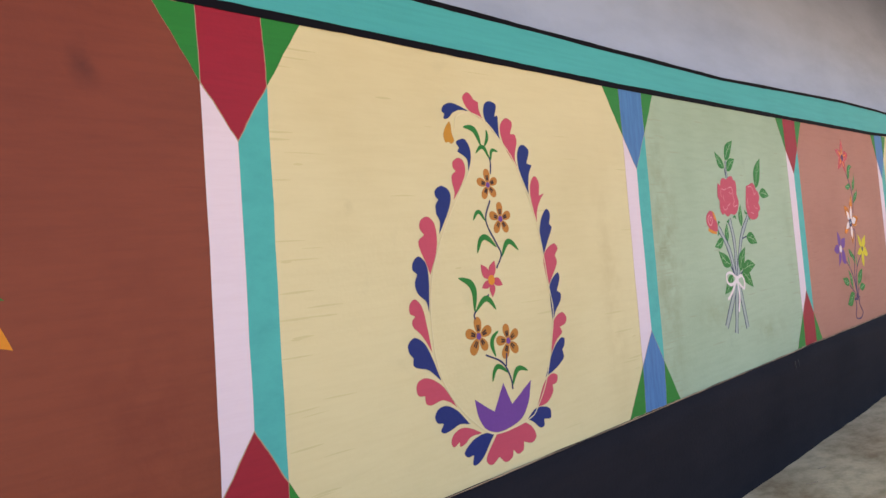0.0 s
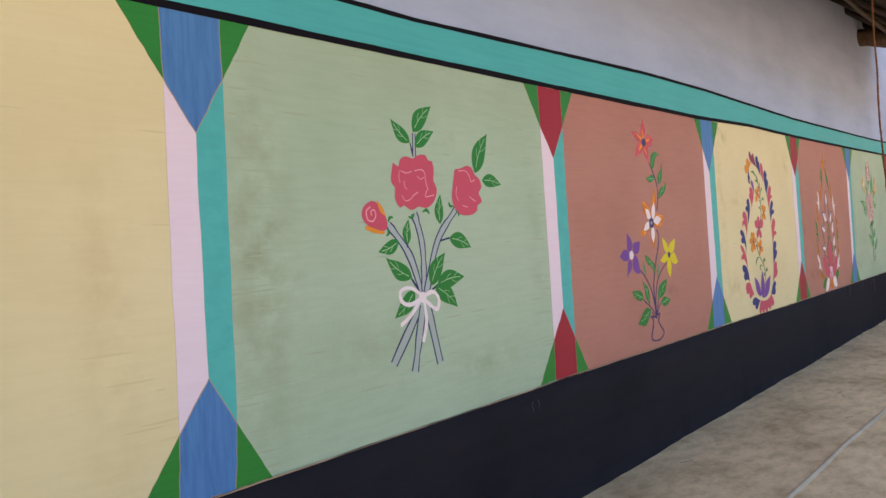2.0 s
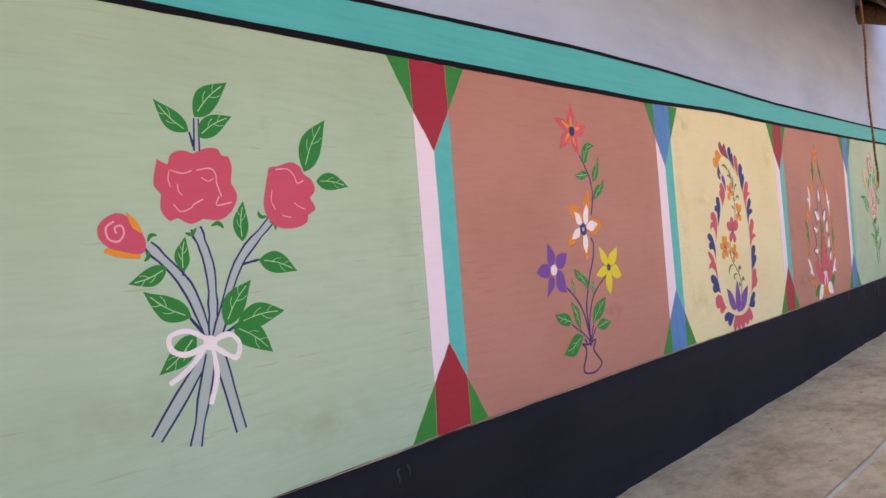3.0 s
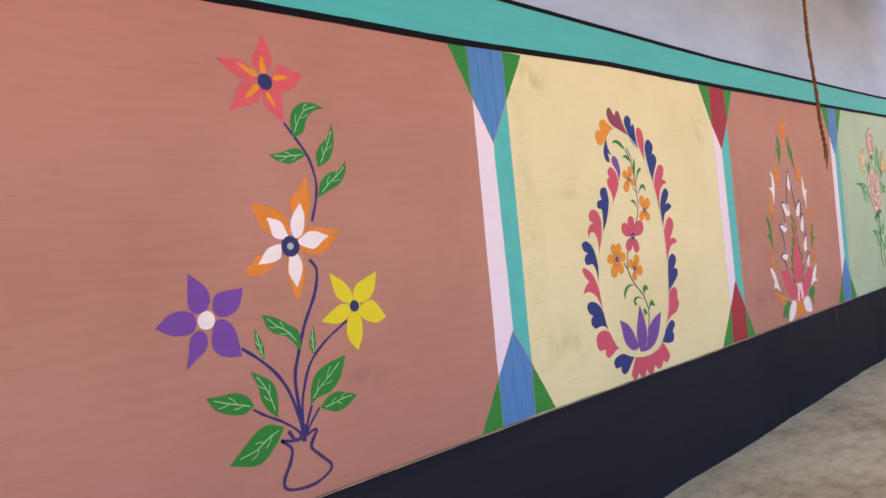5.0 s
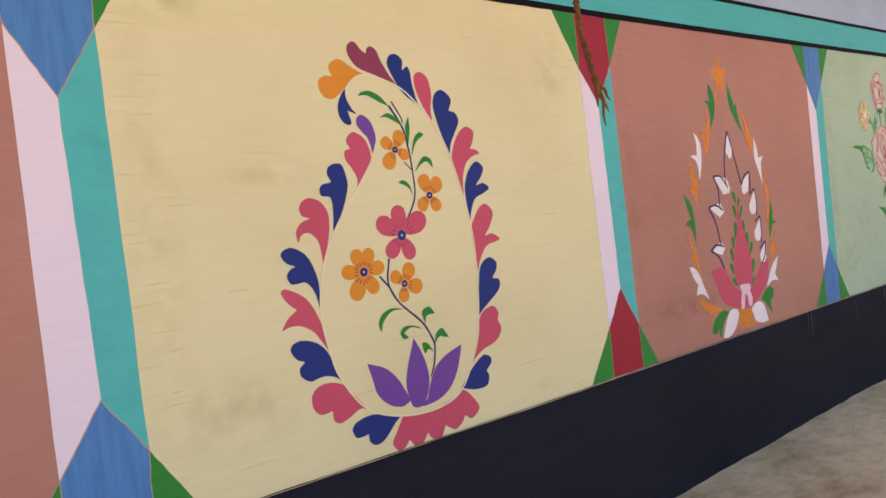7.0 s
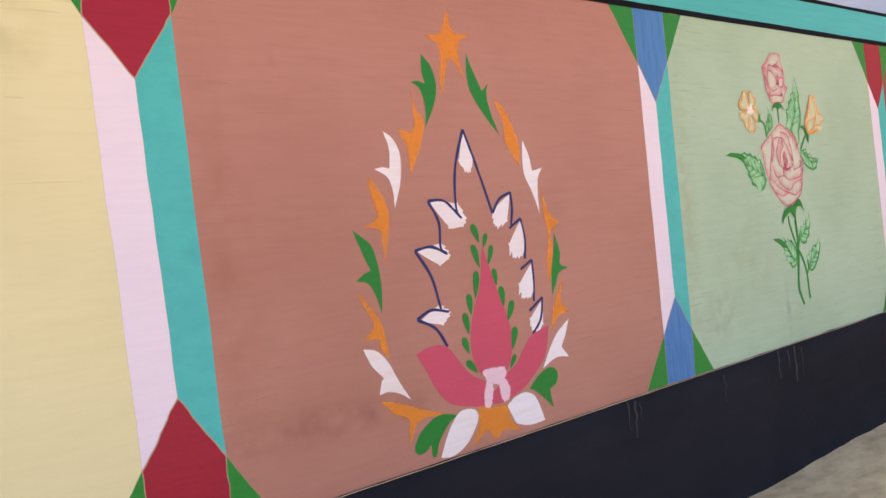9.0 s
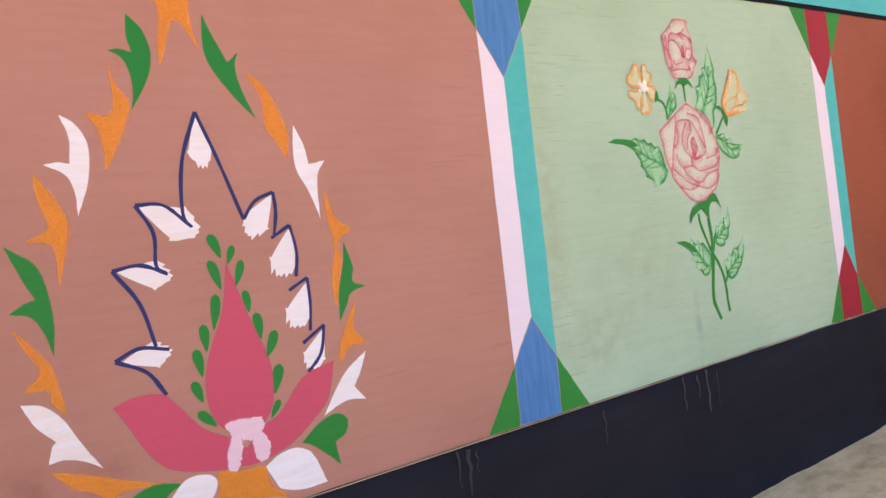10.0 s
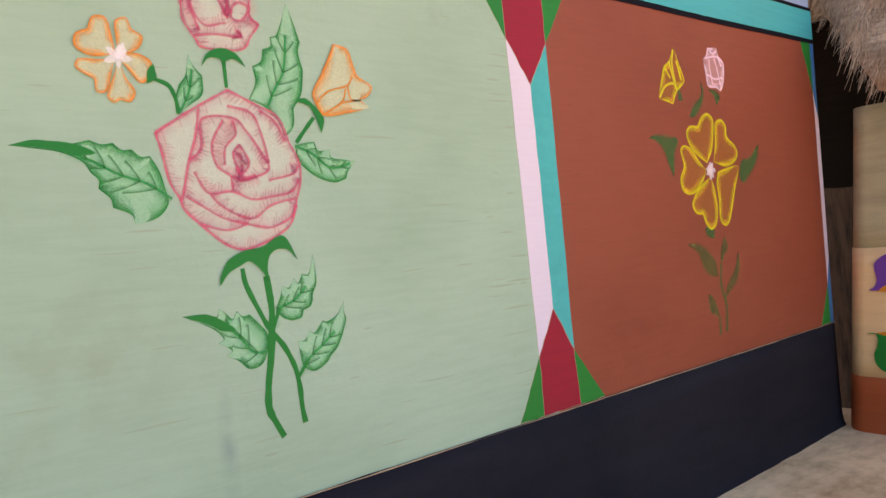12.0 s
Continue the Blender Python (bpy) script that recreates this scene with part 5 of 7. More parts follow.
    stroke(m, 'navy', [(-0.011, 1.513), (0.018, 1.485)], 0.004)
    stroke(m, 'navy', [(-0.114, 1.208), (-0.128, 1.145), (-0.121, 1.108), (-0.09, 1.058), (-0.013, 0.985), (0.02, 0.928), (0.028, 0.895), (0.016, 0.837), (-0.002, 0.8)], 0.006)
    stroke(m, 'navy', [(-0.158, 1.156), (-0.124, 1.115)], 0.006)
    bloom(m, 'orange', 'royal', (-0.042, 1.555), [(-0.091, 1.59), (-0.01, 1.616), (0.01, 1.53), (-0.086, 1.496)])
    bloom(m, 'orange', 'royal', (0.077, 1.399), [(0.052, 1.47), (0.129, 1.454), (0.114, 1.347), (0.028, 1.354)])
    bloom(m, 'pink', 'royal', (-0.055, 1.277), [(-0.06, 1.376), (0.047, 1.335), (-0.02, 1.196), (-0.116, 1.211), (-0.145, 1.332)])
    bloom(m, 'orange', 'royal', (-0.214, 1.177), [(-0.243, 1.25), (-0.18, 1.248), (-0.136, 1.188), (-0.174, 1.107), (-0.259, 1.094), (-0.293, 1.184)])
    bloom(m, 'orange', 'royal', (-0.066, 1.12), [(-0.03, 1.184), (0.004, 1.099), (-0.077, 1.061), (-0.114, 1.16)])
    blot(m, 'green', [(-0.161, 1.727, 1), (-0.149, 1.739), (-0.116, 1.744), (-0.077, 1.727), (-0.048, 1.695, 1), (-0.08, 1.706), (-0.126, 1.727)], 'leaf')
    blot(m, 'green', [(-0.088, 1.658, 1), (-0.059, 1.674), (-0.028, 1.662), (-0.006, 1.633, 1), (-0.038, 1.648), (-0.066, 1.66)], 'leaf')
    blot(m, 'green', [(0.025, 1.663, 1), (0.006, 1.626), (0.012, 1.566, 1), (0.026, 1.619)], 'leaf')
    blot(m, 'green', [(0.081, 1.603, 1), (0.063, 1.612), (0.036, 1.589), (0.019, 1.526, 1), (0.045, 1.575)], 'leaf')
    blot(m, 'green', [(0.105, 1.491, 1), (0.1, 1.52), (0.073, 1.531), (0.05, 1.514), (0.026, 1.478, 1), (0.057, 1.503), (0.081, 1.511)], 'leaf')
    blot(m, 'green', [(-0.046, 1.448, 1), (-0.025, 1.456), (-0.001, 1.439), (0.01, 1.396, 1), (-0.006, 1.427)], 'leaf')
    blot(m, 'green', [(-0.078, 1.039, 1), (-0.125, 1.05), (-0.164, 1.038), (-0.183, 1.009), (-0.175, 0.979, 1), (-0.161, 1.012), (-0.126, 1.038)], 'leaf')
    blot(m, 'green', [(-0.008, 0.96, 1), (-0.049, 0.981), (-0.088, 0.983), (-0.104, 0.966), (-0.095, 0.943), (-0.074, 0.946), (-0.087, 0.962), (-0.058, 0.974)], 'leaf')
    blot(m, 'green', [(0.043, 1.006, 1), (0.021, 1.033), (-0.011, 1.019), (-0.001, 0.978, 1), (0.008, 1.001)], 'leaf')
    blot(m, 'green', [(0.029, 0.904, 1), (0.036, 0.935), (0.065, 0.953), (0.091, 0.917, 1), (0.069, 0.92), (0.052, 0.925)], 'leaf')
    blot(m, 'green', [(-0.022, 0.918), (-0.002, 0.914), (0.023, 0.877, 1), (0, 0.892), (-0.015, 0.879, 1), (-0.024, 0.904)], 'leaf')
    stroke(m, 'pale', [(-0.13, 1.543), (-0.141, 1.508), (-0.203, 1.436), (-0.303, 1.308), (-0.35, 1.214), (-0.379, 1.079), (-0.363, 0.95), (-0.334, 0.86), (-0.254, 0.753), (-0.131, 0.703), (0.009, 0.692), (0.122, 0.73), (0.206, 0.861), (0.232, 0.96), (0.248, 1.109), (0.243, 1.294), (0.186, 1.525), (0.125, 1.641), (0.076, 1.697), (-0.007, 1.763), (-0.13, 1.794), (-0.193, 1.758), (-0.202, 1.716), (-0.172, 1.671)], 0.005, 'outline')


def paint_flaming_lotus(m):
    soft_blot(m, ('orange_soft', 'orangeterra'), [(-0.029, 1.991, 1), (-0.006, 1.923), (0.062, 1.917, 1), (0.012, 1.885), (0.007, 1.819), (0.016, 1.759, 1), (-0.013, 1.811), (-0.036, 1.827), (-0.063, 1.764), (-0.084, 1.711, 1), (-0.085, 1.78), (-0.079, 1.868), (-0.126, 1.9, 1), (-0.068, 1.917)], 'flame')
    soft_blot(m, ('orange_soft', 'orangeterra'), [(-0.202, 1.732, 1), (-0.187, 1.672), (-0.16, 1.63), (-0.185, 1.546), (-0.235, 1.467, 1), (-0.235, 1.504), (-0.245, 1.563), (-0.262, 1.605, 1), (-0.213, 1.605), (-0.201, 1.664)], 'flame')
    soft_blot(m, ('orange_soft', 'orangeterra'), [(0.129, 1.71, 1), (0.175, 1.681), (0.21, 1.615), (0.23, 1.548), (0.216, 1.482, 1), (0.187, 1.52), (0.159, 1.568), (0.158, 1.633)], 'flame')
    soft_blot(m, ('orange_soft', 'orangeterra'), [(-0.383, 1.468, 1), (-0.354, 1.434), (-0.327, 1.384), (-0.32, 1.342), (-0.342, 1.262), (-0.358, 1.213, 1), (-0.361, 1.275), (-0.37, 1.307), (-0.416, 1.322, 1), (-0.373, 1.347), (-0.385, 1.412)], 'flame')
    soft_blot(m, ('orange_soft', 'orangeterra'), [(0.31, 1.4, 1), (0.336, 1.321), (0.379, 1.276, 1), (0.336, 1.241), (0.342, 1.191), (0.305, 1.066, 1), (0.297, 1.15), (0.317, 1.232), (0.305, 1.312)], 'flame')
    soft_blot(m, ('orange_soft', 'orangeterra'), [(-0.462, 1.137, 1), (-0.427, 1.1), (-0.387, 1.038), (-0.376, 0.931, 1), (-0.405, 0.962), (-0.409, 0.987), (-0.453, 0.998, 1), (-0.423, 1.037), (-0.444, 1.088)], 'flame')
    soft_blot(m, ('orange_soft', 'orangeterra'), [(0.37, 1.086, 1), (0.354, 1.005), (0.384, 0.959, 1), (0.332, 0.945), (0.291, 0.908, 1), (0.3, 0.973)], 'flame')
    soft_blot(m, ('orange_soft', 'orangeterra'), [(-0.422, 0.815, 1), (-0.358, 0.798), (-0.293, 0.77), (-0.209, 0.731), (-0.135, 0.718), (-0.227, 0.727), (-0.299, 0.718), (-0.337, 0.67, 1), (-0.339, 0.712), (-0.336, 0.735), (-0.387, 0.765), (-0.405, 0.79)], 'flame')
    soft_blot(m, ('orange_soft', 'orangeterra'), [(-0.066, 0.716, 1), (0.005, 0.707), (0.05, 0.7), (0.07, 0.643), (0.108, 0.601, 1), (0.034, 0.613), (-0.016, 0.595, 1), (-0.037, 0.628), (-0.107, 0.598, 1), (-0.08, 0.648)], 'flame')
    blot(m, 'green', [(-0.148, 1.842, 1), (-0.114, 1.805), (-0.1, 1.745), (-0.116, 1.683), (-0.16, 1.61, 1), (-0.153, 1.656), (-0.156, 1.699), (-0.17, 1.734), (-0.197, 1.751, 1), (-0.172, 1.757), (-0.145, 1.749, 1), (-0.153, 1.785)], 'leaf')
    blot(m, 'green', [(0.034, 1.854, 1), (0.049, 1.815), (0.069, 1.77), (0.085, 1.735, 1), (0.115, 1.761, 1), (0.105, 1.73), (0.11, 1.679), (0.142, 1.588, 1), (0.084, 1.652), (0.033, 1.733), (0.026, 1.795)], 'leaf')
    blot(m, 'green', [(-0.455, 1.315, 1), (-0.427, 1.295), (-0.398, 1.268), (-0.382, 1.213), (-0.377, 1.133), (-0.386, 1.065, 1), (-0.402, 1.121), (-0.421, 1.155), (-0.461, 1.169, 1), (-0.432, 1.188), (-0.409, 1.195, 1), (-0.427, 1.234)], 'leaf')
    blot(m, 'green', [(0.35, 1.245, 1), (0.371, 1.17), (0.365, 1.131), (0.404, 1.114, 1), (0.354, 1.098), (0.338, 1.067), (0.31, 1.025, 1), (0.317, 1.108), (0.339, 1.184)], 'leaf')
    blot(m, 'white', [(-0.317, 1.599, 1), (-0.29, 1.584), (-0.266, 1.542), (-0.265, 1.487), (-0.277, 1.43), (-0.303, 1.369, 1), (-0.305, 1.424), (-0.318, 1.461), (-0.36, 1.488, 1), (-0.33, 1.494), (-0.308, 1.489, 1), (-0.303, 1.547)], 'leaf')
    blot(m, 'white', [(0.243, 1.571, 1), (0.267, 1.518), (0.275, 1.466, 1), (0.323, 1.473, 1), (0.297, 1.43), (0.29, 1.313, 1), (0.262, 1.394), (0.235, 1.452), (0.234, 1.519)], 'leaf')
    blot(m, 'white', [(-0.462, 0.973, 1), (-0.42, 0.963), (-0.384, 0.925), (-0.358, 0.872), (-0.318, 0.797, 1), (-0.355, 0.821), (-0.391, 0.834), (-0.423, 0.833, 1), (-0.414, 0.869), (-0.405, 0.878, 1), (-0.441, 0.922)], 'leaf')
    blot(m, 'white', [(0.378, 0.933, 1), (0.354, 0.877), (0.331, 0.842, 1), (0.361, 0.8, 1), (0.301, 0.807), (0.23, 0.783, 1), (0.269, 0.843), (0.313, 0.893)], 'leaf')
    blot(m, 'green', [(-0.15, 0.711, 1), (-0.209, 0.728), (-0.256, 0.718), (-0.303, 0.686), (-0.324, 0.646), (-0.311, 0.627), (-0.28, 0.63), (-0.264, 0.645, 1), (-0.261, 0.607), (-0.248, 0.606), (-0.229, 0.648), (-0.185, 0.694)], 'leaf')
    blot(m, 'white', [(-0.232, 0.597, 1), (-0.21, 0.643), (-0.177, 0.692), (-0.14, 0.721), (-0.086, 0.715), (-0.07, 0.69), (-0.095, 0.644), (-0.139, 0.605), (-0.19, 0.589)], 'leaf')
    blot(m, 'white', [(0.053, 0.694, 1), (0.091, 0.716), (0.142, 0.721), (0.184, 0.694), (0.216, 0.608, 1), (0.153, 0.606), (0.089, 0.625), (0.071, 0.653)], 'leaf')
    blot(m, 'green', [(0.158, 0.729, 1), (0.211, 0.768), (0.267, 0.782), (0.297, 0.76), (0.289, 0.723), (0.254, 0.705, 1), (0.262, 0.641, 1), (0.222, 0.681), (0.187, 0.712)], 'leaf')
    corner_dab(m, 'white', (-0.011, 1.478), (-0.015, 1.598), 0.5)
    corner_dab(m, 'white', (-0.054, 1.314), (-0.176, 1.383), 0.62)
    corner_dab(m, 'white', (-0.127, 1.212), (-0.238, 1.232), 0.62)
    corner_dab(m, 'white', (-0.15, 1.032), (-0.253, 1.023), 0.62)
    corner_dab(m, 'white', (0.09, 1.296), (0.158, 1.388), 0.62)
    corner_dab(m, 'white', (0.16, 1.179), (0.196, 1.297), 0.62)
    corner_dab(m, 'white', (0.181, 1.04), (0.228, 1.149), 0.62)
    corner_dab(m, 'white', (0.211, 0.923), (0.258, 1.016), 0.62)
    stroke(m, 'navy', [(-0.014, 1.606), (-0.06, 1.483), (-0.073, 1.357), (-0.055, 1.321)], 0.009)
    stroke(m, 'navy', [(-0.18, 1.384), (-0.117, 1.38), (-0.058, 1.324)], 0.009)
    stroke(m, 'navy', [(-0.18, 1.384), (-0.147, 1.315), (-0.15, 1.238), (-0.129, 1.217)], 0.009)
    stroke(m, 'navy', [(-0.248, 1.236), (-0.185, 1.242), (-0.126, 1.214)], 0.009)
    stroke(m, 'navy', [(-0.248, 1.236), (-0.197, 1.151), (-0.173, 1.047)], 0.009)
    stroke(m, 'navy', [(-0.266, 1.028), (-0.21, 1.049), (-0.144, 1.035)], 0.009)
    stroke(m, 'navy', [(-0.266, 1.028), (-0.2, 0.99), (-0.163, 0.929)], 0.009)
    stroke(m, 'navy', [(-0.014, 1.606), (0.03, 1.48), (0.076, 1.33)], 0.009)
    stroke(m, 'navy', [(0.076, 1.33), (0.111, 1.374), (0.163, 1.395)], 0.009)
    stroke(m, 'navy', [(0.163, 1.395), (0.164, 1.34), (0.152, 1.282)], 0.009)
    stroke(m, 'navy', [(0.143, 1.274), (0.197, 1.304)], 0.009)
    stroke(m, 'navy', [(0.197, 1.304), (0.208, 1.234), (0.199, 1.166)], 0.009)
    stroke(m, 'navy', [(0.174, 1.132), (0.229, 1.159)], 0.009)
    stroke(m, 'navy', [(0.229, 1.159), (0.229, 1.085), (0.22, 1.017)], 0.009)
    stroke(m, 'navy', [(0.195, 0.987), (0.261, 1.026)], 0.009)
    stroke(m, 'navy', [(0.261, 1.026), (0.243, 0.953), (0.2, 0.908)], 0.009)
    blot(m, 'pink', [(-0.283, 0.925, 1), (-0.237, 0.939), (-0.173, 0.933), (-0.14, 0.898), (-0.09, 0.832), (-0.03, 0.793, 1), (0.029, 0.728), (-0.017, 0.712), (-0.115, 0.729), (-0.177, 0.753), (-0.218, 0.797), (-0.255, 0.872)], 'lotus_petal')
    blot(m, 'pink', [(0.278, 0.926, 1), (0.195, 0.906), (0.158, 0.876), (0.106, 0.82), (0.059, 0.799, 1), (-0.016, 0.721), (0.036, 0.709), (0.126, 0.732), (0.2, 0.781), (0.249, 0.828)], 'lotus_petal')
    blot(m, 'pink', [(0.016, 1.226, 1), (0.041, 1.144), (0.063, 1.068), (0.094, 0.98), (0.103, 0.905), (0.086, 0.833), (0.048, 0.797), (-0.025, 0.803), (-0.06, 0.846), (-0.072, 0.903), (-0.066, 0.963), (-0.046, 1.022), (-0.009, 1.105)], 'lotus_petal')
    dab(m, 'green', (-0.018, 1.301), (0.006, 1.236), 0.36)
    dab(m, 'green', (0.038, 1.268), (0.021, 1.219), 0.36)
    dab(m, 'green', (-0.025, 1.236), (-0.004, 1.157), 0.3)
    dab(m, 'green', (0.057, 1.227), (0.034, 1.162), 0.3)
    dab(m, 'green', (-0.02, 1.151), (-0.034, 1.06), 0.27)
    dab(m, 'green', (0.055, 1.15), (0.06, 1.09), 0.36)
    dab(m, 'green', (-0.06, 1.081), (-0.058, 1.011), 0.34)
    dab(m, 'green', (0.077, 1.088), (0.083, 1.018), 0.36)
    dab(m, 'green', (-0.085, 1.023), (-0.075, 0.952), 0.34)
    dab(m, 'green', (0.123, 1.036), (0.092, 0.967), 0.36)
    dab(m, 'green', (-0.1, 0.947), (-0.081, 0.891), 0.4)
    dab(m, 'green', (0.123, 0.947), (0.101, 0.872), 0.36)
    dab(m, 'green', (-0.096, 0.87), (-0.055, 0.825), 0.4)
    dab(m, 'green', (0.111, 0.856), (0.083, 0.812), 0.36)
    blot(m, 'rosewhite', [(-0.033, 0.828), (-0.001, 0.832), (0.057, 0.821), (0.064, 0.801), (0.035, 0.772), (-0.008, 0.777), (-0.029, 0.804)], 'dab', torn=0.006)
    blot(m, 'rosewhite', [(-0.014, 0.801), (0.005, 0.778), (-0.004, 0.737), (-0.018, 0.706), (-0.041, 0.712), (-0.041, 0.754)], 'dab', torn=0.006)
    blot(m, 'rosewhite', [(0.031, 0.79), (0.058, 0.784), (0.075, 0.739), (0.057, 0.711), (0.037, 0.715), (0.027, 0.755)], 'dab', torn=0.006)


def paint_pencilled_rose(m):
    washed_leaf(m, [(-0.583, 1.494, 1), (-0.533, 1.507), (-0.468, 1.5), (-0.425, 1.509, 1), (-0.401, 1.5), (-0.377, 1.504, 1), (-0.358, 1.488), (-0.337, 1.49, 1), (-0.318, 1.473), (-0.297, 1.475, 1), (-0.278, 1.439), (-0.268, 1.397), (-0.263, 1.363), (-0.29, 1.331), (-0.343, 1.316, 1), (-0.349, 1.339), (-0.388, 1.357, 1), (-0.391, 1.377), (-0.415, 1.4, 1), (-0.413, 1.42), (-0.428, 1.436, 1), (-0.443, 1.46), (-0.487, 1.481), (-0.543, 1.489)], [(-0.254, 1.373), (-0.308, 1.41), (-0.366, 1.431), (-0.425, 1.463), (-0.484, 1.487)])
    blot(m, 'green', [(-0.583, 1.494, 1), (-0.533, 1.507), (-0.452, 1.5), (-0.415, 1.48), (-0.458, 1.473), (-0.503, 1.486)], 'leaf_tip')
    washed_leaf(m, [(-0.256, 1.092, 1), (-0.2, 1.091), (-0.172, 1.082), (-0.164, 1.1, 1), (-0.146, 1.084), (-0.132, 1.071), (-0.12, 1.089, 1), (-0.105, 1.074), (-0.087, 1.076, 1), (-0.061, 1.047), (-0.042, 1.019), (-0.047, 0.975), (-0.064, 0.945), (-0.099, 0.939), (-0.123, 0.962), (-0.155, 0.982, 1), (-0.141, 0.993), (-0.174, 1.016, 1), (-0.159, 1.024), (-0.183, 1.052)], [(-0.047, 0.975), (-0.086, 0.981), (-0.119, 1.025), (-0.159, 1.061)])
    blot(m, 'green', [(-0.256, 1.092, 1), (-0.2, 1.091), (-0.161, 1.074), (-0.125, 1.041), (-0.155, 1.042), (-0.188, 1.06)], 'leaf_tip')
    washed_leaf(m, [(0.09, 1.886, 1), (0.107, 1.841), (0.124, 1.786, 1), (0.116, 1.759), (0.126, 1.711, 1), (0.115, 1.646), (0.088, 1.606, 1), (0.084, 1.56), (0.057, 1.532), (0.036, 1.56), (0.01, 1.601), (-0.038, 1.623, 1), (-0.016, 1.668), (-0.021, 1.709, 1), (0.004, 1.724), (0.012, 1.756, 1), (0.035, 1.767), (0.035, 1.79, 1), (0.056, 1.8)], [(0.01, 1.601), (0.037, 1.653), (0.068, 1.708), (0.082, 1.802)])
    washed_leaf(m, [(-0.187, 1.724, 1), (-0.175, 1.696), (-0.155, 1.673, 1), (-0.158, 1.628), (-0.19, 1.601), (-0.221, 1.576, 1), (-0.224, 1.618), (-0.215, 1.647, 1), (-0.197, 1.671)], [(-0.221, 1.576), (-0.193, 1.627), (-0.18, 1.688)])
    washed_leaf(m, [(0.082, 1.506, 1), (0.112, 1.514), (0.142, 1.518, 1), (0.152, 1.494), (0.188, 1.499, 1), (0.192, 1.476), (0.229, 1.47), (0.27, 1.467, 1), (0.244, 1.44), (0.234, 1.416, 1), (0.195, 1.406), (0.147, 1.419), (0.11, 1.443), (0.086, 1.472)], [(0.082, 1.506), (0.133, 1.485), (0.188, 1.447), (0.252, 1.46)])
    washed_leaf(m, [(0.107, 1.214, 1), (0.111, 1.173), (0.111, 1.134), (0.098, 1.108), (0.096, 1.09, 1), (0.087, 1.075), (0.066, 1.067, 1), (0.059, 1.049), (0.03, 1.044, 1), (0.003, 1.056), (-0.011, 1.081), (0.002, 1.112), (0.009, 1.139, 1), (0.028, 1.132), (0.046, 1.156, 1), (0.056, 1.141), (0.07, 1.164, 1), (0.089, 1.162)], [(-0.025, 1.034), (-0.002, 1.079), (0.041, 1.097), (0.079, 1.13)])
    washed_leaf(m, [(0.192, 1.079, 1), (0.19, 1.048), (0.195, 1.027), (0.18, 0.987, 1), (0.161, 0.954), (0.138, 0.934, 1), (0.124, 0.918), (0.083, 0.901), (0.052, 0.921), (0.046, 0.948), (0.041, 0.991, 1), (0.06, 0.987), (0.079, 1.012, 1), (0.092, 1.003), (0.12, 1.032, 1), (0.134, 1.028), (0.166, 1.042)], [(0.035, 0.897), (0.07, 0.937), (0.117, 0.969), (0.155, 0.998)])
    stroke(m, 'green', [(-0.095, 1.193), (-0.088, 1.148), (-0.053, 1.067), (-0.031, 1.024), (0, 0.982), (0.026, 0.925), (0.036, 0.869), (0.038, 0.815), (0.044, 0.772)], 0.013)
    stroke(m, 'green', [(-0.032, 1.168), (-0.025, 1.082), (-0.031, 1.018), (-0.039, 0.955), (-0.052, 0.885), (-0.055, 0.829), (-0.039, 0.789), (-0.02, 0.749)], 0.018)
    stroke(m, 'green', [(-0.026, 1.029), (-0.002, 1.079)], 0.008)
    stroke(m, 'green', [(0.035, 0.892), (0.07, 0.937)], 0.007)
    stroke(m, 'green', [(-0.097, 1.719), (-0.095, 1.648)], 0.011)
    stroke(m, 'green', [(-0.275, 1.658), (-0.239, 1.643), (-0.225, 1.61), (-0.221, 1.576)], 0.011)
    stroke(m, 'green', [(0.146, 1.584), (0.111, 1.543), (0.087, 1.514)], 0.01)
    faint(m, 'rosewash', [(-0.094, 1.643), (-0.182, 1.593), (-0.281, 1.53, 1), (-0.269, 1.482), (-0.257, 1.415), (-0.233, 1.368), (-0.209, 1.316), (-0.131, 1.256), (-0.079, 1.24), (-0.012, 1.259), (0.049, 1.297), (0.075, 1.366), (0.091, 1.42), (0.088, 1.468), (0.065, 1.514), (0.039, 1.579), (-0.019, 1.609)], 'rose')
    pencil(m, 'rosepencil', [(-0.094, 1.643), (-0.182, 1.593), (-0.281, 1.53)], 0.008, side=1)
    pencil(m, 'rosepencil', [(-0.281, 1.53), (-0.269, 1.482), (-0.257, 1.415), (-0.233, 1.368)], 0.007, side=1)
    pencil(m, 'rosepencil', [(-0.172, 1.593), (-0.186, 1.524), (-0.207, 1.463), (-0.224, 1.396), (-0.231, 1.354), (-0.186, 1.304), (-0.131, 1.256), (-0.079, 1.24), (-0.012, 1.259)], 0.008, side=1)
    pencil(m, 'rosepencil', [(-0.012, 1.259), (0.049, 1.297), (0.075, 1.366), (0.091, 1.42), (0.088, 1.468), (0.065, 1.514)], 0.007, side=1)
    pencil(m, 'rosepencil', [(0.065, 1.514), (0.039, 1.579), (-0.019, 1.609), (-0.094, 1.643)], 0.007, side=1)
    pencil(m, 'rosepencil', [(-0.207, 1.463), (-0.174, 1.497), (-0.166, 1.567), (-0.087, 1.573), (-0.054, 1.542), (-0.017, 1.487), (0, 1.442), (-0.069, 1.415), (-0.104, 1.426)], 0.006, side=-1)
    pencil(m, 'rosepencil', [(-0.113, 1.567), (-0.146, 1.507), (-0.139, 1.454), (-0.104, 1.426)], 0.006, side=1)
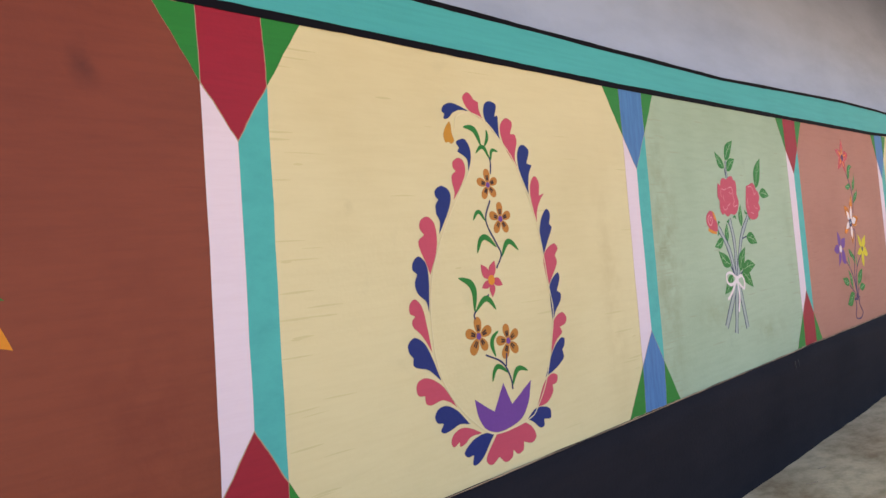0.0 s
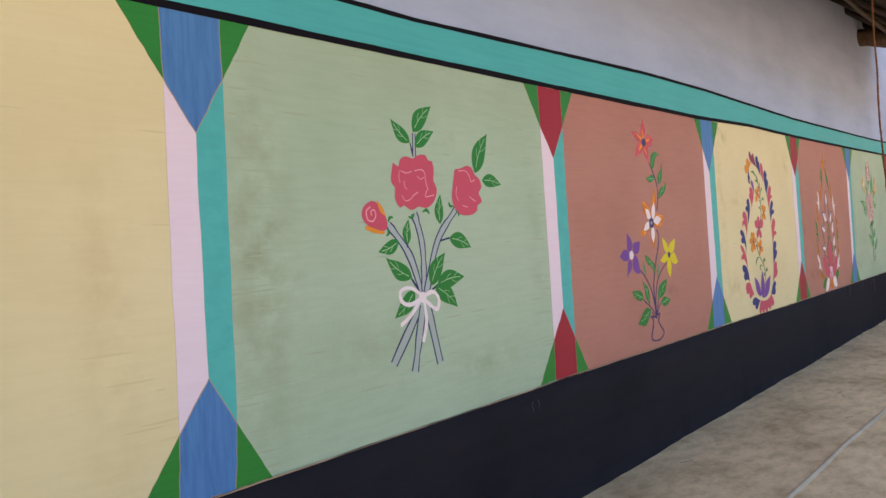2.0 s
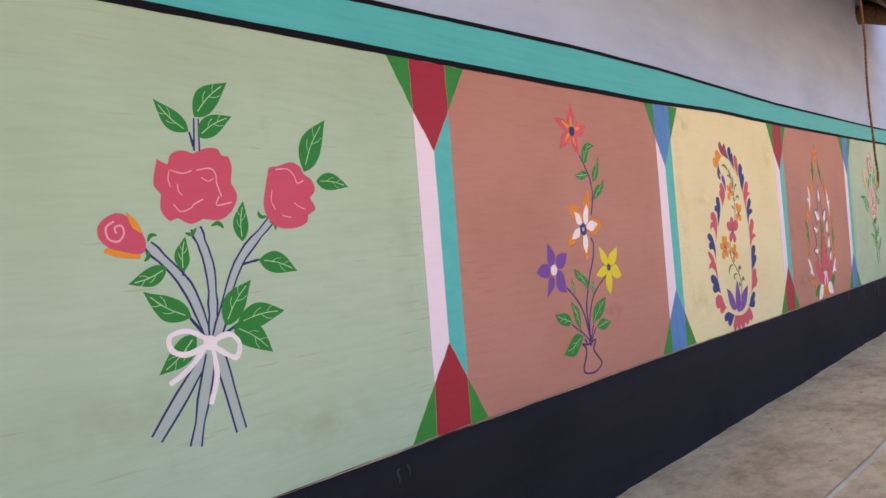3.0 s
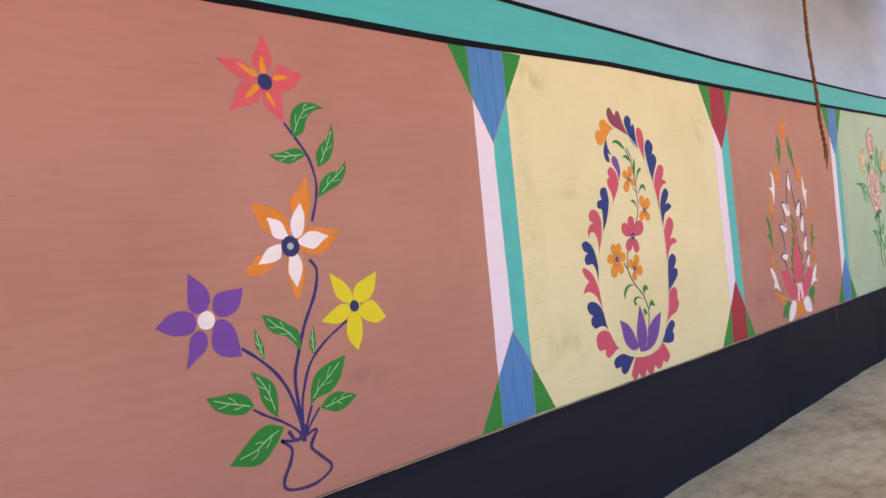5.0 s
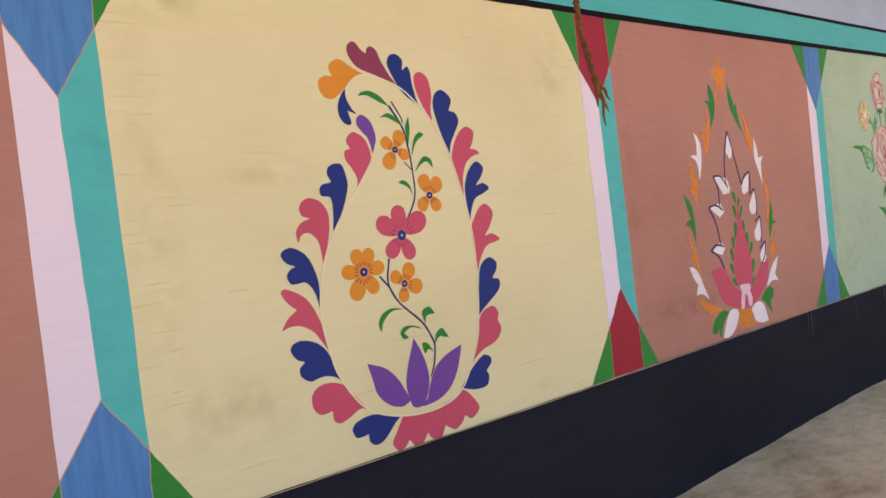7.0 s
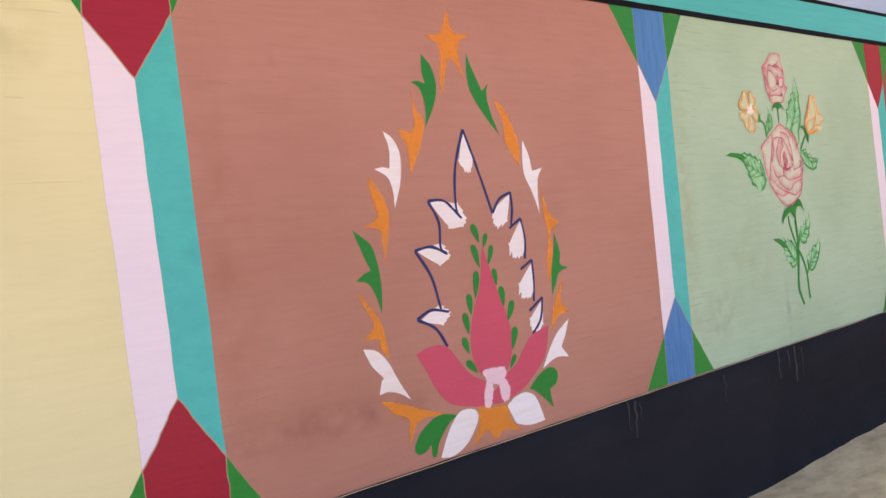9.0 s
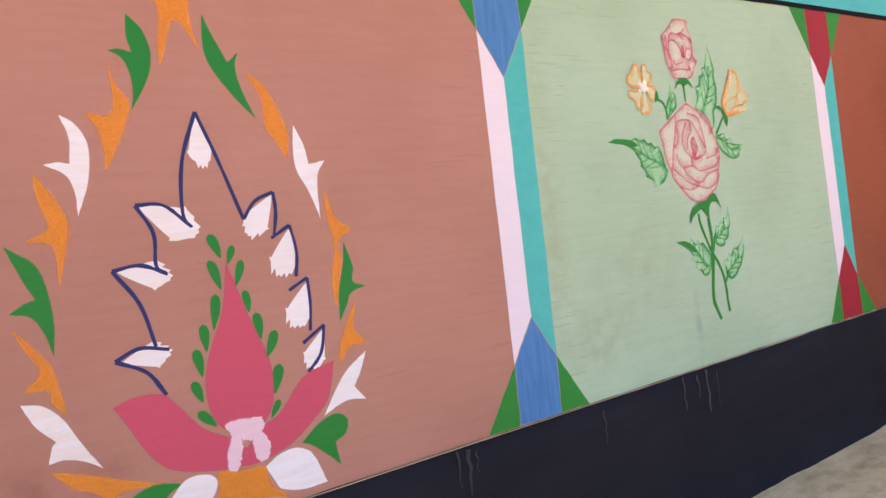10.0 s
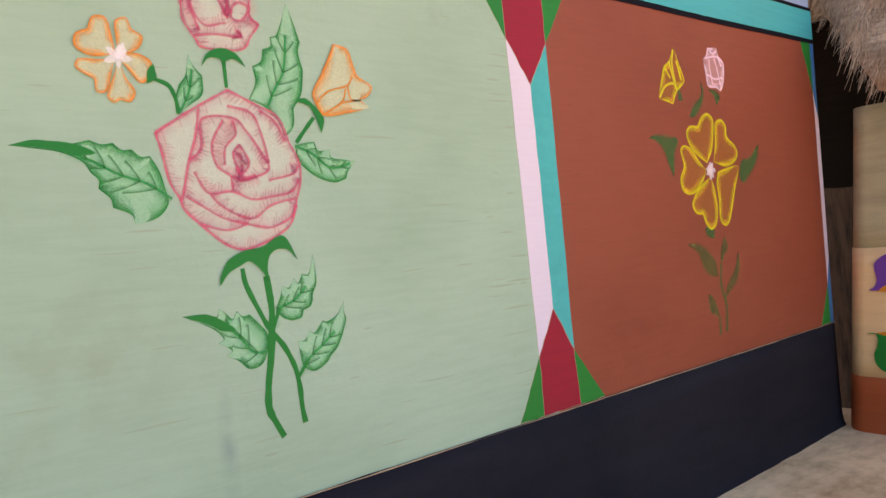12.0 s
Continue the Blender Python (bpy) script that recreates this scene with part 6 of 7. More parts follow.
    pencil(m, 'rosepencil', [(-0.087, 1.567), (-0.082, 1.532), (-0.112, 1.497), (-0.117, 1.453)], 0.006, side=-1)
    pencil(m, 'rosepencil', [(-0.075, 1.507), (-0.094, 1.48), (-0.077, 1.434), (-0.052, 1.46), (-0.075, 1.507)], 0.006, side=1)
    pencil(m, 'rosepencil', [(-0.099, 1.603), (-0.036, 1.587), (-0.012, 1.532), (0.003, 1.459)], 0.006, side=-1)
    pencil(m, 'rosepencil', [(-0.014, 1.596), (0.027, 1.569), (0.055, 1.516)], 0.005, side=-1)
    pencil(m, 'rosepencil', [(-0.003, 1.414), (0.066, 1.43), (0.086, 1.452)], 0.006, side=1)
    pencil(m, 'rosepencil', [(-0.197, 1.437), (-0.166, 1.385), (-0.105, 1.387), (-0.053, 1.366), (-0.009, 1.37), (0.06, 1.384), (0.087, 1.42)], 0.006, side=1)
    pencil(m, 'rosepencil', [(-0.161, 1.38), (-0.13, 1.348), (-0.059, 1.317), (0, 1.35), (0.071, 1.366)], 0.006, side=1)
    pencil(m, 'rosepencil', [(-0.222, 1.379), (-0.18, 1.351), (-0.133, 1.322), (-0.071, 1.304), (-0.008, 1.292), (0.051, 1.316), (0.073, 1.347)], 0.006, side=1)
    pencil(m, 'rosepencil', [(-0.194, 1.311), (-0.127, 1.291), (-0.071, 1.304)], 0.005, side=1)
    pencil(m, 'rosepencil', [(-0.104, 1.426), (-0.103, 1.387)], 0.006, side=1)
    pencil(m, 'rosepencil', [(-0.088, 1.448), (-0.069, 1.422), (-0.037, 1.428)], 0.009, side=-1)
    faint(m, 'rosewash', [(-0.208, 1.909, 1), (-0.195, 1.858), (-0.192, 1.808), (-0.167, 1.766), (-0.145, 1.743), (-0.049, 1.748), (-0.018, 1.786), (0.007, 1.819, 1), (-0.017, 1.84), (-0.014, 1.9), (-0.036, 1.956), (-0.037, 1.981), (-0.116, 1.981), (-0.161, 1.941)], 'rose')
    pencil(m, 'rosepencil', [(-0.208, 1.909), (-0.195, 1.858), (-0.192, 1.808), (-0.167, 1.766), (-0.145, 1.743), (-0.049, 1.748), (-0.018, 1.786), (0.007, 1.819)], 0.006, side=1)
    pencil(m, 'rosepencil', [(0.007, 1.819), (-0.017, 1.84), (-0.014, 1.9), (-0.036, 1.956), (-0.037, 1.981), (-0.116, 1.981), (-0.161, 1.941), (-0.208, 1.909)], 0.006, side=1)
    pencil(m, 'rosepencil', [(-0.168, 1.887), (-0.136, 1.896), (-0.099, 1.868), (-0.078, 1.826), (-0.075, 1.88)], 0.006, side=1)
    pencil(m, 'rosepencil', [(-0.168, 1.887), (-0.148, 1.924), (-0.102, 1.921), (-0.055, 1.948)], 0.006, side=-1)
    pencil(m, 'rosepencil', [(-0.112, 1.92), (-0.081, 1.928), (-0.029, 1.91), (-0.014, 1.9)], 0.005, side=-1)
    pencil(m, 'rosepencil', [(-0.046, 1.869), (-0.019, 1.858), (-0.04, 1.824), (-0.066, 1.827), (-0.062, 1.854), (-0.046, 1.869)], 0.006, side=1)
    pencil(m, 'rosepencil', [(-0.168, 1.887), (-0.168, 1.836), (-0.138, 1.799), (-0.084, 1.812)], 0.005, side=1)
    pencil(m, 'rosepencil', [(-0.166, 1.771), (-0.109, 1.78), (-0.045, 1.779), (-0.055, 1.797)], 0.006, side=1)
    pencil(m, 'rosepencil', [(-0.18, 1.914), (-0.176, 1.849), (-0.153, 1.785)], 0.005, side=-1)
    outlined_petal(m, ('orange_soft', 'orangewash', 'orangepale'), [(-0.354, 1.705, 1), (-0.407, 1.697), (-0.439, 1.715), (-0.436, 1.744), (-0.41, 1.758, 1), (-0.397, 1.787), (-0.371, 1.789), (-0.361, 1.762)], 'petal')
    outlined_petal(m, ('orange_soft', 'orangewash', 'orangepale'), [(-0.347, 1.705, 1), (-0.352, 1.763), (-0.348, 1.785), (-0.325, 1.793), (-0.314, 1.768, 1), (-0.291, 1.754), (-0.299, 1.728), (-0.32, 1.713)], 'petal')
    outlined_petal(m, ('orange_soft', 'orangewash', 'orangepale'), [(-0.348, 1.699, 1), (-0.312, 1.713), (-0.276, 1.696), (-0.281, 1.658), (-0.305, 1.644), (-0.33, 1.673)], 'petal')
    outlined_petal(m, ('orange_soft', 'orangewash', 'orangepale'), [(-0.348, 1.697, 1), (-0.337, 1.656), (-0.317, 1.623), (-0.33, 1.598), (-0.352, 1.602, 1), (-0.367, 1.594), (-0.38, 1.609), (-0.363, 1.655)], 'petal')
    outlined_petal(m, ('orange_soft', 'orangewash', 'orangepale'), [(-0.358, 1.698, 1), (-0.386, 1.691), (-0.434, 1.688), (-0.441, 1.668), (-0.404, 1.645, 1), (-0.402, 1.618), (-0.381, 1.618), (-0.368, 1.654)], 'petal')
    rays(m, 'white', (-0.351, 1.7), [(-0.379, 1.725), (-0.331, 1.741), (-0.31, 1.695), (-0.348, 1.669), (-0.388, 1.683), (-0.324, 1.722)])
    outlined_petal(m, ('orange_soft', 'orangewash', 'orangepale'), [(0.226, 1.793, 1), (0.27, 1.783), (0.288, 1.739), (0.299, 1.71), (0.345, 1.682), (0.329, 1.653), (0.302, 1.641, 1), (0.332, 1.619, 1), (0.258, 1.601), (0.176, 1.59), (0.155, 1.619), (0.147, 1.651), (0.185, 1.714)], 'bud')
    stroke(m, 'orange_soft', [(0.155, 1.622), (0.197, 1.658), (0.261, 1.679), (0.28, 1.709)], 0.005, 'petal_line')
    stroke(m, 'orange_soft', [(0.177, 1.594), (0.238, 1.63), (0.255, 1.669)], 0.005, 'petal_line')
    stroke(m, 'orange_soft', [(0.261, 1.679), (0.271, 1.64), (0.302, 1.641), (0.238, 1.63)], 0.005, 'petal_line')
    stroke(m, 'orange_soft', [(0.185, 1.714), (0.214, 1.757), (0.225, 1.789)], 0.004, 'petal_line')
    blot(m, 'green', [(-0.157, 1.155, 1), (-0.157, 1.174), (-0.134, 1.215), (-0.093, 1.237), (-0.037, 1.246), (0.013, 1.271), (0.035, 1.259), (0.059, 1.203, 1), (0.032, 1.23), (0, 1.232), (-0.022, 1.212), (-0.029, 1.154, 1), (-0.045, 1.181), (-0.075, 1.208), (-0.098, 1.2), (-0.13, 1.184)], 'calyx')
    blot(m, 'green', [(-0.158, 1.694, 1), (-0.141, 1.73), (-0.103, 1.748), (-0.063, 1.737), (-0.04, 1.703, 1), (-0.069, 1.72), (-0.091, 1.714), (-0.098, 1.708), (-0.111, 1.718), (-0.136, 1.717)], 'calyx')
    blot(m, 'green', [(-0.272, 1.692, 1), (-0.266, 1.658), (-0.291, 1.643, 1), (-0.288, 1.675)], 'calyx')
    blot(m, 'green', [(0.086, 1.626, 1), (0.123, 1.636), (0.154, 1.613), (0.178, 1.581), (0.165, 1.541, 1), (0.15, 1.584), (0.131, 1.613)], 'calyx')


def paint_yellow_blossom(m):
    soft_blot(m, ('darkgreen', 'fadedgreen', 'fadedbrown'), [(-0.405, 1.571, 1), (-0.337, 1.591), (-0.253, 1.587), (-0.187, 1.569), (-0.213, 1.505), (-0.24, 1.406, 1), (-0.276, 1.454), (-0.318, 1.521), (-0.358, 1.555)], 'leaf')
    soft_blot(m, ('darkgreen', 'fadedgreen', 'fadedbrown'), [(0.343, 1.485), (0.424, 1.507), (0.531, 1.567, 1), (0.512, 1.486), (0.431, 1.408), (0.347, 1.371), (0.314, 1.401)], 'leaf')
    soft_blot(m, ('darkgreen', 'fadedgreen', 'fadedbrown'), [(-0.082, 1.669, 1), (-0.046, 1.731), (0.022, 1.778), (0.032, 1.843, 1), (0.057, 1.791), (0.034, 1.728), (-0.027, 1.672)], 'leaf')
    soft_blot(m, ('darkgreen', 'fadedgreen', 'fadedbrown'), [(0.094, 1.806, 1), (0.163, 1.806), (0.194, 1.774), (0.157, 1.735, 1), (0.134, 1.778)], 'leaf')
    soft_blot(m, ('darkgreen', 'fadedgreen', 'fadedbrown'), [(-0.155, 1.794, 1), (-0.127, 1.769), (-0.127, 1.739, 1), (-0.162, 1.742)], 'leaf')
    soft_blot(m, ('darkgreen', 'fadedgreen', 'fadedbrown'), [(-0.019, 1.18), (0.053, 1.177), (0.046, 1.126), (-0.015, 1.14)], 'leaf')
    soft_blot(m, ('fadedgreen', 'fadedgreen', 'fadedbrown'), [(-0.177, 1.113, 1), (-0.107, 1.12), (-0.031, 1.097), (0.054, 1.019), (0.054, 0.95, 1), (-0.019, 0.952), (-0.078, 1.005), (-0.106, 1.065)], 'leaf')
    soft_blot(m, ('fadedgreen', 'fadedgreen', 'fadedbrown'), [(0.137, 1.133, 1), (0.164, 1.079), (0.121, 1.029), (0.087, 1.006, 1), (0.088, 1.076)], 'leaf')
    soft_blot(m, ('fadedgreen', 'fadedgreen', 'fadedbrown'), [(0.25, 1.056, 1), (0.265, 0.983), (0.226, 0.906), (0.146, 0.862), (0.103, 0.848, 1), (0.123, 0.909), (0.201, 0.98)], 'leaf')
    soft_blot(m, ('fadedgreen', 'fadedgreen', 'fadedbrown'), [(-0.039, 0.883, 1), (0.019, 0.851), (0.041, 0.771, 1), (-0.029, 0.788), (-0.046, 0.833)], 'leaf')
    stroke(m, 'fadedgreen', [(0.087, 1.006), (0.077, 0.903), (0.108, 0.814), (0.095, 0.693)], 0.02)
    stroke(m, 'fadedgreen', [(0.041, 0.771), (0.039, 0.686)], 0.016)
    outlined_petal(m, ('yellow', 'yellowwash', 'yellowpale'), [(0.034, 1.467, 1), (-0.051, 1.507), (-0.104, 1.554), (-0.12, 1.601), (-0.088, 1.631), (-0.023, 1.634, 1), (0.017, 1.679), (0.068, 1.696), (0.113, 1.67), (0.107, 1.597), (0.086, 1.527)], 'petal')
    outlined_petal(m, ('yellow', 'yellowwash', 'yellowpale'), [(0.093, 1.473, 1), (0.117, 1.564), (0.13, 1.653), (0.183, 1.673), (0.225, 1.643), (0.228, 1.593), (0.29, 1.557), (0.317, 1.52), (0.289, 1.479), (0.196, 1.452)], 'petal')
    outlined_petal(m, ('yellow', 'yellowwash', 'yellowpale'), [(0.121, 1.428, 1), (0.21, 1.447), (0.306, 1.455), (0.306, 1.42), (0.268, 1.345), (0.228, 1.255), (0.192, 1.193), (0.154, 1.176), (0.112, 1.205), (0.112, 1.304), (0.103, 1.374)], 'petal')
    outlined_petal(m, ('yellow', 'yellowwash', 'yellowpale'), [(0.058, 1.403, 1), (0.084, 1.348), (0.096, 1.26), (0.075, 1.188), (0.032, 1.165), (-0.012, 1.19), (-0.034, 1.237, 1), (-0.089, 1.244), (-0.115, 1.285), (-0.076, 1.334), (-0.003, 1.381)], 'petal')
    outlined_petal(m, ('yellow', 'yellowwash', 'yellowpale'), [(0.024, 1.434, 1), (-0.036, 1.482), (-0.093, 1.532), (-0.146, 1.545), (-0.176, 1.523), (-0.159, 1.454), (-0.193, 1.4), (-0.183, 1.349), (-0.136, 1.328), (-0.075, 1.339), (-0.012, 1.386)], 'petal')
    rays(m, 'white', (0.058, 1.436), [(0.061, 1.485), (0.089, 1.478), (0.117, 1.434), (0.091, 1.392), (0.059, 1.377), (0.015, 1.408), (0.011, 1.444), (0.033, 1.465)])
    outlined_petal(m, ('yellow', 'yellowwash', 'yellowpale'), [(-0.168, 1.974, 1), (-0.145, 1.92), (-0.1, 1.832), (-0.121, 1.808), (-0.166, 1.776), (-0.205, 1.72, 1), (-0.263, 1.731), (-0.312, 1.737, 1), (-0.286, 1.808), (-0.255, 1.878), (-0.213, 1.906)], 'bud')
    stroke(m, 'yellow', [(-0.303, 1.743), (-0.254, 1.794), (-0.192, 1.811), (-0.165, 1.783)], 0.011, 'petal_line')
    stroke(m, 'yellow', [(-0.175, 1.959), (-0.189, 1.891), (-0.168, 1.795)], 0.011, 'petal_line')
    stroke(m, 'yellow', [(-0.251, 1.878), (-0.21, 1.831)], 0.01, 'petal_line')
    stroke(m, 'yellow', [(-0.213, 1.906), (-0.182, 1.816)], 0.01, 'petal_line')
    stroke(m, 'yellow', [(-0.155, 1.912), (-0.127, 1.83)], 0.01, 'petal_line')
    outlined_petal(m, ('rosewhite', 'rosehatch', 'budpink'), [(0.112, 1.997, 1), (0.198, 2.006, 1), (0.203, 1.972), (0.249, 1.939), (0.245, 1.875), (0.227, 1.829), (0.203, 1.803, 1), (0.165, 1.816), (0.096, 1.819), (0.08, 1.88), (0.066, 1.945, 1), (0.092, 1.956)], 'bud')
    stroke(m, 'rosewhite', [(0.081, 1.947), (0.187, 1.963), (0.226, 1.921)], 0.009, 'petal_line')
    stroke(m, 'rosewhite', [(0.119, 1.946), (0.122, 1.894), (0.137, 1.83)], 0.01, 'petal_line')
    stroke(m, 'rosewhite', [(0.165, 1.955), (0.187, 1.9), (0.203, 1.835)], 0.01, 'petal_line')
    stroke(m, 'rosewhite', [(0.094, 1.873), (0.156, 1.858), (0.223, 1.868)], 0.009, 'petal_line')
    stroke(m, 'rosewhite', [(0.13, 1.986), (0.159, 1.975), (0.191, 1.992)], 0.01, 'petal_line')


def paint_edge_flower(m):
    leaf(m, 'orange', (0.313, 1.35), (0.446, 1.263), 0.5)
    leaf(m, 'orange', (0.313, 1.35), (0.358, 1.186), 0.5)
    leaf(m, 'orange', (0.313, 1.35), (0.213, 1.278), 0.5)
    leaf(m, 'orange', (0.313, 1.35), (0.332, 1.483), 0.5)
    leaf(m, 'green', (0.344, 1.392), (0.439, 1.367), 0.3)
    disc(m, 'navy', (0.313, 1.35), 0.03)


MURALS = (
    (-3.0, paint_edge_flower, "painted_flower", "orange painted flower with a green leaf on brown"),
    (-1.0, paint_paisley_on_cream, "painted_paisley", "painted paisley of pink and blue petals on cream"),
    (0.975, paint_rose_bouquet, "painted_bouquet", "painted pink rose bouquet with a white bow on green"),
    (2.955, paint_flower_vase, "painted_vase", "painted vase with purple, yellow and white star flowers"),
    (4.965, paint_paisley_with_plum_tip, "painted_paisley", "painted paisley with orange and plum petals at its tip"),
    (6.98, paint_flaming_lotus, "painted_lotus", "painted pink lotus in a flame-shaped wreath on terracotta"),
    (9.03, paint_pencilled_rose, "painted_rose", "delicately outlined pink rose with green leaves on green"),
    (11.15, paint_yellow_blossom, "painted_blossom", "yellow outlined blossom with dark leaves on brown"),
)
for x, draw, name, label in MURALS:
    COAT["x"], COAT["now"] = x, 0.0
    draw(thing(name, label, "mural", "flower murals"))
COAT["x"] = 0.0

# ---- ground and veranda floor ----
SEAM = -0.862


def uneven(name, x0, x1, y0, y1, nx, ny, z, rise, mat, depth=0.0):
    verts = []
    for j in range(ny + 1):
        for i in range(nx + 1):
            x, y = x0 + (x1 - x0) * i / nx, y0 + (y1 - y0) * j / ny
            verts.append((x, y, z + rise * (noise.noise(Vector((x * 1.1, y * 1.6, 2))) + 0.4 * noise.noise(Vector((x * 5, y * 5, 7))))))
    faces = [(j * (nx + 1) + i, j * (nx + 1) + i + 1, (j + 1) * (nx + 1) + i + 1, (j + 1) * (nx + 1) + i) for j in range(ny) for i in range(nx)]
    return mesh_object(name, verts, faces, mat, smooth=True)


floor = uneven("floor", WALL_START, 16.0, -2.6, 0.3, 240, 36, 0.0, 0.006, MUD_FLOOR)
tagged(floor, "swept grey-brown mud veranda floor", "floor", kind="structure")
bm = bmesh.new()
prev = None
for i in range(200):
    x = WALL_START + 23 * i / 199
    y = SEAM - 0.02 * (x - 2.5) + 0.012 * noise.noise(Vector((x * 1.3, 0, 5)))
    w = 0.011 * (1 + 0.4 * noise.noise(Vector((x * 4, 1, 5))))
    ring = [bm.verts.new((x, y + dy, z)) for dy, z in ((-w * 1.6, -0.012), (-w, 0.007), (0, 0.012), (w, 0.007), (w * 1.6, -0.012))]
    if prev:
        for a in range(4):
            bm.faces.new((prev[a], prev[a + 1], ring[a + 1], ring[a]))
    prev = ring
tagged(part("floor_ridge", bm, RIDGE, smooth=True), "low pale mud ridge along the veranda floor", "floor edge", kind="structure")
random.seed(8)
verts, faces = [], []
for i in range(26):
    x, y, t = random.uniform(-2, 11.5), random.uniform(-1.3, -0.2), random.uniform(-0.6, 0.6)
    long, w, k = random.uniform(0.012, 0.05), random.uniform(0.0015, 0.004), len(verts)
    for e, h in ((-1, 0.4), (-0.3, 1.0), (0.4, 0.9), (1, 0.3)):
        px, py = x + e * long * math.cos(t), y + e * long * math.sin(t) + 0.004 * e * e
        z = 0.006 * (noise.noise(Vector((px * 1.1, py * 1.6, 2))) + 0.4 * noise.noise(Vector((px * 5, py * 5, 7))))
        verts += [(px, py - w * h, z - 0.001), (px, py, z + 0.003 + w * h * 0.5), (px, py + w * h, z - 0.001)]
    for q in range(3):
        for p in range(2):
            faces.append((k + 3 * q + p, k + 3 * q + p + 1, k + 3 * q + p + 4, k + 3 * q + p + 3))
tagged(mesh_object("straw_litter", verts, faces, STRAW), "short dry straw and leaf bits on the mud floor", "litter", kind="stuff")
bm = bmesh.new()
bmesh.ops.create_grid(bm, x_segments=2, y_segments=2, size=400)
for v in bm.verts:
    v.co.z = -0.06
tagged(part("ground", bm, EARTH), "bare packed courtyard earth", "ground", kind="structure")
block("wall_west", (WALL_START - 0.4, -1.05, -0.3), (WALL_START, 0.45, WALL_TOP - 0.4), LIMEWASH, bevel=0.02)
tagged(bpy.data.objects["wall_west"], "plain limewashed end wall of the veranda", "wall", kind="structure")

# ---- thatched roof over the veranda ----
RIDGE_Z, FALL, EAVE = 3.78, 0.8, -1.1


def roof_z(y):
    return RIDGE_Z + FALL * y


roof = thing("thatched_roof", "sooty thatched roof sloping down over the veranda", "roof")
bm = bmesh.new()
n = 120
rings = []
for i in range(n + 1):
    x = WALL_START - 0.3 + (9.8 - WALL_START + 0.3) * i / n
    ring = []
    for y, dz in ((1.2, 0.0), (-0.4, 0.0), (-1.0, 0.0), (EAVE, 0.0), (EAVE - 0.06, 0.12), (EAVE + 0.05, 0.3), (-0.4, 0.34), (1.2, 0.34)):
        k = noise.noise(Vector((x * 3, y * 4, dz * 9)))
        ring.append(bm.verts.new((x, y + 0.03 * k, roof_z(y) + dz + 0.035 * k)))
    rings.append(ring)
for a, b in zip(rings, rings[1:]):
    for j in range(8):
        bm.faces.new((a[j], b[j], b[(j + 1) % 8], a[(j + 1) % 8]))
bm.faces.new(rings[0])
bm.faces.new(rings[-1])
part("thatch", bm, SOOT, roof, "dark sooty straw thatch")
for i in range(19):
    x = WALL_START + 0.4 + 0.88 * i
    tube("rafter", [(x + 0.02 * k, y, roof_z(y) - 0.05) for k, y in enumerate((0.1, -0.4, -0.9, EAVE + 0.08))], [0.032, 0.03, 0.029, 0.026], BAMBOO, roof, 8, 0.1)
for y in (-0.45, -1.05):
    tube("batten", [(WALL_START + 0.3 + 1.36 * i, y + 0.01 * math.sin(i * 2.1), roof_z(y) - 0.11) for i in range(13)], [0.022] * 13, BAMBOO, roof, 8, 0.15)

# the wall plate at the far end, where a log rests on the wall
log = thing("roof_log", "rough grey log jutting from the wall under the thatch", "log")
tube("trunk", [(8.96, 0.2, 3.54), (9.0, -0.1, 3.5), (9.06, -0.35, 3.42), (9.1, -0.6, 3.24)], [0.1, 0.105, 0.1, 0.09], WOOD, log, 12, 0.25)

# ---- frayed rope ----
rope = thing("hanging_rope", "frayed brown coir rope hanging from the roof", "rope")
HANG = [(4.75, 3.1), (4.735, 2.8), (4.72, 2.55), (4.752, 2.34), (4.72, 2.12), (4.72, 1.95), (4.74, 1.85), (4.76, 1.75), (4.768, 1.65), (4.785, 1.6), (4.8, 1.552)]


def twisted(points, r, strands, turns, name):
    dense = []
    for a, b in zip(points, points[1:]):
        dense += [Vector(a).lerp(Vector(b), k / 10) for k in range(10)]
    dense.append(Vector(points[-1]))
    for s in range(strands):
        line = []
        for i, p in enumerate(dense):
            a = turns * math.tau * i / len(dense) + math.tau * s / strands
            line.append(p + Vector((math.cos(a), math.sin(a), 0)) * r * 0.75)
        tube(name, line, [r * (0.9 + 0.3 * noise.noise(Vector((i * 0.3, s, 0)))) for i in range(len(line))], ROPE, rope, 6)


twisted([(x, -0.93, z) for x, z in HANG], 0.0052, 2, 40, "strand")
for dx, dz, bend in ((0.03, -0.09, 0.012), (0.055, -0.035, 0.01), (0.045, -0.06, -0.008), (0.01, -0.05, 0.0)):
    a = Vector((4.8, -0.93, 1.556))
    b = a + Vector((dx, 0.01, dz))
    tube("frayed_end", [a, a.lerp(b, 0.4) + Vector((bend, 0, 0)), a.lerp(b, 0.75), b], [0.005, 0.004, 0.003, 0.001], ROPE, rope, 6)
random.seed(4)
for i in range(30):
    x, z = HANG[random.randrange(5, 11)]
    a = Vector((x + random.uniform(-0.006, 0.006), -0.93, z + random.uniform(-0.05, 0.03)))
    b = a + Vector((random.uniform(-0.014, 0.014), random.uniform(-0.012, 0.012), random.uniform(-0.02, 0.004)))
    tube("fibre", [a, b], [0.0004, 0.0002], ROPE, rope, 3)

# ---- the neighbouring hut past the wall's end ----
hut = thing("mud_hut", "neighbouring mud hut with olive, buff and rust painted wall", "hut")
X = 12.31


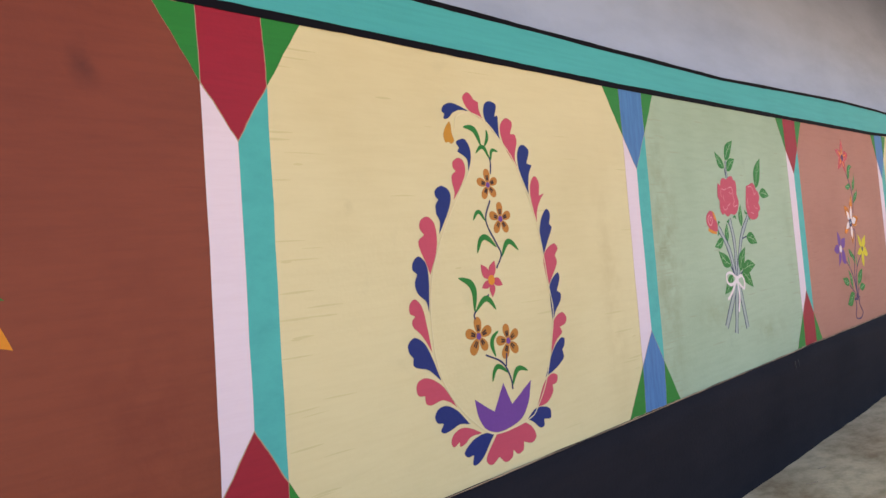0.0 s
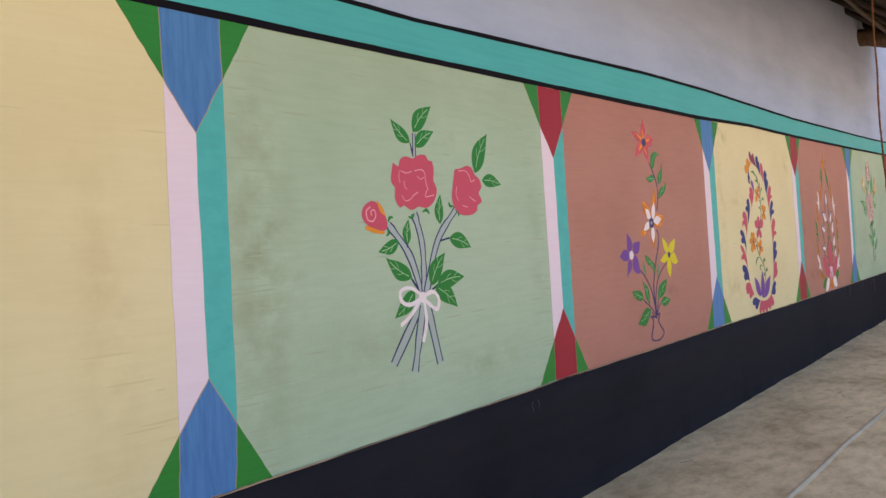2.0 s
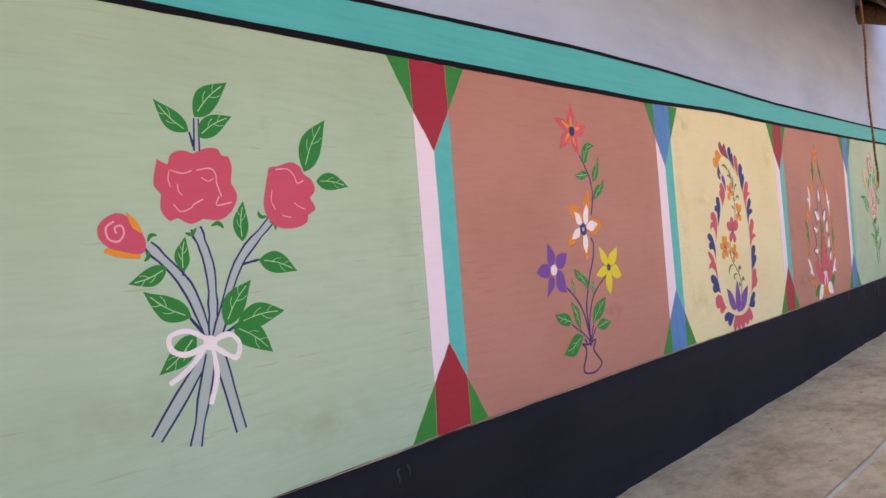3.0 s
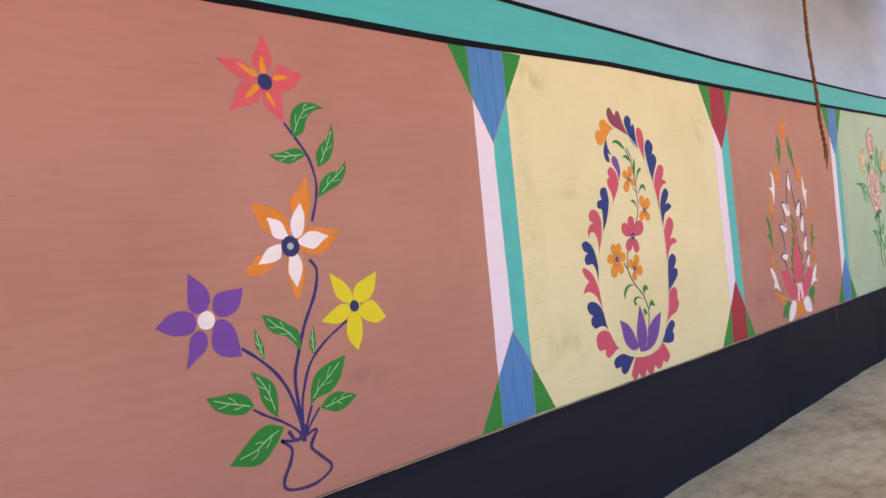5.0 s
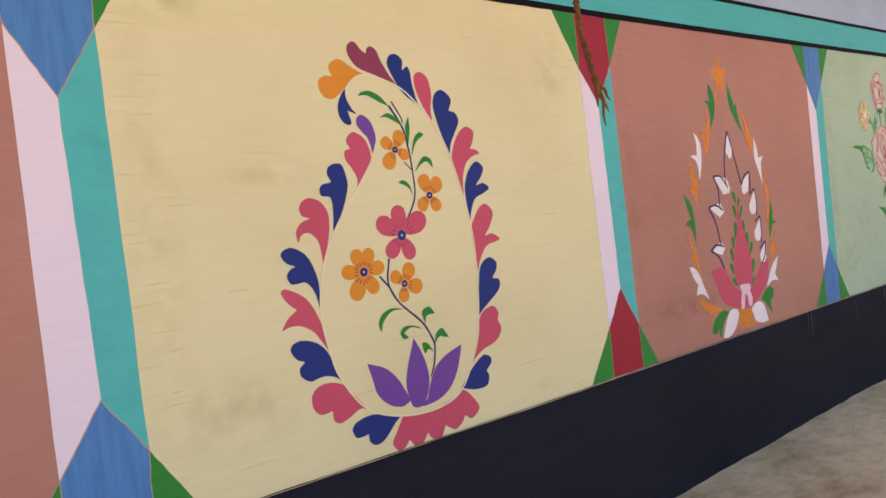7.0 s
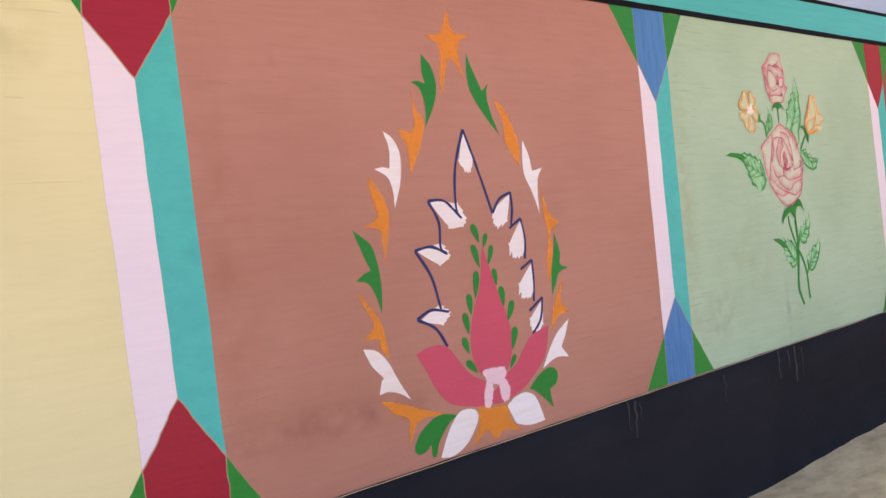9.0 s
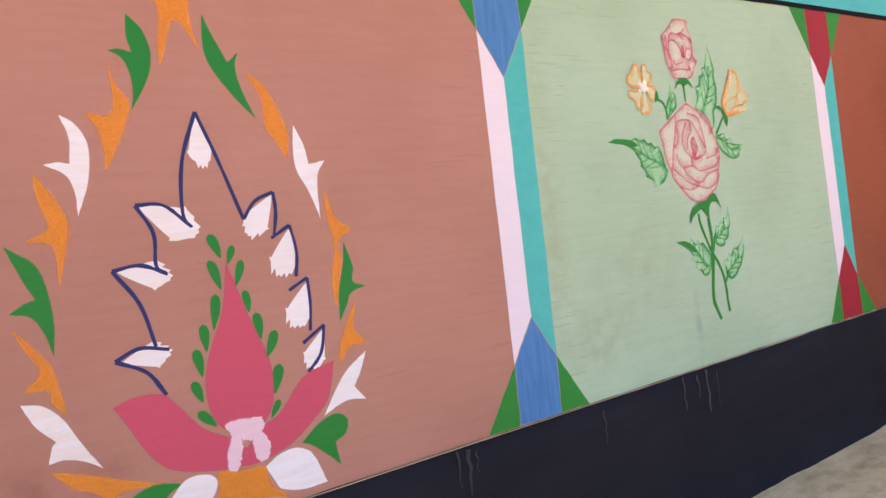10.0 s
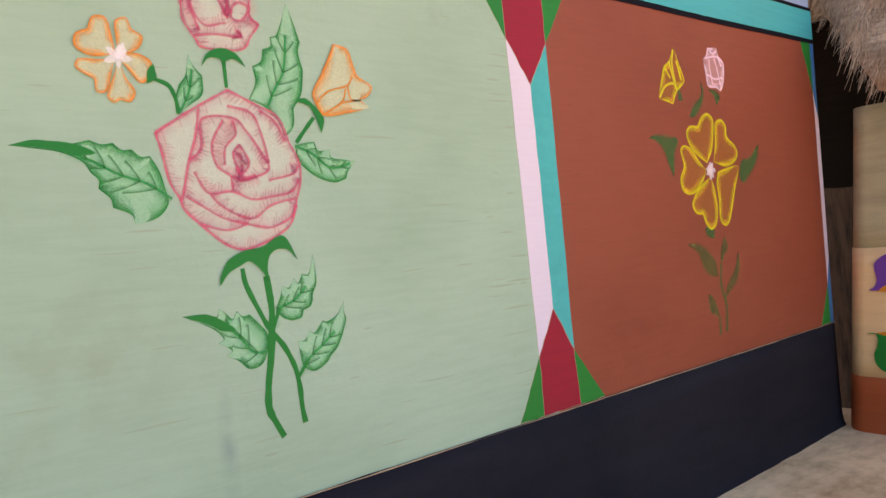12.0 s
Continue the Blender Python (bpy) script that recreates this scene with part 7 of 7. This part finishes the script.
def hut_face(name, z0, z1, mat, proud):
    """A slice of the hut's leaning front, from its rounded corner southwards."""
    bm = bmesh.new()
    cols = []
    for i in range(19):
        s = i / 18
        col = []
        for j in range(7):
            z = z0 + (z1 - z0) * j / 6
            corner = -0.055 - 0.064 * z
            if i < 7:
                a = math.pi / 2 * (1 - i / 6)
                x, y = X + 0.14 - (0.14 + proud) * math.cos(a), corner - 0.1 + (0.1 + proud) * math.sin(a)
            else:
                x, y = X - proud, corner - 0.1 - (i - 6) * 0.2
            col.append(bm.verts.new((x + 0.008 * noise.noise(Vector((y * 3, z * 3, 1))) + 0.02 * z, y, z)))
        cols.append(col)
    for a, b in zip(cols, cols[1:]):
        for j in range(6):
            bm.faces.new((a[j], a[j + 1], b[j + 1], b[j]))
    ends = [bm.verts.new((X + 0.5, c[k].co.y, c[k].co.z)) for c in (cols[0], cols[-1]) for k in (0, 6)]
    bm.faces.new([cols[0][j] for j in range(7)] + [ends[1], ends[0]])
    bm.faces.new([cols[-1][j] for j in range(7)] + [ends[3], ends[2]])
    bm.faces.new([c[6] for c in cols] + [ends[3], ends[1]])
    bm.faces.new([c[0] for c in cols] + [ends[2], ends[0]])
    return part(name, bm, mat, hut, smooth=True)


hut_face("upper_wall", 0.98, 1.74, OLIVE, 0.0)
hut_face("painted_wall", 0.29, 0.99, BUFF, 0.004)
hut_face("wall_foot", -0.06, 0.30, RUST, 0.008)


def hut_motif(name, mat, anchors, proud):
    """A painted shape on the hut's leaning front, given as (y, z)."""
    line = closed_line(anchors)
    n = len(line)
    verts = [(X - proud + 0.02 * p.y, p.x, p.y) for p in line] + [(X + 0.01 + 0.02 * p.y, p.x, p.y) for p in line]
    mesh_object(name, verts, [tuple(range(n))] + [(i, i + n, (i + 1) % n + n, (i + 1) % n) for i in range(n)], mat, hut)


hut_motif("painted_petal", INK["orange"], [(-0.265, 0.760, 1), (-0.289, 0.799), (-0.318, 0.825), (-0.374, 0.807), (-0.370, 0.754, 1)], 0.014)
hut_motif("painted_petal", INK["purple"], [(-0.225, 0.766, 1), (-0.253, 0.784), (-0.267, 0.820), (-0.258, 0.894), (-0.268, 0.918), (-0.321, 0.955), (-0.378, 0.947), (-0.397, 0.850), (-0.337, 0.807), (-0.294, 0.784), (-0.271, 0.763, 1)], 0.0145)
hut_motif("painted_leaf", INK["green"], [(-0.201, 0.536, 1), (-0.242, 0.535), (-0.253, 0.508), (-0.245, 0.460), (-0.232, 0.429), (-0.239, 0.375), (-0.279, 0.337), (-0.339, 0.366), (-0.367, 0.470), (-0.323, 0.521), (-0.277, 0.533)], 0.014)
hut_motif("painted_leaf", INK["orange"], [(-0.250, 0.538, 1), (-0.293, 0.546), (-0.351, 0.543), (-0.337, 0.525), (-0.284, 0.528)], 0.0145)

# its shaggy eave, which keeps clear of the long wall's end
def clear(y):
    return 0.34 * max(0.0, min(1.0, (y + 0.3) / 0.2))


random.seed(9)
bm = bmesh.new()
rings = []
for i in range(36):
    y = 1.15 - 0.1 * i
    rise = min(0.42, max(0.0, y + 0.36)) * 1.5
    ring = []
    for x, z in ((X + 0.9, 1.9), (X + 0.35, 1.8), (X - 0.02, 1.77), (X - 0.13, 1.86), (X - 0.05, 2.05), (X + 0.4, 2.5), (X + 0.9, 3.0)):
        k = noise.noise(Vector((y * 4, z * 3, x)))
        ring.append(bm.verts.new((x + 0.05 * k + clear(y), y, z + 0.05 * k + rise)))
    rings.append(ring)
for a, b in zip(rings, rings[1:]):
    for j in range(7):
        bm.faces.new((a[j], b[j], b[(j + 1) % 7], a[(j + 1) % 7]))
bm.faces.new(rings[0])
bm.faces.new(rings[-1])
eave = part("thatch", bm, STRAW, hut, "shaggy brown thatch eave", smooth=True)
verts, faces = [], []
for i in range(9000):
    s = random.random()
    y = random.uniform(-1.3, 0.15)
    rise = min(0.42, max(0.0, y + 0.36)) * 1.5
    top = Vector((X - 0.1 + 0.5 * s + random.uniform(-0.05, 0.02) + clear(y), y, 1.9 + rise + 0.62 * s + random.uniform(-0.04, 0.08)))
    low = top + Vector((-random.uniform(0.05, 0.12), random.uniform(-0.06, 0.06), -random.uniform(0.08, 0.19)))
    w = random.uniform(0.001, 0.0026)
    k = len(verts)
    verts += [top + Vector((0, w, 0)), top - Vector((0, w, 0)), low - Vector((0, w * 0.4, 0)), low + Vector((0, w * 0.4, 0)), top + Vector((-w, 0, w))]
    faces += [(k, k + 1, k + 2, k + 3), (k + 4, k, k + 3), (k + 1, k + 4, k + 2)]
tagged(mesh_object("straw", verts, faces, STRAW, hut), kind="stuff")

# weathered planks and darkness in the gap between wall and hut
plank = thing("gap_plank", "weathered dark plank standing in the gap", "plank")
bm = bmesh.new()
bmesh.ops.create_cube(bm, size=1)
bmesh.ops.subdivide_edges(bm, edges=bm.edges[:], cuts=5, use_grid_fill=True)
for v in bm.verts:
    v.co = Vector((12.78 + v.co.x * 0.05, 0.06 + v.co.y * 0.3, 0.64 + v.co.z * 1.4))
    v.co += Vector((0.02, 0.015, 0.02)) * noise.noise(v.co * 5)
part("board", bm, WOOD, plank)
# added slab, no part of the hut: blocks skylight so the gap stays dark
block("gap_shade_cover", (WALL_END + 0.004, -0.08, 2.62), (13.19, 1.15, 2.8), SOOT, hut, 0.02, "added dark slab that shades the gap")
# added wall: stops sun from behind, its black painted in as the gap's shade
block("wall_shade_back", (WALL_END + 0.004, 0.8, -0.3), (13.196, 1.1, 4.2), GAP_SHADE, bevel=0.01)
tagged(bpy.data.objects["wall_shade_back"], "added near-black wall standing for the shade behind the gap", "wall", kind="structure")
# added wall: closes the gap's far side, shade put into its colour
block("wall_shade_east", (13.2, -3.2, -0.3), (13.5, 1.4, 3.9), GAP_SHADE, bevel=0.01)
tagged(bpy.data.objects["wall_shade_east"], "added near-black wall that keeps light out of the gap", "wall", kind="structure")


# old whitewash runs and scuffs on the black foot of the wall
random.seed(21)


def wall_run(x, z, length, width, col):
    COAT["now"], COAT["x"] = 0.0, 0.0
    run = thing("paint_run", "faint pale drip run on the black dado", "stain", "drips on the dado")
    pts = [(x + 0.006 * random.uniform(-1, 1), z - length * k / 5) for k in range(6)]
    verts, n = [], len(pts)
    for i, (px, pz) in enumerate(pts):
        h = width * (0.5 + 0.5 * random.random()) * (1 - 0.6 * i / n)
        verts += [(px - h, -0.0106, pz), (px + h, -0.0106, pz)]
    k = len(verts)
    verts += [(vx, 0.0, vz) for vx, vy, vz in verts]
    faces = [(2 * i, 2 * i + 1, 2 * i + 3, 2 * i + 2) for i in range(n - 1)]
    faces += [(2 * i, 2 * i + 2, 2 * i + 2 + k, 2 * i + k) for i in range(n - 1)] + [(2 * i + 1, 2 * i + 1 + k, 2 * i + 3 + k, 2 * i + 3) for i in range(n - 1)]
    mesh_object("run", verts, faces, INK[col], run)


for x, z, length, width, col in ((7.62, 0.575, 0.11, 0.006, "scuff"), (7.66, 0.57, 0.14, 0.009, "scuff"), (7.69, 0.56, 0.07, 0.005, "scuff"), (8.26, 0.55, 0.12, 0.004, "scuff"), (8.71, 0.57, 0.13, 0.006, "drip"), (8.8, 0.56, 0.09, 0.007, "scuff"), (8.86, 0.57, 0.17, 0.01, "drip"), (8.92, 0.55, 0.14, 0.004, "scuff"), (1.62, 0.55, 0.05, 0.008, "scuff"), (1.67, 0.555, 0.05, 0.006, "scuff")):
    wall_run(x, z, length, width, col)
